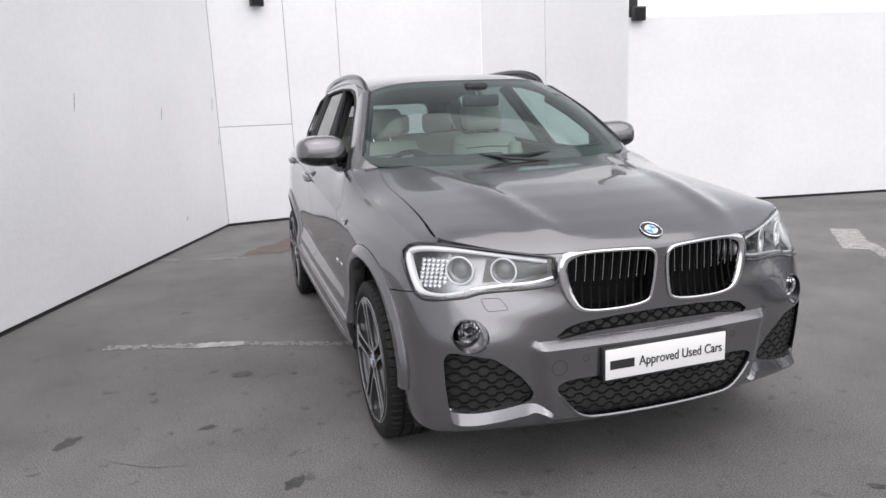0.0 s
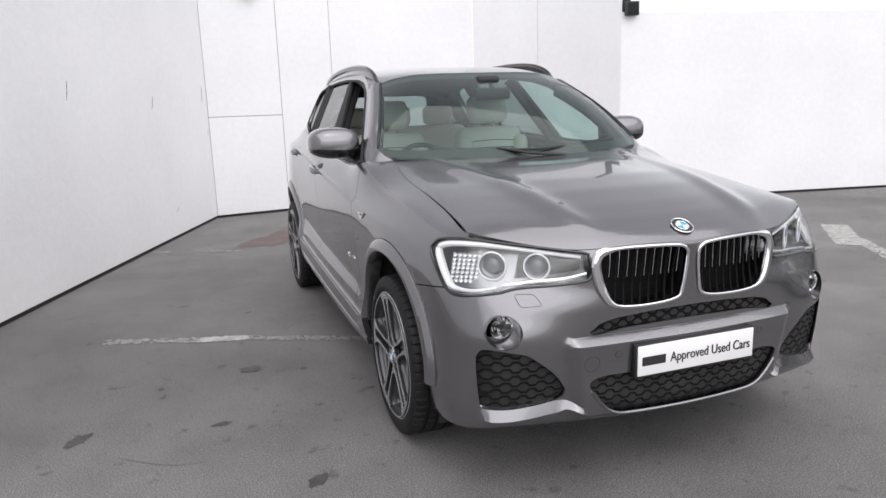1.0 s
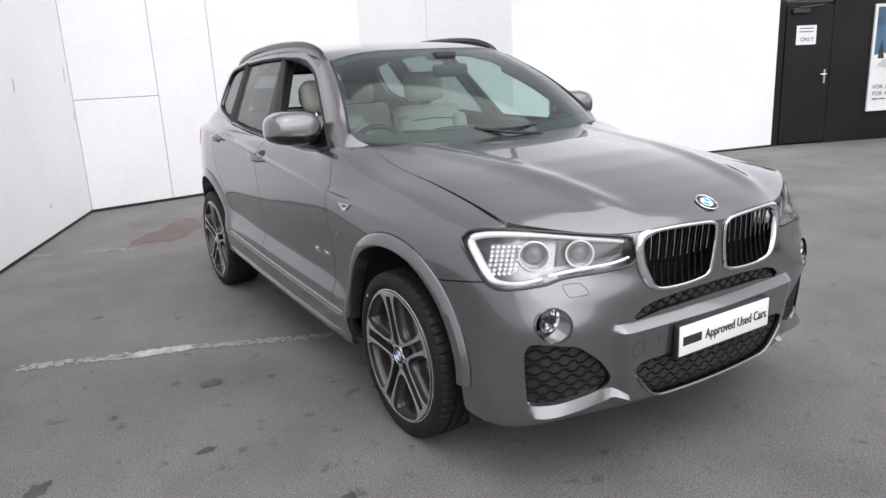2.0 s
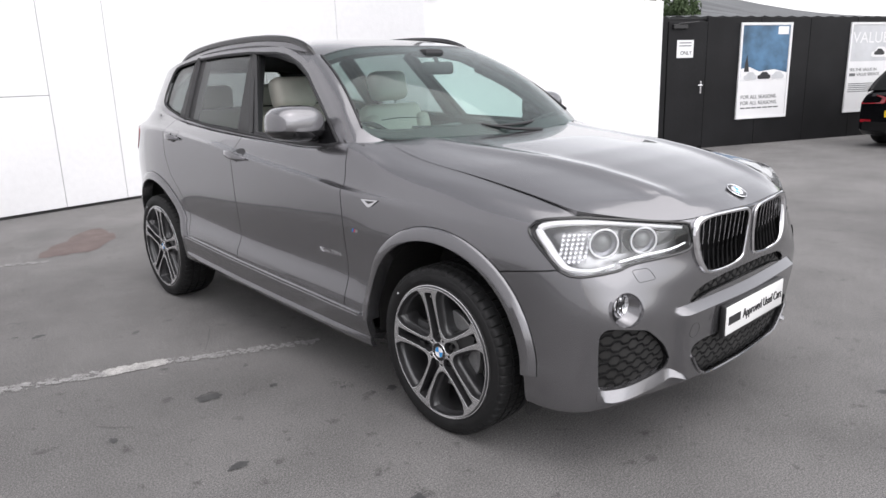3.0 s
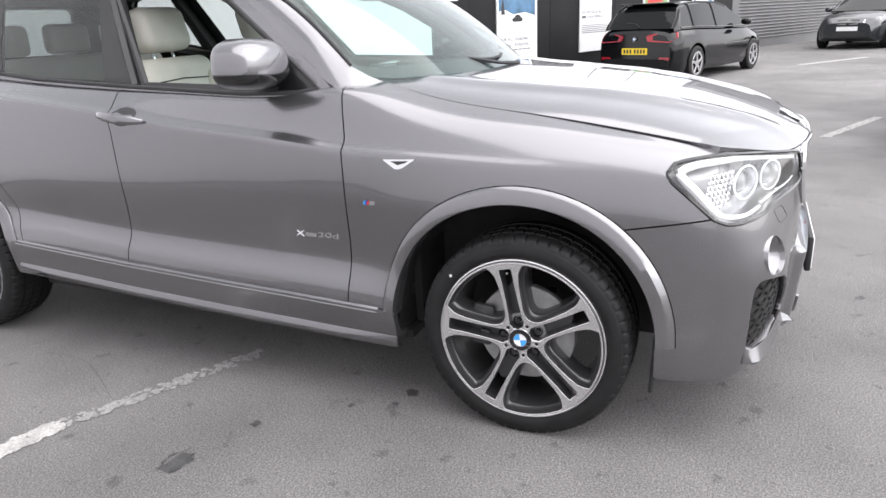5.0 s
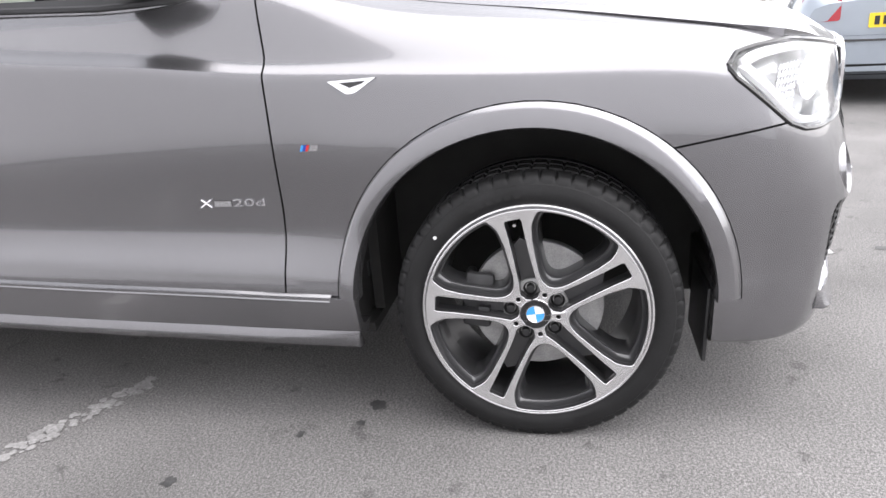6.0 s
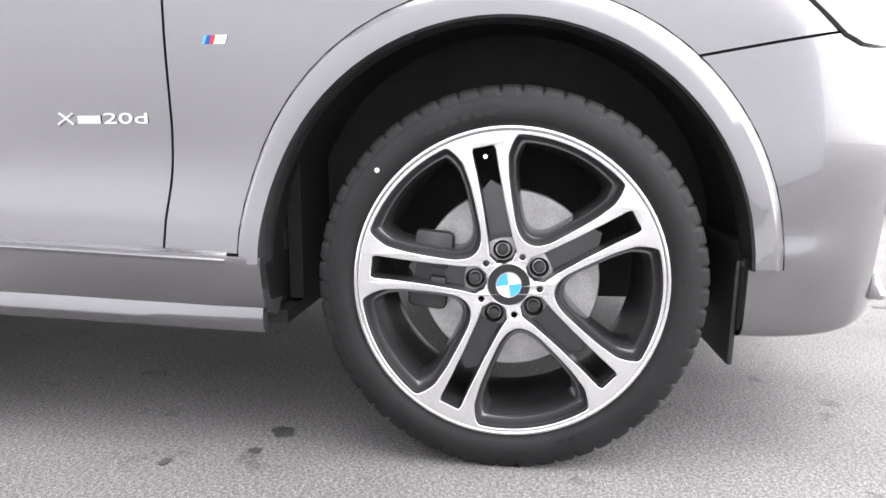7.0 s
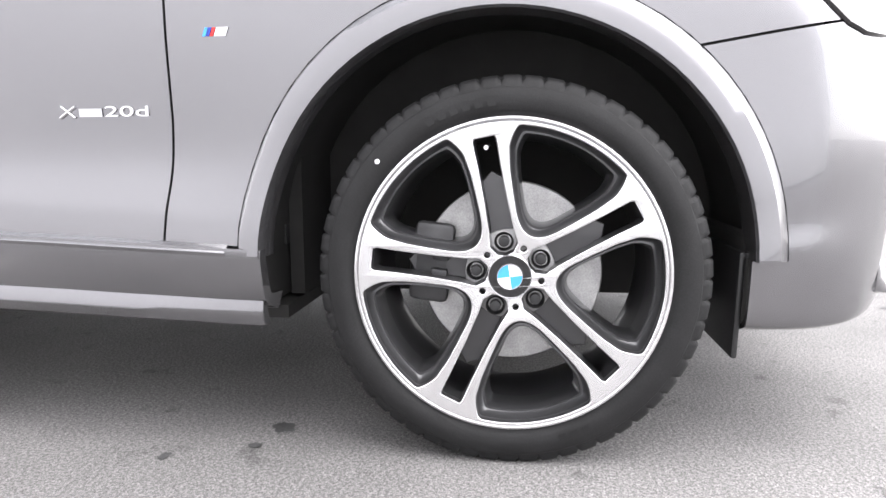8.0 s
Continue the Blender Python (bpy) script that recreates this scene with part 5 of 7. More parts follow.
    part("cap_ring", joined("cap_ring", [tube([(-0.1137, 0.0225 * math.cos(t), 0.0225 * math.sin(t)) for t in np.linspace(0, 2 * math.pi, 40, endpoint=False)], 0.0011, True, 6, up=(1, 0, 0)), tube([(-0.1132, 0.0385 * math.cos(t), 0.0385 * math.sin(t)) for t in np.linspace(0, 2 * math.pi, 40, endpoint=False)], 0.0012, True, 6, up=(1, 0, 0))], CHROME), None, cap)
    for k in range(5):
        u, w = spoke_xy(SPOKE0 + 72 * k + spin, 0.0625, 0)
        seat = revolve([(-0.094, 0.0175), (-0.088, 0.0165), (-0.083, 0.011)], 20)
        head = revolve([(-0.1, 0.0), (-0.1, 0.006), (-0.099, 0.0098), (-0.084, 0.0105), (-0.084, 0.0)], 12)
        part("wheel_bolt", joined("wheel_bolt", [moved(seat, pose(0, -u, w)), moved(head, pose(0, -u, w))], BLACK_PLASTIC), None, wheel)
    u, w = spoke_xy(SPOKE0 + spin, 0.233, 0)
    part("valve", joined("valve", [moved(revolve([(-0.12, 0), (-0.12, 0.004), (-0.112, 0.0046), (-0.10, 0.0062), (-0.06, 0.0068)], 12), pose(0.01, -u, w))], CHROME), None, wheel)
    part("brake_disc", joined("brake_disc", [revolve([(-0.045, 0.085), (-0.047, 0.166), (-0.045, 0.168), (-0.02, 0.168), (-0.018, 0.085)], 72), revolve([(-0.085, 0.0), (-0.085, 0.07), (-0.08, 0.082), (-0.045, 0.086)], 40)], IRON), None, wheel, "bare grey brake disc")
    return wheel


def caliper(parent):
    pcs = [rbox(-0.075, -0.052, -0.075, 0.075, -0.025, 0.05, 0.012), rbox(-0.06, 0.02, -0.06, 0.06, 0.03, 0.055, 0.01), rbox(-0.09, -0.07, -0.03, -0.008, -0.02, 0.01, 0.004), rbox(-0.09, -0.07, 0.008, 0.03, -0.02, 0.01, 0.004)]
    m = Matrix.Rotation(radians(-83), 4, "X") @ Matrix.Translation((0, 0, 0.135))
    return part("brake_caliper", joined("brake_caliper", [moved(p, m) for p in pcs], CALIPER), None, parent, "cast grey brake caliper")


HUB_Z = 0.350
wheel_a = build_wheel(0)
caliper(wheel_a)
wheel_a.parent = car
wheel_a.matrix_basis = pose(-0.808, -0.004, HUB_Z)
for at, turn in ((pose(-0.815, 2.81, HUB_Z, 14), 0), (pose(0.808, 0, HUB_Z, 30, 0, 180), 1), (pose(0.815, 2.81, HUB_Z, 50, 0, 180), 1)):
    w = copy_thing(wheel_a, at)
    w.parent = car


# ---- wheel wells and underside ----
def liner(cy, sgn):
    """The dark lining of a wheel well."""
    v, n = [], 20
    for x in (-0.85, -0.50):
        for k in range(n + 1):
            t = math.pi * k / n
            v.append((x * sgn, cy + 0.466 * math.cos(t), 0.385 + 0.46 * math.sin(t) if 0 < k < n else 0.36 if cy > 1 else 0.27))
    f = [(k, k + 1, n + 2 + k, n + 1 + k) for k in range(n)]
    f.append(tuple(range(n + 1, 2 * n + 2)))
    return part("wheel_well", mesh_of("wheel_well", v, f, DARK_SHELL, True, 60), None, car)


for sgn in (1, -1):
    part("well_edge", joined("well_edge", [rbox(min(-0.85 * sgn, -0.5 * sgn), max(-0.85 * sgn, -0.5 * sgn), -0.452, -0.425, 0.25, 0.42, 0.006, 1)], DARK_SHELL), None, car)
for cy in (0.012, 2.84):
    for sgn in (1, -1):
        liner(cy, sgn)
part("underside", joined("underside", [box(-0.80, 0.80, 0.45, 2.4, 0.235, 0.262), box(-0.5, 0.5, -0.7, 3.3, 0.24, 0.27), box(-0.72, 0.72, 0.44, 0.47, 0.27, 1.05)], DARK_SHELL, False), None, car)
for y in (0, 2.81):
    part("axle", joined("axle", [tube([(-0.75, y, HUB_Z), (0.75, y, HUB_Z)], 0.03)], DARK_SHELL), None, car)
for sgn in (1, -1):
    part("mud_flap", joined("mud_flap", [moved(rbox(-0.115, 0.115, -0.006, 0.006, -0.20, 0.0, 0.005, 2), pose(-0.735 * sgn, -0.422, 0.39, 2))], BLACK_PLASTIC), None, car)


# ---- front: grilles, lamps, plate, badge ----
def span(outline, z):
    """The widest x range of an outline at the height z."""
    xs = []
    for (a, b), (c, d) in zip(outline, outline[1:] + outline[:1]):
        if (b - z) * (d - z) < 0:
            xs.append(a + (c - a) * (z - b) / (d - b))
    return (min(xs), max(xs)) if len(xs) > 1 else None


def span_z(outline, x):
    zs = []
    for (a, b), (c, d) in zip(outline, outline[1:] + outline[:1]):
        if (a - x) * (c - x) < 0:
            zs.append(b + (d - b) * (x - a) / (c - a))
    return (min(zs), max(zs)) if len(zs) > 1 else None


def backing(outline, depth, sgn, name):
    """A black pan behind an opening of the bumper."""
    n = len(outline)
    v = [front_at(x * sgn, z, -0.006) for x, z in outline] + [front_at(x * sgn, z, -depth) for x, z in outline]
    c = sum((Vector(p) for p in v[n:]), Vector()) / n
    v.append(c)
    f = [(i, (i + 1) % n, n + (i + 1) % n, n + i) for i in range(n)] + [(n + i, n + (i + 1) % n, 2 * n) for i in range(n)]
    return part(name, mesh_of(name, v, f, GRILLE_BLACK, True, 30), None, car)


def wave_grille(outline, sgn, name, pitch=0.027, mirror_mid=False, inset=0.022):
    """Stepped wavy bars across an opening."""
    holder = backing(outline, 0.06, sgn, name)
    zs = [z for _, z in outline]
    z, row = min(zs) + 0.014, 0
    while z < max(zs) - 0.006:
        s = span(outline, z)
        if s and s[1] - s[0] > 0.03:
            path, x, k = [], s[0] + 0.004, 0
            while x < s[1] - 0.004:
                ph = (x / 0.062 + 0.5 * (row % 2)) % 1.0
                dz = 0.006 * (1 if ph < 0.36 else 1 - 2 * (ph - 0.36) / 0.14 if ph < 0.5 else -1 if ph < 0.86 else -1 + 2 * (ph - 0.86) / 0.14)
                path.append(front_at(x * sgn, z + dz, -inset) + Vector((0, 0, 0)))
                x += 0.0055
            if len(path) > 2:
                v, f = tube(path, 0.0042, seg=6, flat=0.8, up=(0, 1, 0))
                part("grille_bar", joined("grille_bar", [(v, f)], GRILLE_BLACK), None, holder)
        z += pitch
        row += 1


def full(outline):
    """A right-hand outline and its mirror image, met in the middle."""
    right = [p for p in outline if p[0] < 0]
    return right + [(-x, z) for x, z in right[::-1]]


wave_grille(full(UPPER_MESH), 1, "upper_grille", 0.019)
wave_grille(full(LOWER_MESH), 1, "lower_grille")
for sgn in (1, -1):
    wave_grille(CORNER_MESH, sgn, "corner_grille")
    pan = backing(KIDNEY, 0.09, sgn, "radiator_grille")
    ring = [front_at(x * sgn, z, 0.004) for x, z in lump(KIDNEY, 0.002)]
    part("chrome_surround", joined("chrome_surround", [tube(ring, [0.0065 + 0.0115 * min(1, max(0, (abs(p.x) - 0.31) / 0.06)) for p in ring], True, 10, 0.75, up=(0, 1, 0))], CHROME), None, pan, "chrome grille surround")
    for k in range(9):
        x = -0.0583 - 0.034 * k
        s = span_z(KIDNEY, x)
        path = [front_at((x - 0.012 * (1 - t)) * sgn, s[0] + (s[1] - s[0]) * t, -0.012 - 0.012 * math.sin(math.pi * t)) for t in np.linspace(0.02, 0.98, 9)]
        part("grille_slat", joined("grille_slat", [tube(path, 0.0045, seg=8)], GRILLE_BLACK), None, pan)
        # pale satin line on the slat's upper half paints in the sky's highlight
        tip = [front_at((x - 0.012 * (1 - t)) * sgn, s[0] + (s[1] - s[0]) * t, -0.004) for t in np.linspace(0.5, 0.95, 6)]
        part("slat_glint", joined("slat_glint", [tube(tip, 0.0012, seg=6, up=(1, 0, 0))], SATIN), None, pan)


def mir(v, sgn):
    return Vector((v.x * sgn, v.y, v.z))


thin = body_shell(0.0, 0.005)
lens_me = cut(thin, [lamp_prism(HL_LINE, -1.2, -0.2)], "INTERSECT")
back_me = cut(body_shell(0.075, 0.006), [lamp_prism(lump(HL_LINE, -0.01), -1.2, -0.2)], "INTERSECT")


def frame_of(a, z, out, sgn):
    p = lamp_at(a, z, out)
    m = Matrix(((0.8, 0.6, 0, p.x), (-0.6, 0.8, 0, p.y), (0, 0, 1, p.z), (0, 0, 0, 1)))
    return (Matrix.Diagonal((sgn, 1, 1, 1)) @ m)


def headlight(sgn):
    """A lamp unit: housing, chrome brow, two ringed projectors, faceted indicator and clear cover."""
    flip = (lambda me: me) if sgn == 1 else mirrored
    n = len(HL_LINE)
    v = [mir(lamp_at(a, z, -0.004), sgn) for a, z in HL_LINE] + [mir(lamp_at(a, z, -0.004) - HL_DIR * 0.085, sgn) for a, z in HL_LINE]
    hl = part("headlight", mesh_of("headlight", v, [(i, (i + 1) % n, n + (i + 1) % n, n + i) for i in range(n)], SATIN, True, 40), None, car, "clear-glass headlight with two ringed projectors")
    part("housing_back", flip(back_me), LAMP_BACK, hl)
    part("cover", flip(lens_me), CLEAR, hl, "clear lamp cover")
    seal = [mir(lamp_at(a, z, 0.0005), sgn) for a, z in lump(HL_LINE, -0.002)]
    part("seal", joined("seal", [tube(seal, 0.0058, True, 6)], GLOSS_BLACK), None, hl)
    brow = [mir(lamp_at(a, z, -0.014), sgn) for a, z in ((0.12, 0.894), (0.02, 0.909), (-0.08, 0.923), (-0.19, 0.936), (-0.29, 0.94), (-0.36, 0.932), (-0.397, 0.912), (-0.375, 0.864), (-0.345, 0.814), (-0.315, 0.79), (-0.24, 0.785), (-0.16, 0.797))]
    part("daylight_strip", joined("daylight_strip", [tube(smooth_line(brow, 4), np.interp(np.linspace(0, 1, 45), [0, 0.3, 0.5, 0.62, 0.78, 0.86, 1], [0.006, 0.01, 0.014, 0.016, 0.014, 0.008, 0.005]), seg=8, flat=0.9)], ROUND_WHITE), None, hl, "white light-guide strip round the lamp")
    under = [mir(lamp_at(a, z, -0.02), sgn) for a, z in ((-0.14, 0.803), (-0.04, 0.814), (0.07, 0.821), (0.14, 0.836))]
    part("lower_strip", joined("lower_strip", [tube(smooth_line(under, 4), 0.006, seg=6)], CHROME), None, hl)
    for a, z, r in ((-0.185, 0.866, 0.05), (-0.03, 0.862, 0.046)):
        m = frame_of(a, z, -0.03, sgn)
        rot = Matrix.Rotation(math.pi / 2, 4, "Z")
        bowl = moved(revolve([(0.0, r), (0.006, r * 0.97), (0.022, r * 0.8), (0.034, r * 0.66)], 36), m @ rot)
        pj = part("projector", joined("projector", [bowl], SATIN), None, hl, "ringed projector")
        halo = [m @ rot @ Vector((-0.003, r * math.cos(k), r * math.sin(k))) for k in np.linspace(0, 2 * math.pi, 40, endpoint=False)]
        part("light_ring", joined("light_ring", [tube(halo, 0.0033, True, 8, up=(0.6, 0.8, 0))], ROUND_WHITE), None, pj, "white light ring")
        bulb = moved(revolve([(0.004, 0.001), (0.0055, r * 0.3), (0.012, r * 0.52), (0.022, r * 0.66), (0.034, r * 0.68)], 32), m @ rot)
        part("projector_lens", joined("projector_lens", [bulb], LENS_DARK), None, pj)
        rim_ = moved(revolve([(0.02, r * 0.66), (0.016, r * 0.69), (0.02, r * 0.74), (0.028, r * 0.74)], 32), m @ rot)
        part("lens_bezel", joined("lens_bezel", [rim_], CHROME), None, pj)
    m = frame_of(-0.29, 0.86, -0.045, sgn)
    cells = []
    for i in range(6):
        for j in range(7):
            if i * 0.018 > 0.10 - 0.0 * j:
                continue
            cells.append(moved(revolve([(0.0, 0.0085), (0.004, 0.007), (0.007, 0.0)], 8), m @ Matrix.Translation((-0.05 + 0.018 * i + 0.006 * j * 0.5, 0, -0.055 + 0.016 * j)) @ Matrix.Rotation(math.pi / 2, 4, "Z")))
    part("indicator", joined("indicator", cells, CHROME), None, hl, "faceted chrome indicator reflector")
    shade = [mir(lamp_at(a, z, -0.06), sgn) for a, z in ((-0.11, 0.818), (0.02, 0.826), (0.11, 0.843), (0.12, 0.876), (0.02, 0.89), (-0.1, 0.9))]
    part("inner_shade", mesh_of("inner_shade", shade, [tuple(range(6))], GLOSS_BLACK, False), None, hl)
    return hl


headlight(1)
headlight(-1)


def fog_lamp(sgn):
    c = front_at(FOG[0], FOG[1])
    v, n = [], 36
    rings = ((1.0, 0.0, 0, 0), (0.93, 0.012, 0, 0), (0.80, 0.05, -0.012, 0.006), (0.62, 0.058, -0.02, 0.012))
    for k, (s, d, dx, dz) in enumerate(rings):
        for i in range(n):
            t = 2 * math.pi * i / n
            p = front_at(FOG[0] + 0.0645 * math.cos(t), FOG[1] + 0.0645 * math.sin(t))
            q = Vector((FOG[0] + dx + 0.064 * s * math.cos(t), p.y * (1 - min(1, k * 0.5)) + (c.y + d) * min(1, k * 0.5) + (0.004 if k == 0 else 0), FOG[1] + dz + 0.064 * s * math.sin(t)))
            v.append(mir(q, sgn))
    f = [(k * n + i, k * n + (i + 1) % n, (k + 1) * n + (i + 1) % n, (k + 1) * n + i) for k in range(3) for i in range(n)]
    bowl = part("fog_lamp", mesh_of("fog_lamp", v, f, PAINT, True, 50), None, car, "round fog lamp in a body-coloured bowl")
    at = Vector((FOG[0] + 0.004, c.y + 0.045, FOG[1] + 0.012))
    lamp = [moved(revolve([(-0.012, 0.043), (-0.016, 0.041), (-0.008, 0.037), (0.02, 0.02), (0.022, 0)], 28), Matrix.Translation(mir(at, sgn)) @ Matrix.Rotation(math.pi / 2, 4, "Z"))]
    part("reflector", joined("reflector", lamp, CHROME), None, bowl)
    part("bulb_shield", joined("bulb_shield", [moved(revolve([(-0.012, 0.0), (-0.012, 0.009), (-0.009, 0.011), (0.015, 0.011)], 20), Matrix.Translation(mir(at, sgn)) @ Matrix.Rotation(math.pi / 2, 4, "Z"))], GLOSS_BLACK), None, bowl)
    for dx in (-0.029, -0.018, 0.018, 0.029):
        h = math.sqrt(0.036 ** 2 - dx * dx)
        part("reflector_rib", joined("reflector_rib", [tube([mir(at + Vector((dx, -0.006, -h)), sgn), mir(at + Vector((dx, -0.006, h)), sgn)], 0.0022, seg=6)], GLOSS_BLACK), None, bowl)
    cover = [moved(revolve([(-0.022, 0.001), (-0.021, 0.02), (-0.017, 0.034), (-0.012, 0.040)], 28), Matrix.Translation(mir(at, sgn)) @ Matrix.Rotation(math.pi / 2, 4, "Z"))]
    part("fog_glass", joined("fog_glass", cover, CLEAR), None, bowl)
    part("fog_ring", joined("fog_ring", [tube([mir(at + Vector((0.041 * math.cos(t), -0.008, 0.041 * math.sin(t))), sgn) for t in np.linspace(0, 2 * math.pi, 32, endpoint=False)], 0.004, True, 6, up=(0, 1, 0))], GLOSS_BLACK), None, bowl)


fog_lamp(1)
fog_lamp(-1)


def lip_blade(sgn):
    """The bright blade under the corner grille: a ledge that faces up and forward."""
    line = smooth_line([(-0.79, 0.353), (-0.76, 0.347), (-0.69, 0.347), (-0.6, 0.359), (-0.53, 0.372), (-0.48, 0.366), (-0.425, 0.33)], 6)
    n = len(line)
    v, f = [], []
    for i, (x, z) in enumerate(line):
        t = i / (n - 1)
        w = 0.05 * min(1.0, 3.2 * (1 - t)) * (0.75 + 0.25 * t) + 0.003
        for out, dz in ((-0.03, 0.012), (0.0, 0.004), (0.012, -w * 0.3), (0.028, -w * 0.8), (0.026, -w), (-0.02, -w - 0.006)):
            p = lamp_at(0.8 * x - 0.6 * front_at(x, z).y, z + dz, out * (1 - 0.3 * t) * min(1.0, 0.1 + i / 8))
            v.append(mir(p, sgn))
    f = [(i * 6 + j, i * 6 + j + 1, (i + 1) * 6 + j + 1, (i + 1) * 6 + j) for i in range(n - 1) for j in range(5)]
    f += [tuple(range(6)), tuple((n - 1) * 6 + j for j in range(6))]
    me = mesh_of("bumper_blade", v, f, PAINT, True, 40)
    tidy(me)
    part("bumper_blade", finish(me, PAINT, True, 35), None, car)


lip_blade(1)
lip_blade(-1)


def sill_flange(sgn):
    """The shelf along the foot of the sill, tilted up to the sky."""
    ys = np.linspace(0.455, 2.36, 40)
    v = []
    for y in ys:
        z = float(np.interp(y, [p[0] for p in LEDGE], [p[1] for p in LEDGE])) - 0.098
        fade = min(1.0, (y - 0.44) / 0.25, (2.4 - y) / 0.2)
        for out, dz in ((0.0, 0.001), (0.013, 0.0), (0.016 + 0.008 * fade, -0.02), (0.016 + 0.008 * fade, -0.03), (0.008, -0.05), (-0.02, -0.054)):
            p = side_at(y, z, out)
            v.append(mir(Vector((p.x, y, z + dz)), sgn))
    n = len(ys)
    f = grid_faces(n, 6) + [tuple(range(6)), tuple((n - 1) * 6 + k for k in range(6))] + [(i * 6, i * 6 + 5, (i + 1) * 6 + 5, (i + 1) * 6) for i in range(n - 1)]
    me = bpy.data.meshes.new("sill_flange")
    me.from_pydata([tuple(p) for p in v], [], f)
    part("sill_flange", finish(tidy(me), PAINT, True, 35), None, car)


def sill_ledge(sgn):
    """The bevelled top edge of the sill, under the doors."""
    ys = np.linspace(0.515, 2.35, 40)
    v = []
    for y in ys:
        z = float(np.interp(y, [p[0] for p in LEDGE], [p[1] for p in LEDGE]))
        for out, dz in ((-0.004, 0.0045), (0.0, 0.0045), (0.0155, -0.0065), (0.0175, -0.0095), (0.0155, -0.016), (-0.004, -0.016)):
            p = side_at(y, z, out)
            v.append(mir(Vector((p.x, y, z + dz)), sgn))
    n = len(ys)
    f = grid_faces(n, 6) + [tuple(range(6)), tuple((n - 1) * 6 + k for k in range(6))] + [(i * 6, i * 6 + 5, (i + 1) * 6 + 5, (i + 1) * 6) for i in range(n - 1)]
    me = bpy.data.meshes.new("sill_ledge")
    me.from_pydata([tuple(p) for p in v], [], f)
    part("sill_ledge", finish(tidy(me), PAINT, True, 35), None, car)


for sgn in (1, -1):
    sill_flange(sgn)
    sill_ledge(sgn)


def outline_groove(pts, closed=True, r=0.0011, name="cap_line", sgn=1):
    path = [mir(front_at(x, z, -0.0002), sgn) for x, z in pts]
    return part(name, joined(name, [tube(path, r, closed, 5)], SEAL), None, car)


for sgn in (1, -1):
    outline_groove(rounded([(-0.668, 0.776), (-0.602, 0.776), (-0.576, 0.735), (-0.65, 0.731)], 0.012), sgn=sgn, name="washer_cap")
    outline_groove(ring2d(0.012, 16, (-0.318, 0.545)), sgn=sgn, name="parking_sensor")
outline_groove(ring2d(0.029, 28, (-0.419, 0.519)), name="towing_cap")


def centre_lip():
    """A slim bright edge round the lower opening."""
    path = [front_at(x, z, 0.004) for x, z in full(LOWER_MESH)]
    keep = [p for p in path if p.z < 0.43]
    return part("intake_edge", joined("intake_edge", [tube(keep, 0.006, seg=6)], PAINT), None, car)


centre_lip()


def number_plate():
    holder = part("number_plate", joined("number_plate", [rbox(-0.266, 0.266, -0.881, -0.861, 0.449, 0.578, 0.006)], BLACK_PLASTIC), None, car, "white plate with black lettering in a black holder")
    part("plate_face", joined("plate_face", [rbox(-0.258, 0.26, -0.8845, -0.879, 0.459, 0.572, 0.0025)], PLATE_WHITE), None, holder)
    text_at("Approved Used Cars", 0.052, -0.12, 0.513, -0.8865, INK, holder, width=0.362)
    o = part("brand_bar", joined("brand_bar", [box(-0.24, -0.14, -0.8862, -0.884, 0.497, 0.53)], INK, False), None, holder)
    part("plate_support", joined("plate_support", [rbox(-0.22, 0.22, -0.865, -0.8, 0.46, 0.54, 0.01)], BLACK_PLASTIC), None, holder)


number_plate()


def roundel(at, n, r, parent, name="badge"):
    """A round badge: chrome rim, black ring, blue and white quarters."""
    m = Matrix.Translation(at) @ n.to_track_quat("X", "Z").to_matrix().to_4x4() @ Matrix.Rotation(math.pi, 4, "Z")
    b = part(name, joined(name, [moved(revolve([(-0.005, 0), (-0.005, r * 0.9), (-0.004, r), (0.004, r)], 36), m)], GLOSS_BLACK), None, parent, "round blue and white badge")
    part("badge_rim", joined("badge_rim", [tube([m @ Vector((-0.005, r * math.cos(t), r * math.sin(t))) for t in np.linspace(0, 2 * math.pi, 36, endpoint=False)], r * 0.06, True, 6), tube([m @ Vector((-0.0055, 0.6 * r * math.cos(t), 0.6 * r * math.sin(t))) for t in np.linspace(0, 2 * math.pi, 36, endpoint=False)], r * 0.035, True, 6)], CHROME), None, b)
    for k in range(4):
        a0 = k * math.pi / 2
        v = [m @ Vector((-0.0056, 0, 0))] + [m @ Vector((-0.0056, 0.58 * r * math.cos(a0 + t), 0.58 * r * math.sin(a0 + t))) for t in np.linspace(0, math.pi / 2, 9)]
        part("badge_quarter", mesh_of("badge_quarter", v, [(0, i, i + 1) for i in range(1, 9)], ROUND_BLUE if k % 2 else ROUND_WHITE, False), None, b)


BTREE = BVHTree.FromPolygons([tuple(p) for p in BONNET.reshape(-1, 3)], grid_faces(BONNET.shape[0], BONNET.shape[1]))
hitp, hitn, _, _ = BTREE.ray_cast(Vector((0, -0.77, 2)), Vector((0, 0, -1)))
roundel(hitp + Vector((0, -0.001, 0.002)), hitn if hitn.z > 0 else -hitn, 0.041, car)


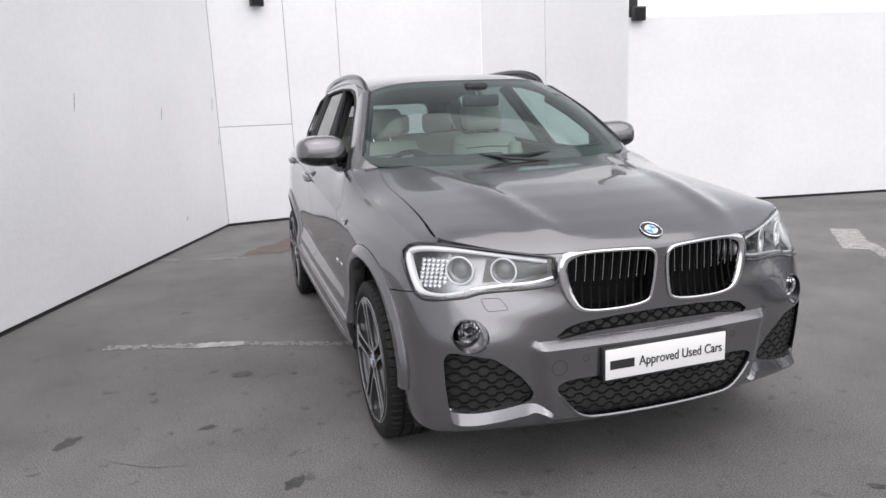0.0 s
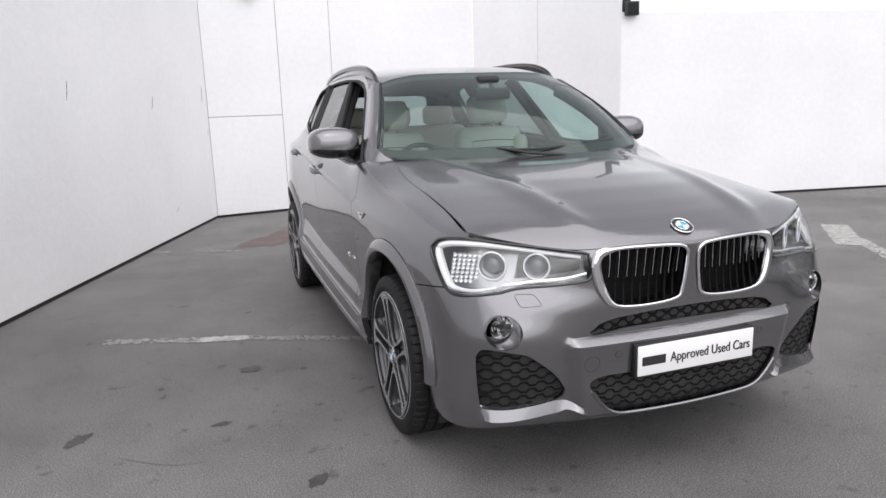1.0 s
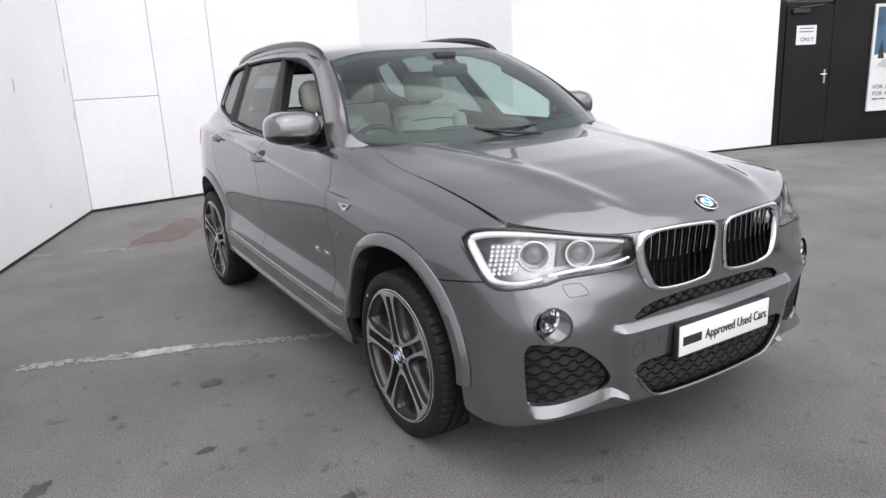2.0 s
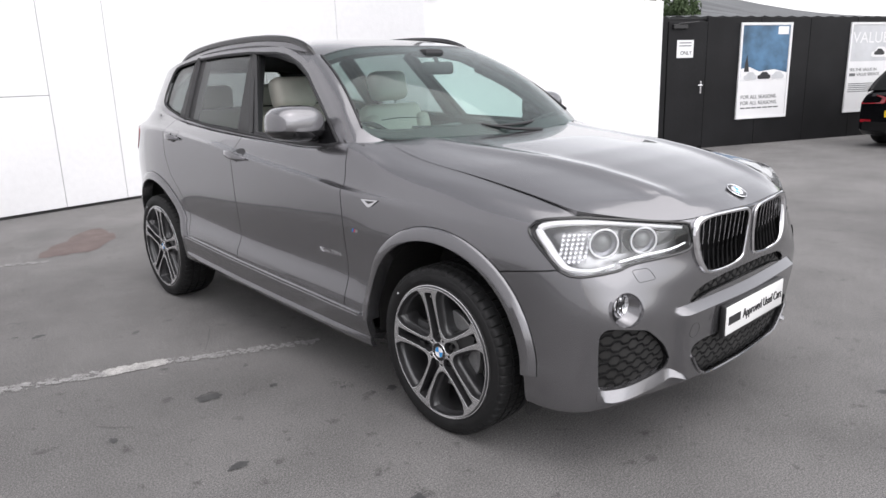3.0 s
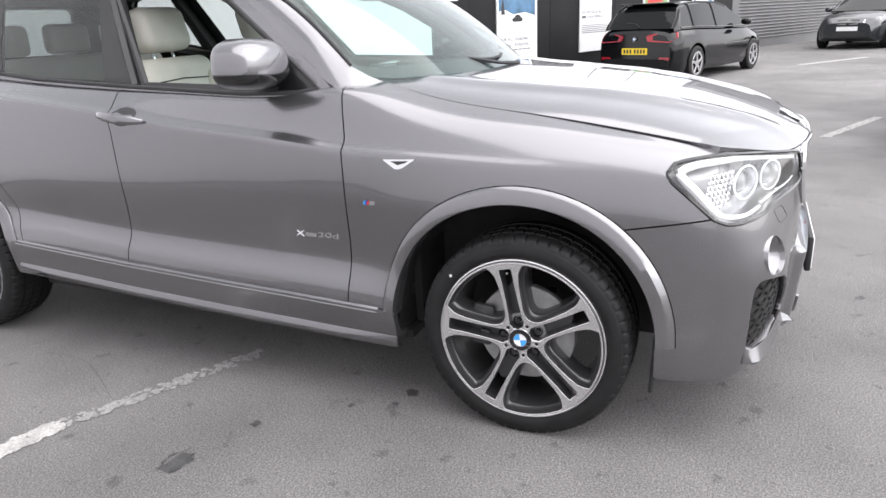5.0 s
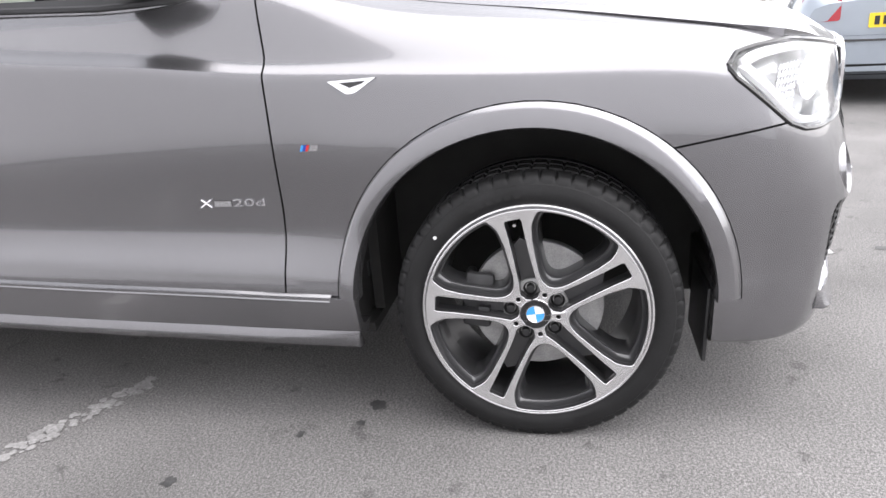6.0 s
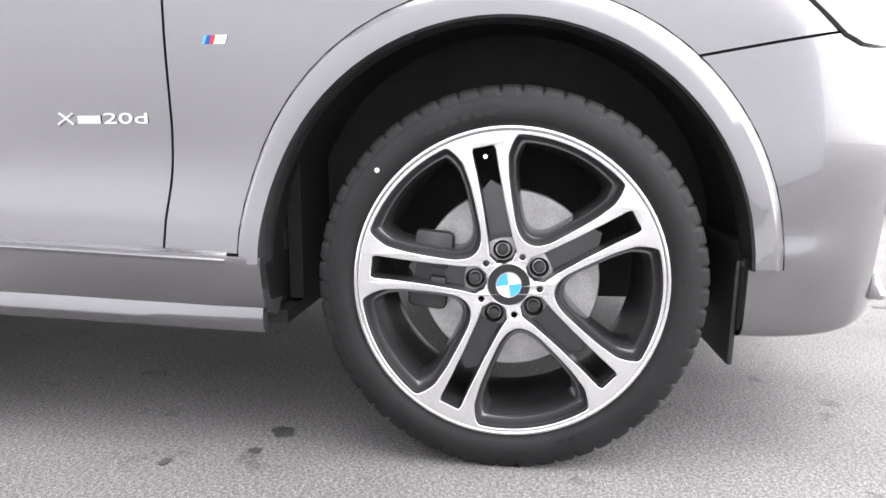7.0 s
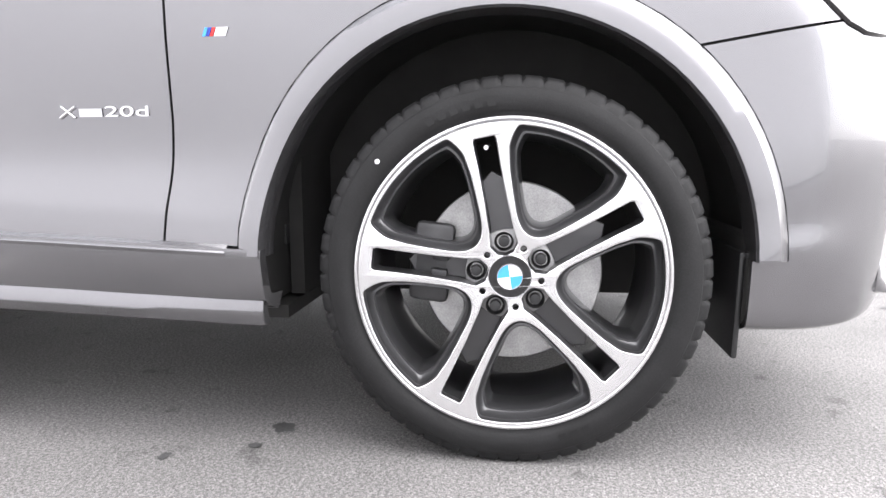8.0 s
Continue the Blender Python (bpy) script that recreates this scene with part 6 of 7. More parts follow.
# ---- the car: outer trim ----
def door_handle(y0, y1, z0, z1, sgn):
    """A grip over a flat dark oval that paints in the scoop's shade."""
    n = 12
    path = []
    for t in np.linspace(0, 1, n):
        y, z = y0 + (y1 - y0) * t, z0 + (z1 - z0) * t
        path.append(mir(side_at(y, z, 0.006 + 0.026 * math.sin(math.pi * t) ** 0.6), sgn))
    r = [0.006 + 0.009 * math.sin(math.pi * t) ** 0.5 for t in np.linspace(0, 1, n)]
    h = part("door_handle", joined("door_handle", [tube(path, r, seg=10, flat=1.35, up=(0, 0, 1))], PAINT), None, car)
    # no hollow is cut: the black oval on the skin stands for its shade
    c = side_at((y0 + y1) / 2, (z0 + z1) / 2, 0.0012)
    v = [mir(c, sgn)] + [mir(side_at((y0 + y1) / 2 + 0.062 * math.cos(t), (z0 + z1) / 2 + 0.034 * math.sin(t), 0.0012), sgn) for t in np.linspace(0, 2 * math.pi, 28, endpoint=False)]
    part("scoop_shade", mesh_of("scoop_shade", v, [(0, i, i % 28 + 1) for i in range(1, 29)], TRIM_BLACK, True, 60), None, h, "flat dark oval for the shaded scoop behind the grip")


for sgn in (1, -1):
    door_handle(1.47, 1.705, 1.043, 1.068, sgn)
    door_handle(2.345, 2.53, 1.112, 1.128, sgn)


def rail(sgn):
    xs = 0.585
    line = smooth_line([(-xs * sgn, 1.245, 1.558), (-xs * sgn, 1.29, 1.60), (-xs * sgn, 1.38, 1.645), (-xs * sgn, 1.55, 1.682), (-xs * sgn, 1.85, 1.700), (-xs * 0.995 * sgn, 2.25, 1.697), (-xs * 0.985 * sgn, 2.6, 1.675), (-xs * 0.965 * sgn, 2.85, 1.642), (-xs * 0.95 * sgn, 3.0, 1.60)], 6)
    line = [Vector(p) - Vector((0, 0, 0.016)) for p in line]
    n = len(line)
    r = [0.007 + 0.008 * min(1, 6 * t, 6 * (1 - t)) for t in np.linspace(0, 1, n)]
    ob = part("roof_rail", joined("roof_rail", [tube(line, r, seg=10, flat=1.2)], GLOSS_BLACK), None, car, "black roof rail")
    low = [(x, y, roof_edge(min(y, 3.3)) + 0.004) for x, y, z in line[6:-4]]
    pts, f = [], []
    for (x, y, z), (a, b, c) in zip(low, line[6:-4]):
        pts += [(x - 0.012 * sgn, y, z - 0.01), (a, b, c - 0.008)]
    part("rail_foot", mesh_of("rail_foot", pts, grid_faces(len(low), 2), PAINT, True), None, ob)


rail(1)
rail(-1)


def window_trim(sgn):
    """A black seal round the side windows, and the sill strip under them."""
    def at(y, z, out):
        return Vector((-(side_x(y, z) + out) * sgn, y, z))
    path = [at(y, z, 0.0005) for y, z in lump(DLO, 0.004)]
    part("window_seal", joined("window_seal", [tube(path, 0.0085, True, 6, 0.7, up=(1, 0, 0))], TRIM_BLACK), None, car)


window_trim(1)
window_trim(-1)
for sgn in (1, -1):
    # inner face of the open driver's window and of the pillars
    fr = [Vector((-(side_x(y, z) - 0.02) * sgn, y, z)) for y, z in ((0.80, 1.138), (0.775, 1.172), (1.007, 1.335), (1.207, 1.465), (1.387, 1.543), (1.609, 1.585), (1.86, 1.597), (1.55, 1.16))]
    part("door_seal", joined("door_seal", [tube(fr, 0.017, True, 6, 1.2)], TRIM_BLACK), None, car)
    tri3 = [Vector((-(side_x(y, z) + 0.001) * sgn, y, z)) for y, z in ((0.745, 1.146), (0.765, 1.175), (0.90, 1.265), (0.905, 1.139))]
    part("mirror_triangle", mesh_of("mirror_triangle", tri3 + [p + Vector((0.02 * sgn, 0, 0)) for p in tri3], [(0, 1, 2, 3), (7, 6, 5, 4), (0, 4, 5, 1), (1, 5, 6, 2), (2, 6, 7, 3), (3, 7, 4, 0)], GLOSS_BLACK, False), None, car)


def ellipsoid(c, r, m=None, nu=28, nv=16, squash=None):
    v, f = [], []
    for i in range(nu):
        for j in range(nv + 1):
            a, b = 2 * math.pi * i / nu, math.pi * j / nv
            p = Vector((math.sin(b) * math.cos(a), math.sin(b) * math.sin(a), math.cos(b)))
            p = Vector([math.copysign(abs(k) ** (squash or 1.0), k) for k in p])
            q = Vector((p.x * r[0], p.y * r[1], p.z * r[2]))
            v.append(Vector(c) + (m @ q if m else q))
    for i in range(nu):
        for j in range(nv):
            k = (i + 1) % nu
            f.append((i * (nv + 1) + j, i * (nv + 1) + j + 1, k * (nv + 1) + j + 1, k * (nv + 1) + j))
    return v, f


def wing_mirror(sgn):
    """A painted shell over a black foot and base, with its glass facing back."""
    c = Vector(MIRROR_AT) + Vector((0.04 if sgn < 0 else 0, 0, 0))
    v, f = ellipsoid(c, (0.138, 0.122, 0.098), None, 40, 24, 0.66)
    out = []
    for p in v:
        d = p - c
        if d.y > 0.03:
            d.y = 0.03 + 0.18 * (d.y - 0.03)
        if d.z < 0:
            d.z *= 0.72
        d.z -= 0.16 * (d.x + 0.02) * (0.35 if d.x < 0 else 0.1)
        d.z *= 1 - 0.9 * max(0, -d.x - 0.03)
        out.append(mir(c + d, sgn))
    slots = []
    for q in f:
        z = sum((out[i].z for i in q)) / 4 - c.z
        slots.append(1 if z < -0.014 else 0)
    sh = part("wing_mirror", mesh_of("wing_mirror", out, f, [PAINT, GLOSS_BLACK], True, 50, slots), None, car, "grey door mirror with a black base")
    arm = [mir(c + Vector(p), sgn) for p in ((0.03, 0.01, -0.052), (0.10, -0.01, -0.06), (0.16, -0.03, -0.058))]
    part("mirror_foot", joined("mirror_foot", [tube(arm, [0.03, 0.027, 0.034], seg=10, flat=0.75)], GLOSS_BLACK), None, sh)
    g = [mir(c + Vector((0.085 * math.cos(t), 0.052, 0.05 * math.sin(t) + 0.004)), sgn) for t in np.linspace(0, 2 * math.pi, 24, endpoint=False)]
    part("mirror_glass", mesh_of("mirror_glass", g, [tuple(range(24))], CHROME, False), None, sh, "mirror glass")
    line = [mir(c + Vector((x, y, -0.030)), sgn) for x, y in ((-0.10, -0.04), (-0.06, -0.07), (0.0, -0.08), (0.06, -0.074))]
    part("mirror_lamp", joined("mirror_lamp", [tube(line, 0.005, seg=6)], GLOSS_BLACK), None, sh)


MIRROR_AT = (-0.935, 0.955, 1.232)
wing_mirror(1)
wing_mirror(-1)


def side_badges(sgn):
    """Chrome wing wedge, striped mark and chrome model lettering."""
    pts = rounded([(0.455, 0.938), (0.335, 0.942), (0.352, 0.932), (0.388, 0.909), (0.41, 0.906)], 0.006, 3)
    v = [mir(side_at(y, z, 0.007), sgn) for y, z in pts] + [mir(side_at(y, z, -0.004), sgn) for y, z in pts]
    n = len(pts)
    g = part("wing_wedge", mesh_of("wing_wedge", v, [tuple(range(n)), tuple(range(2 * n - 1, n - 1, -1))] + [(i, (i + 1) % n, n + (i + 1) % n, n + i) for i in range(n)], CHROME, True, 30), None, car, "chrome wedge on the front wing")
    inn = [(0.425, 0.933), (0.362, 0.935), (0.372, 0.929), (0.40, 0.921)]
    part("wedge_slot", mesh_of("wedge_slot", [mir(side_at(y, z, 0.0078), sgn) for y, z in inn], [(0, 1, 2, 3)], GLOSS_BLACK, False), None, g)
    for k, (a, b, col) in enumerate(((0.546, 0.540, ROUND_BLUE), (0.539, 0.533, BLUE_MARK), (0.532, 0.526, RED_MARK), (0.524, 0.502, CHROME))):
        q = [(a, 0.777), (b, 0.777), (b - 0.006, 0.792), (a - 0.006, 0.792)]
        part("stripe_mark", mesh_of("stripe_mark", [mir(side_at(y, z, 0.002), sgn) for y, z in q], [(0, 1, 2, 3)], col, False), None, car)
    # x as a cross, the drive word as a bar, then readable figures
    b0, z0, h = 0.842, 0.637, 0.021
    strokes = [tube([side_at(b0, z0, 0.002), side_at(b0 - 0.032, z0 + h, 0.002)], 0.0026, seg=6), tube([side_at(b0 - 0.03, z0, 0.002), side_at(b0 - 0.004, z0 + h, 0.002)], 0.0026, seg=6)]
    part("model_mark", joined("model_mark", [([mir(Vector(p), sgn) for p in v], f) for v, f in strokes], CHROME), None, car)
    bar = [side_at(y, z, 0.0025) for y, z in ((0.803, 0.639), (0.757, 0.639), (0.757, 0.654), (0.803, 0.654))]
    part("model_bar", mesh_of("model_bar", [mir(p, sgn) for p in bar], [(0, 1, 2, 3)], SATIN, False), None, car)
    me = finish(letters("20d", 0.0275, 0.003), CHROME, False)
    xs = [v.co.x for v in me.vertices]
    me.transform(Matrix.Diagonal((0.086 / (max(xs) - min(xs)), 1, 1, 1)))
    me.transform(Matrix.Rotation(-math.pi / 2, 4, "Z") if sgn == 1 else Matrix.Rotation(math.pi / 2, 4, "Z"))
    p = side_at(0.707, 0.6475, 0.002)
    me.transform(Matrix.Translation(mir(p, sgn)))
    part("model_lettering", me, None, car, "chrome model lettering")


side_badges(1)
side_badges(-1)


def wiper(x0, x1):
    """An arm and blade resting along the foot of the windscreen."""
    def on(x, s, up):
        i = int(round((x / 0.75 + 1) / 2 * (SCREEN.shape[0] - 1)))
        p = SCREEN[min(max(i, 0), SCREEN.shape[0] - 1), s]
        return Vector((x, p[1] - up * 0.45, p[2] + up))
    n = 9
    blade = [on(x0 + (x1 - x0) * t, 1, 0.01) for t in np.linspace(0, 1, n)]
    w = part("wiper", joined("wiper", [tube(blade, 0.007, seg=6)], TRIM_BLACK), None, car, "black windscreen wiper")
    a = on(x1, 0, 0.0) + Vector((0.02, -0.05, -0.0))
    part("wiper_arm", joined("wiper_arm", [tube([a, on(x0 + (x1 - x0) * 0.75, 0, 0.018), on(x0 + (x1 - x0) * 0.5, 1, 0.018)], [0.011, 0.008, 0.005], seg=6)], TRIM_BLACK), None, w)


wiper(-0.52, 0.12)
wiper(0.02, 0.62)
cowl = np.array([[(x, 0.325 + 0.19 * (x / 0.74) ** 2 + 0.06 * t, 1.146 - 0.012 * t) for t in (0, 0.5, 1, 1.6)] for x in np.linspace(-0.74, 0.74, 25)])
part("cowl", mesh_of("cowl", cowl.reshape(-1, 3), grid_faces(25, 4), TRIM_BLACK), None, car)


def rear_lamp(sgn):
    pts = rounded([(3.14, 1.13), (3.27, 1.16), (3.40, 1.15), (3.40, 1.0), (3.28, 0.99), (3.18, 1.05)], 0.03)
    me = cut(body_shell(-0.004, 0.012), [prism(pts, 0, -1.2, -0.4)], "INTERSECT")
    part("rear_lamp", me if sgn == 1 else mirrored(me), RED_LENS, car, "red rear lamp")


rear_lamp(1)
rear_lamp(-1)


# ---- the car: cabin ----
def seat(x, y, zc, label):
    """A cream leather seat: cushion, side bolsters, leaning back, headrest on two posts."""
    ob = part("seat", joined("seat", [rbox(x - 0.25, x + 0.25, y - 0.28, y + 0.25, zc - 0.16, zc, 0.05, 4)], LEATHER), None, car, label)
    lean = Matrix.Translation((x, y + 0.26, zc - 0.06)) @ Matrix.Rotation(radians(-14), 4, "X")
    part("backrest", joined("backrest", [moved(rbox(-0.25, 0.25, -0.07, 0.07, 0, 0.62, 0.06, 4), lean)], LEATHER), None, ob)
    for s in (-1, 1):
        part("bolster", joined("bolster", [moved(rbox(s * 0.215 - 0.055, s * 0.215 + 0.055, -0.115, 0.03, 0.06, 0.54, 0.045, 3), lean)], LEATHER), None, ob)
        part("headrest_post", joined("headrest_post", [moved(tube([(s * 0.06, 0.0, 0.58), (s * 0.06, 0.0, 0.70)], 0.007), lean)], CHROME), None, ob)
    part("seam", joined("seam", [moved(tube([(-0.2, -0.072, 0.5), (0, -0.074, 0.51), (0.2, -0.072, 0.5)], 0.003), lean)], TRIM_BLACK), None, ob)
    part("headrest", joined("headrest", [moved(rbox(-0.145, 0.145, -0.085, 0.04, 0.645, 0.84, 0.05, 5), lean)], LEATHER), None, ob)
    return ob


seat(-0.365, 1.46, 0.70, "cream leather driver seat")
seat(0.385, 1.46, 0.72, "cream leather passenger seat")
part("rear_bench", joined("rear_bench", [rbox(-0.62, 0.62, 2.22, 2.72, 0.6, 0.75, 0.05, 3)], LEATHER), None, car, "cream leather rear bench")
part("rear_backrest", joined("rear_backrest", [moved(rbox(-0.62, 0.62, -0.07, 0.07, 0, 0.6, 0.06, 3), Matrix.Translation((0, 2.72, 0.68)) @ Matrix.Rotation(radians(-18), 4, "X"))], LEATHER), None, car)
for x in (-0.38, 0, 0.38):
    part("rear_headrest", joined("rear_headrest", [rbox(x - 0.13, x + 0.13, 2.87, 2.97, 1.26, 1.42, 0.04, 3)], LEATHER), None, car)
dash = np.array([[(x, y, z - 0.05 * (x / 0.7) ** 2) for y, z in ((0.46, 1.07), (0.66, 1.09), (0.85, 1.11), (0.95, 1.10), (1.0, 1.05), (1.02, 0.95), (0.98, 0.8), (0.9, 0.6))] for x in np.linspace(-0.72, 0.72, 25)])
part("dashboard", mesh_of("dashboard", dash.reshape(-1, 3), grid_faces(25, 8), TRIM_BLACK), None, car)
part("instrument_hood", joined("instrument_hood", [rbox(-0.56, -0.2, 0.82, 1.02, 1.06, 1.165, 0.04, 4)], TRIM_BLACK), None, car)
part("centre_screen", joined("centre_screen", [rbox(-0.12, 0.14, 0.9, 0.94, 1.08, 1.18, 0.012, 2)], GLOSS_BLACK), None, car)
sw = Matrix.Translation((-0.37, 1.08, 1.03)) @ Matrix.Rotation(radians(66), 4, "X")
st = part("steering_wheel", joined("steering_wheel", [moved(tube([(0.185 * math.cos(t), 0.185 * math.sin(t), 0) for t in np.linspace(0, 2 * math.pi, 48, endpoint=False)], 0.016, True, 8), sw)], TRIM_BLACK), None, car)
part("wheel_spokes", joined("wheel_spokes", [moved(rbox(-0.17, 0.17, -0.03, 0.03, -0.025, 0.0, 0.01), sw), moved(rbox(-0.075, 0.075, -0.17, 0.055, -0.04, 0.008, 0.03, 3), sw)], TRIM_BLACK), None, st)
part("console", joined("console", [rbox(-0.13, 0.13, 0.95, 2.1, 0.4, 0.78, 0.04, 3)], TRIM_BLACK), None, car)
part("cabin_floor", joined("cabin_floor", [box(-0.74, 0.74, 0.47, 3.2, 0.38, 0.42)], TRIM_BLACK, False), None, car)
part("headliner", mesh_of("headliner", (ROOF[2:, :, :] - np.array((0, 0, 0.045))).reshape(-1, 3), grid_faces(ROOF.shape[0] - 2, 37), HEADLINER), None, car)
for sgn in (1, -1):
    for ya, yb, za, zb, w in ((1.60, 1.88, 1.15, 1.59, 0.06), (2.5, 2.63, 1.2, 1.58, 0.07)):
        p = [Vector((-(side_x(ya + (yb - ya) * t, za + (zb - za) * t) - 0.045) * sgn, ya + (yb - ya) * t, za + (zb - za) * t)) for t in np.linspace(0, 1, 7)]
        part("pillar_trim", joined("pillar_trim", [tube(p, w * 0.75, seg=8, flat=0.5, up=(0, 1, 0))], TRIM_BLACK), None, car)
    p = [Vector((SCREEN[0 if sgn == 1 else -1, i, 0] * 0.985, SCREEN[0, i, 1] + 0.07, SCREEN[0, i, 2] - 0.055)) for i in range(0, 24, 3)]
    part("pillar_trim", joined("pillar_trim", [tube(p, 0.03, seg=8)], TRIM_BLACK), None, car)
    belt = [Vector((-(side_x(y, 1.13) - 0.07) * sgn, y, z)) for y, z in ((0.75, 1.09), (1.2, 1.105), (1.7, 1.13), (2.2, 1.15))]
    part("door_top_trim", joined("door_top_trim", [tube(belt, 0.045, seg=8)], TRIM_BLACK), None, car)
rm = part("rear_view_mirror", joined("rear_view_mirror", [rbox(-0.085, 0.145, 0.96, 0.995, 1.45, 1.52, 0.02, 3)], TRIM_BLACK), None, car)
part("mirror_stalk", joined("mirror_stalk", [tube([(0.03, 0.965, 1.5), (0.02, 1.0, 1.56)], 0.012), rbox(-0.06, 0.08, 0.97, 1.1, 1.545, 1.59, 0.02, 2)], TRIM_BLACK), None, rm)
part("screen_band", mesh_of("screen_band", (SCREEN[:, 21:24, :] - np.array((0, 0, 0.009))).reshape(-1, 3), grid_faces(SCREEN.shape[0], 3), TRIM_BLACK), None, car)
part("screen_foot_band", mesh_of("screen_foot_band", (SCREEN[:, 0:3, :] - np.array((0, 0, 0.009))).reshape(-1, 3), grid_faces(SCREEN.shape[0], 3), TRIM_BLACK), None, car)
for e in (0, SCREEN.shape[0] - 1):
    line = SCREEN[e] + np.array((0, -0.002, 0.003))
    part("screen_seal", joined("screen_seal", [tube(line, 0.006, seg=6)], TRIM_BLACK), None, car)


# ---- parked cars further off ----
def lerp_rows(xs, rows, x):
    return [float(np.interp(x, xs, r)) for r in rows]


def parked_car(name, label, at, turn, length, width, height, base, paint, profile, cabin, wheels, wheel_r):
    """A plain parked car, nose to +x. profile: (x, bonnet or belt height, half-width share); cabin: (x, roof height, half-width share at the top)."""
    ob = thing(name, label, "car", at, turn, "parked cars")
    w = width / 2
    xs = [p[0] for p in profile]
    X = np.unique(np.r_[np.linspace(0, 0.3, 7), np.linspace(0.3, length - 0.35, 30), np.linspace(length - 0.35, length, 8)])
    P = []
    for x in X:
        top, k = lerp_rows(xs, ([p[1] for p in profile], [p[2] for p in profile]), x)
        k *= w
        end = max(0, 1 - x / 0.22, 1 - (length - x) / 0.25)
        low = base + 0.10 * end
        sec = [(0, top + 0.012), (k * 0.45, top + 0.006), (k * 0.74, top - 0.012), (k * 0.88, top - 0.045), (k * 0.945, top - 0.12), (k * 0.985, top - 0.2), (k, base + 0.5 * (top - base) * 0.95), (k * 0.985, base + 0.22), (k * 0.99, base + 0.12), (k * 0.95, low), (k * 0.6, low - 0.01), (0, low - 0.01)]
        full_sec = [(-a, b) for a, b in sec[::-1]] + sec[1:-1]
        P.append([(x, a, b) for a, b in full_sec])
    P = np.array(P)
    n, m, _ = P.shape
    v = P.reshape(-1, 3).tolist()
    f = [(i * m + j, i * m + (j + 1) % m, (i + 1) * m + (j + 1) % m, (i + 1) * m + j) for i in range(n - 1) for j in range(m)] + [tuple(range(m)), tuple((n - 1) * m + j for j in range(m))]
    me = bpy.data.meshes.new("body")
    me.from_pydata(v, [], f)
    tidy(me)
    tools = []
    for wx in wheels:
        for s in (-1, 1):
            c = joined("hole", [disc((wx, s * (w + 0.1) if s < 0 else w - 0.25, wheel_r), wheel_r + 0.055, 1, 0.35, 32)], paint)
            tools.append(tidy(c))
    body_me = finish(cut(me, tools), paint, True, 30)
    bd = part("body", body_me, None, ob)
    tree_b = BVHTree.FromPolygons([tuple(p.co) for p in body_me.vertices], [tuple(p.vertices) for p in body_me.polygons])
    part("underside", joined("underside", [box(0.4, length - 0.4, -w + 0.28, w - 0.28, base - 0.02, base + 0.3)], DARK_SHELL, False), None, ob)
    cx = [p[0] for p in cabin]
    CX = np.unique(np.r_[np.linspace(cx[0], cx[-1], 40), cx])
    C = []
    for x in CX:
        belt, k = lerp_rows(xs, ([p[1] for p in profile], [p[2] for p in profile]), x)
        roof, kt = lerp_rows(cx, ([p[1] for p in cabin], [p[2] for p in cabin]), x)
        t = min(1, max(0, (roof - belt) / (height - belt)))
        wb, wt = k * w * 0.90, w * (kt * t + (1 - t) * k * 0.9)
        sec = [(wb, belt - 0.03), (wb * 0.99, belt), (wb + (wt - wb) * 0.55, belt + (roof - belt) * 0.6), (wt + (wb - wt) * 0.12, belt + (roof - belt) * 0.9), (wt * 0.93, roof - 0.012 * t), (wt * 0.5, roof + 0.01 * t), (0, roof + 0.014 * t)]
        C.append([(x, a, b) for a, b in sec] + [(x, -a, b) for a, b in sec[-2::-1]])
    C = np.array(C)
    n, m, _ = C.shape
    rf = [i for i, x in enumerate(CX) if lerp_rows(cx, ([p[1] for p in cabin],), x)[0] > height - 0.075]
    slots = []
    for i in range(n - 1):
        for j in range(m - 1):
            is_roof = rf[0] <= i < rf[-1] and 3 <= j <= m - 5
            corner = CX[i] < cabin[0][3][0] - 0.1 and (j <= 2 or j >= m - 4)
            slots.append(0 if is_roof or corner else 1)
    part("cabin_glass", mesh_of("cabin_glass", C.reshape(-1, 3), grid_faces(n, m), [paint, FAR_GLASS], True, 30, slots), None, ob, "dark windows")
    for s in (0, m - 1):
        q = 1 if s == 0 else m - 2
        for xp in cabin[0][3]:
            i = int(np.argmin(np.abs(CX - xp)))
            cols = range(1, 5) if s == 0 else range(m - 2, m - 6, -1)
            part("pillar", joined("pillar", [tube([C[i, j] * (1, 1.004, 1) for j in cols], 0.018, seg=6)], paint), None, ob)
        rail_ = [C[i, 4 if s == 0 else m - 5] for i in range(0, n, 2)]
        part("roof_edge", joined("roof_edge", [tube(rail_, 0.016, seg=6)], paint), None, ob)
        part("belt_line", joined("belt_line", [tube([C[i, q] * (1, 1.003, 1) for i in range(2, n - 2, 2)], 0.012, seg=6)], GLOSS_BLACK), None, ob)
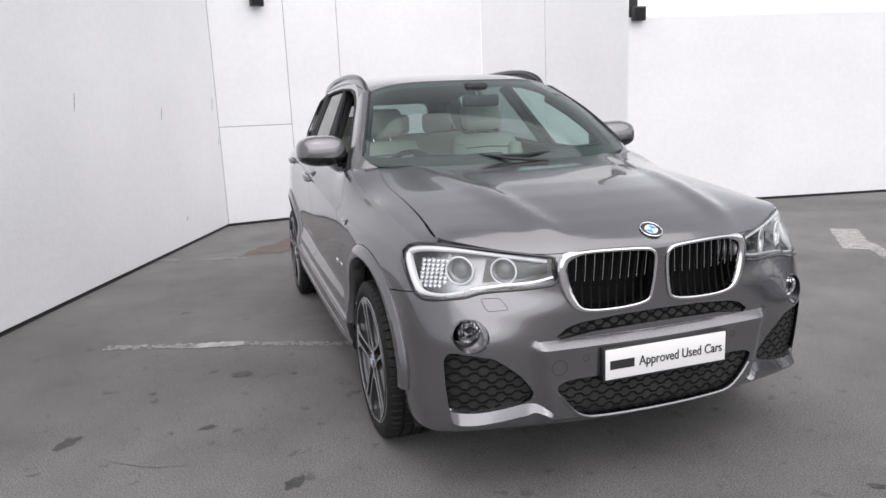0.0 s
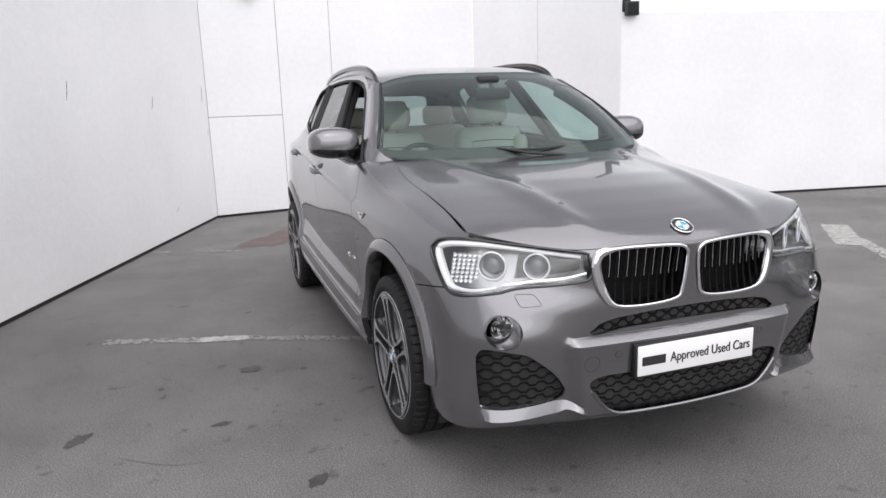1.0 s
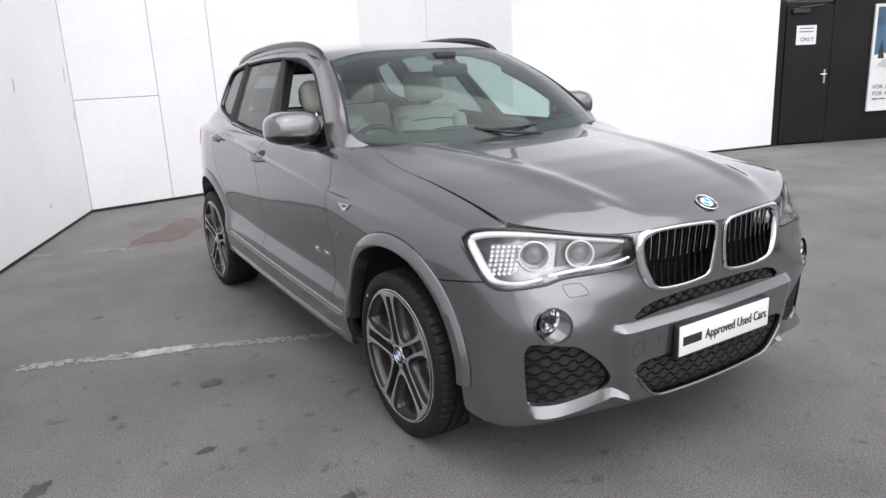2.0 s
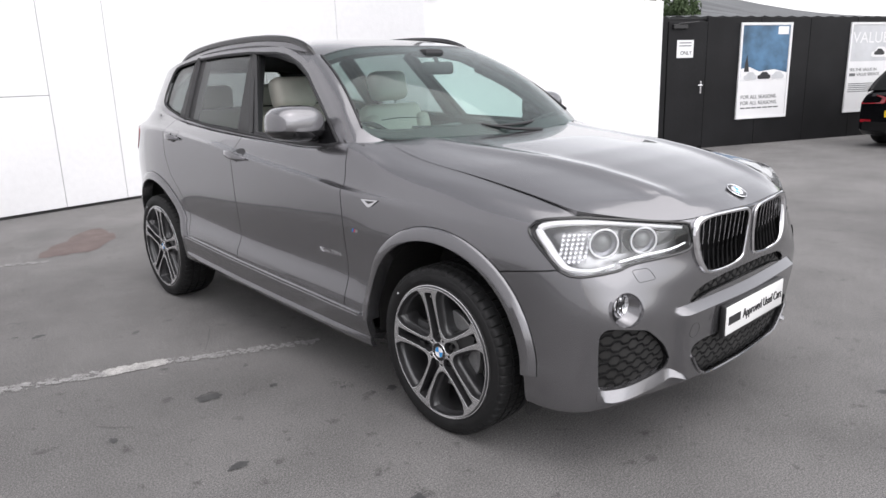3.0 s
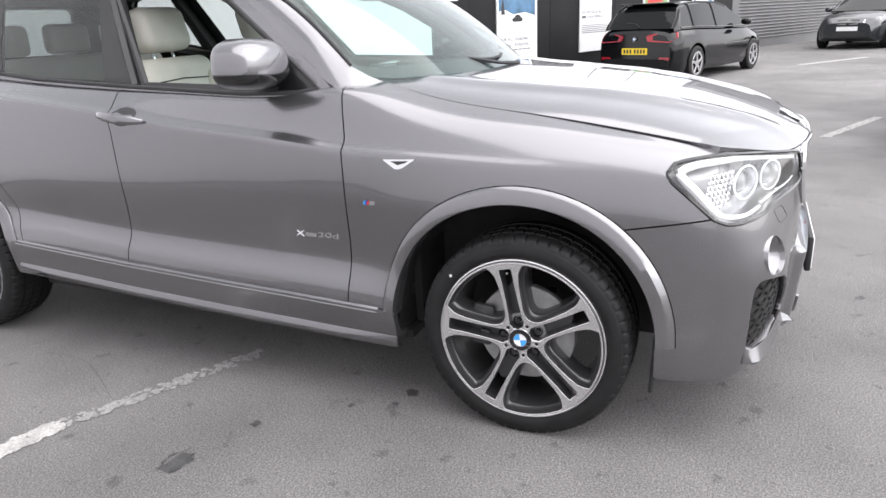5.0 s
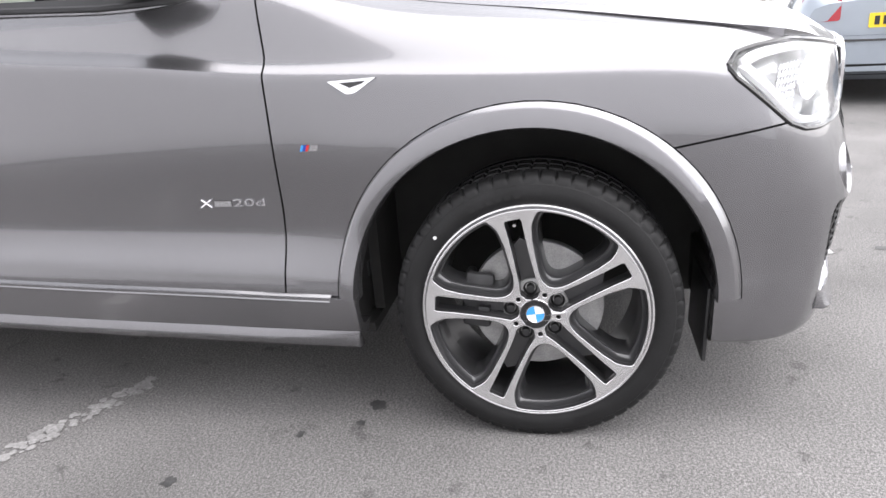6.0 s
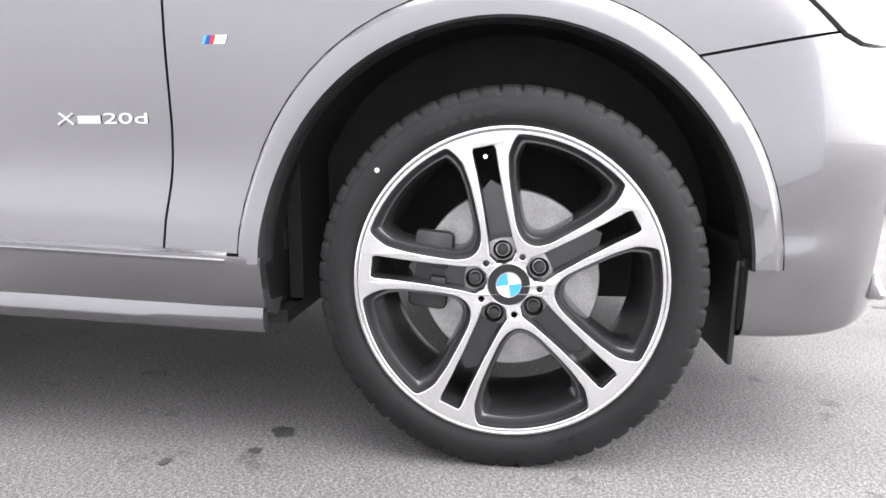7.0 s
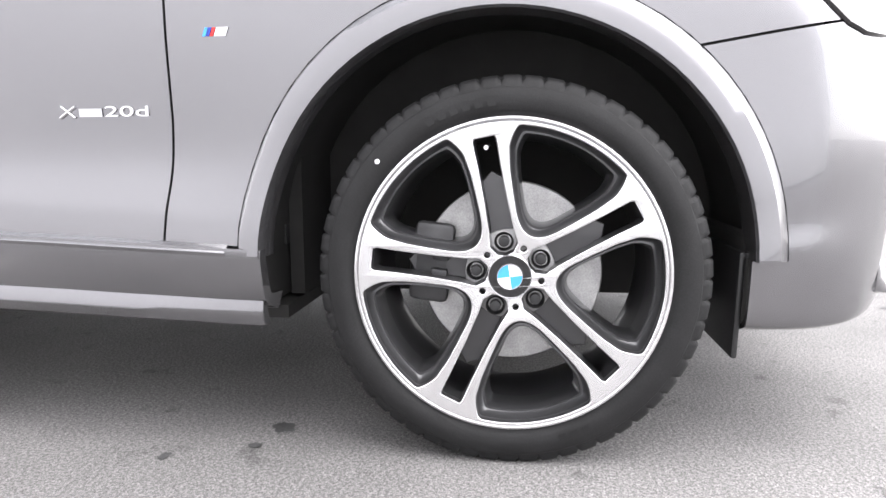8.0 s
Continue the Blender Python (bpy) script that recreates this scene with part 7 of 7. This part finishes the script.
    for wx in wheels:
        for s in (-1, 1):
            wh = part("wheel", joined("wheel", [revolve([(-0.085, wheel_r * 0.66), (-0.1, wheel_r * 0.7), (-0.1, wheel_r * 0.9), (-0.08, wheel_r), (0.08, wheel_r), (0.1, wheel_r * 0.9), (0.1, wheel_r * 0.6)], 40)], RUBBER), None, ob)
            holes = []
            for k in range(5):
                a0 = k * 72
                holes.append(rounded([spoke_xy(a0 - 28, wheel_r * 0.62, 0), spoke_xy(a0 + 28, wheel_r * 0.62, 0), spoke_xy(a0 + 15, wheel_r * 0.22, 0), spoke_xy(a0 - 15, wheel_r * 0.22, 0)], 0.015, 3))
            face = plate2d([ring2d(wheel_r * 0.7, 40), *holes], 0.012, 0.003)
            face.transform(Matrix.Translation((-0.085, 0, 0)))
            part("rim", finish(face, SATIN, True, 30), None, wh)
            part("brake_disc", joined("brake_disc", [disc((-0.03, 0, 0), wheel_r * 0.62, 0, 0.02, 32)], DARK_SHELL), None, wh)
            wh.matrix_basis = pose(wx, s * (w - 0.105), wheel_r, 12, 0, 90 if s < 0 else -90)
    return ob, tree_b, w


def patch(ob, tree_b, outline, way, out, paint, name, label=""):
    """A lamp, plate or panel laid on a parked car's nose (+x) or tail (-x): outline in (y, z)."""
    d = Vector((1, 0, 0)) if way < 0 else Vector((-1, 0, 0))
    front, back = [], []
    for y, z in outline:
        hit = tree_b.ray_cast(Vector((-3 if way < 0 else 9, y, z)), d)[0]
        x = hit.x if hit else (0.05 if way < 0 else 4.0)
        front.append((x - d.x * out, y, z))
        back.append((x + d.x * 0.03, y, z))
    n = len(outline)
    v = front + back
    f = [tuple(range(n)), tuple(range(2 * n - 1, n - 1, -1))] + [(i, (i + 1) % n, n + (i + 1) % n, n + i) for i in range(n)]
    me = mesh_of(name, v, f, paint, True, 40)
    return part(name, finish(tidy(me), paint, True, 40), None, ob, label)


def rect(y, z, w, h, r=0.02):
    return rounded([(y - w / 2, z - h / 2), (y + w / 2, z - h / 2), (y + w / 2, z + h / 2), (y - w / 2, z + h / 2)], r)


def plate_bars(ob, tree_b, z, way, col):
    """A number plate whose characters are plain bars."""
    p = patch(ob, tree_b, rect(0, z, 0.52, 0.115, 0.012), way, 0.012, col, "number_plate", "number plate with plain bars")
    xs = [v.co.x for v in p.data.vertices]
    x = min(xs) - 0.001 if way < 0 else max(xs) + 0.001
    for k in range(7):
        y = -0.2 + 0.062 * k + (0.03 if k > 3 else 0)
        part("plate_bar", joined("plate_bar", [box(min(x, x - 0.002 * -way), max(x, x - 0.002 * -way) + 0.0005, y - 0.018, y + 0.018, z - 0.035, z + 0.035)], INK, False), None, p)


# black hatchback by the fence, tail towards the yard
HH = math.degrees(math.atan2(-0.352, 0.936))
RR = Vector((11.35, 0.34, 0))
hd, hl_ = Vector((0.936, -0.352, 0)), Vector((0.352, 0.936, 0))
origin = RR - hd * 0.79 + hl_ * 0.87
hatch, ht, hw = parked_car("black_hatchback", "black hatchback parked by the black fence", (origin.x, origin.y, 0), HH, 4.33, 1.765, 1.43, 0.19, BLACK_PAINT, [(0, 0.88, 0.80), (0.05, 0.93, 0.86), (0.25, 0.98, 0.95), (0.9, 0.98, 0.99), (2.0, 0.94, 1.0), (3.0, 0.92, 0.99), (3.35, 0.90, 0.97), (3.9, 0.80, 0.93), (4.2, 0.70, 0.82), (4.33, 0.60, 0.66)], [(0.12, 0.97, 0.66, (0.75, 1.75)), (0.42, 1.32, 0.66), (0.6, 1.40, 0.66), (1.2, 1.43, 0.67), (2.0, 1.415, 0.66), (2.45, 1.33, 0.66), (3.25, 0.95, 0.7)], (0.79, 3.48), 0.318)
for s in (1, -1):
    patch(hatch, ht, rounded([(s * 0.24, 0.85), (s * 0.36, 0.885), (s * 0.74, 0.915), (s * 0.775, 0.82), (s * 0.70, 0.735), (s * 0.27, 0.755)][::s], 0.02), -1, 0.03, RED_LENS, "rear_lamp", "red rear lamp")
    patch(hatch, ht, rect(s * 0.6, 0.45, 0.2, 0.05), -1, 0.006, RED_LENS, "reflector")
plate_bars(hatch, ht, 0.58, -1, PLATE_YELLOW)
patch(hatch, ht, rect(0, 0.36, 1.3, 0.16, 0.05), -1, 0.008, BLACK_PAINT, "lower_bumper")
roundel(Vector((-0.03, 0, 0.80)), Vector((-1, 0, 0)), 0.04, hatch)
part("spoiler", joined("spoiler", [rbox(0.36, 0.62, -0.55, 0.55, 1.40, 1.425, 0.01)], BLACK_PAINT), None, hatch)
part("rear_wiper", joined("rear_wiper", [tube([(0.11, -0.02, 1.0), (0.2, 0.12, 1.07), (0.22, 0.3, 1.08)], 0.01, seg=6)], TRIM_BLACK), None, hatch)
for s in (1, -1):
    part("wing_mirror", joined("wing_mirror", [ellipsoid((2.75, s * 0.95, 1.0), (0.07, 0.1, 0.065), None, 16, 10, 0.8)], BLACK_PAINT), None, hatch)


# two cars facing the yard, before the roller shutter
x1, t1, w1 = parked_car("dark_crossover", "dark grey crossover car facing the yard", (0, 0, 0), 0, 4.45, 1.8, 1.53, 0.22, DARK_PAINT, [(0, 0.9, 0.82), (0.2, 1.0, 0.93), (0.9, 1.02, 0.99), (2.2, 1.0, 1.0), (3.1, 0.99, 0.98), (3.9, 0.92, 0.94), (4.25, 0.84, 0.84), (4.45, 0.70, 0.66)], [(0.2, 0.99, 0.66, (0.95, 1.9)), (0.6, 1.42, 0.66), (1.4, 1.53, 0.67), (2.1, 1.50, 0.66), (2.45, 1.42, 0.66), (3.2, 1.0, 0.72)], (0.85, 3.6), 0.34)
w2, t2, _ = parked_car("white_coupe", "white coupe parked beside the dark crossover", (0, 0, 0), 0, 4.6, 1.8, 1.4, 0.17, WHITE_PAINT, [(0, 0.86, 0.82), (0.2, 0.94, 0.93), (0.9, 0.95, 0.99), (2.2, 0.92, 1.0), (3.1, 0.91, 0.98), (4.0, 0.82, 0.93), (4.4, 0.74, 0.82), (4.6, 0.62, 0.66)], [(0.7, 0.94, 0.64, (1.3, 2.2)), (1.3, 1.32, 0.64), (1.9, 1.4, 0.65), (2.4, 1.36, 0.65), (3.2, 0.93, 0.72)], (0.9, 3.65), 0.325)
for o, t, z, col in ((x1, t1, 0.74, PLATE_WHITE), (w2, t2, 0.62, PLATE_WHITE)):
    for s in (1, -1):
        patch(o, t, rounded([(s * 0.03, z - 0.09), (s * 0.26, z - 0.08), (s * 0.28, z + 0.05), (s * 0.04, z + 0.06)][::s], 0.03), 1, 0.012, GLOSS_BLACK, "radiator_grille")
        patch(o, t, rounded([(s * 0.36, z - 0.04), (s * 0.74, z), (s * 0.72, z + 0.09), (s * 0.38, z + 0.05)][::s], 0.03), 1, 0.01, LAMP_GLASS, "headlight", "clear headlight")
        patch(o, t, rect(s * 0.55, z - 0.32, 0.24, 0.1, 0.03), 1, 0.006, BLACK_PLASTIC, "corner_grille")
    patch(o, t, rect(0, z - 0.33, 0.8, 0.12, 0.03), 1, 0.006, BLACK_PLASTIC, "lower_grille")
    patch(o, t, rect(0, z - 0.19, 0.52, 0.11, 0.01), 1, 0.014, col, "number_plate", "white number plate")
    for s in (1, -1):
        part("wing_mirror", joined("wing_mirror", [ellipsoid((2.8, s * 0.97, 1.04), (0.07, 0.1, 0.07), None, 16, 10, 0.8)], DARK_PAINT if o == x1 else WHITE_PAINT), None, o)
x1.matrix_basis = Matrix.Translation((19.8, -2.9, 0)) @ Matrix.Rotation(radians(160), 4, "Z") @ Matrix.Translation((-4.45, 0, 0))
w2.matrix_basis = Matrix.Translation((18.6, -5.1, 0)) @ Matrix.Rotation(radians(164), 4, "Z") @ Matrix.Translation((-4.6, 0, 0))

# pale blue silver saloon, tail towards the yard
sil, ts, ws_ = parked_car("silver_saloon", "pale blue silver saloon with red rear lamps", (4.02, -2.72, 0), -14, 4.77, 1.8, 1.43, 0.2, SILVER_PAINT, [(0, 0.86, 0.84), (0.06, 0.95, 0.88), (0.3, 1.0, 0.95), (0.95, 1.01, 0.99), (2.2, 0.94, 1.0), (3.2, 0.92, 0.98), (4.2, 0.80, 0.92), (4.6, 0.7, 0.82), (4.77, 0.6, 0.66)], [(0.75, 0.99, 0.64, (1.4, 2.3)), (1.35, 1.33, 0.64), (1.9, 1.42, 0.65), (2.5, 1.39, 0.65), (3.3, 0.94, 0.72)], (0.98, 3.8), 0.325)
for s in (1, -1):
    patch(sil, ts, rounded([(s * 0.47, 0.90), (s * 0.76, 0.90), (s * 0.78, 0.70), (s * 0.47, 0.71)][::s], 0.025), -1, 0.014, RED_LENS, "rear_lamp", "red rear lamp")
    patch(sil, ts, rounded([(s * 0.5, 0.945), (s * 0.74, 0.945), (s * 0.76, 0.905), (s * 0.49, 0.905)][::s], 0.012), -1, 0.015, LAMP_GLASS, "clear_lamp")
plate_bars(sil, ts, 0.70, -1, PLATE_YELLOW)
patch(sil, ts, rect(0, 0.56, 1.55, 0.05, 0.01), -1, 0.03, GLOSS_BLACK, "bumper_strip", "dark bumper strip")
patch(sil, ts, rect(0, 0.30, 1.0, 0.1, 0.03), -1, 0.006, BLACK_PLASTIC, "diffuser")
roundel(Vector((-0.02, 0, 0.83)), Vector((-1, 0, 0)), 0.038, sil)
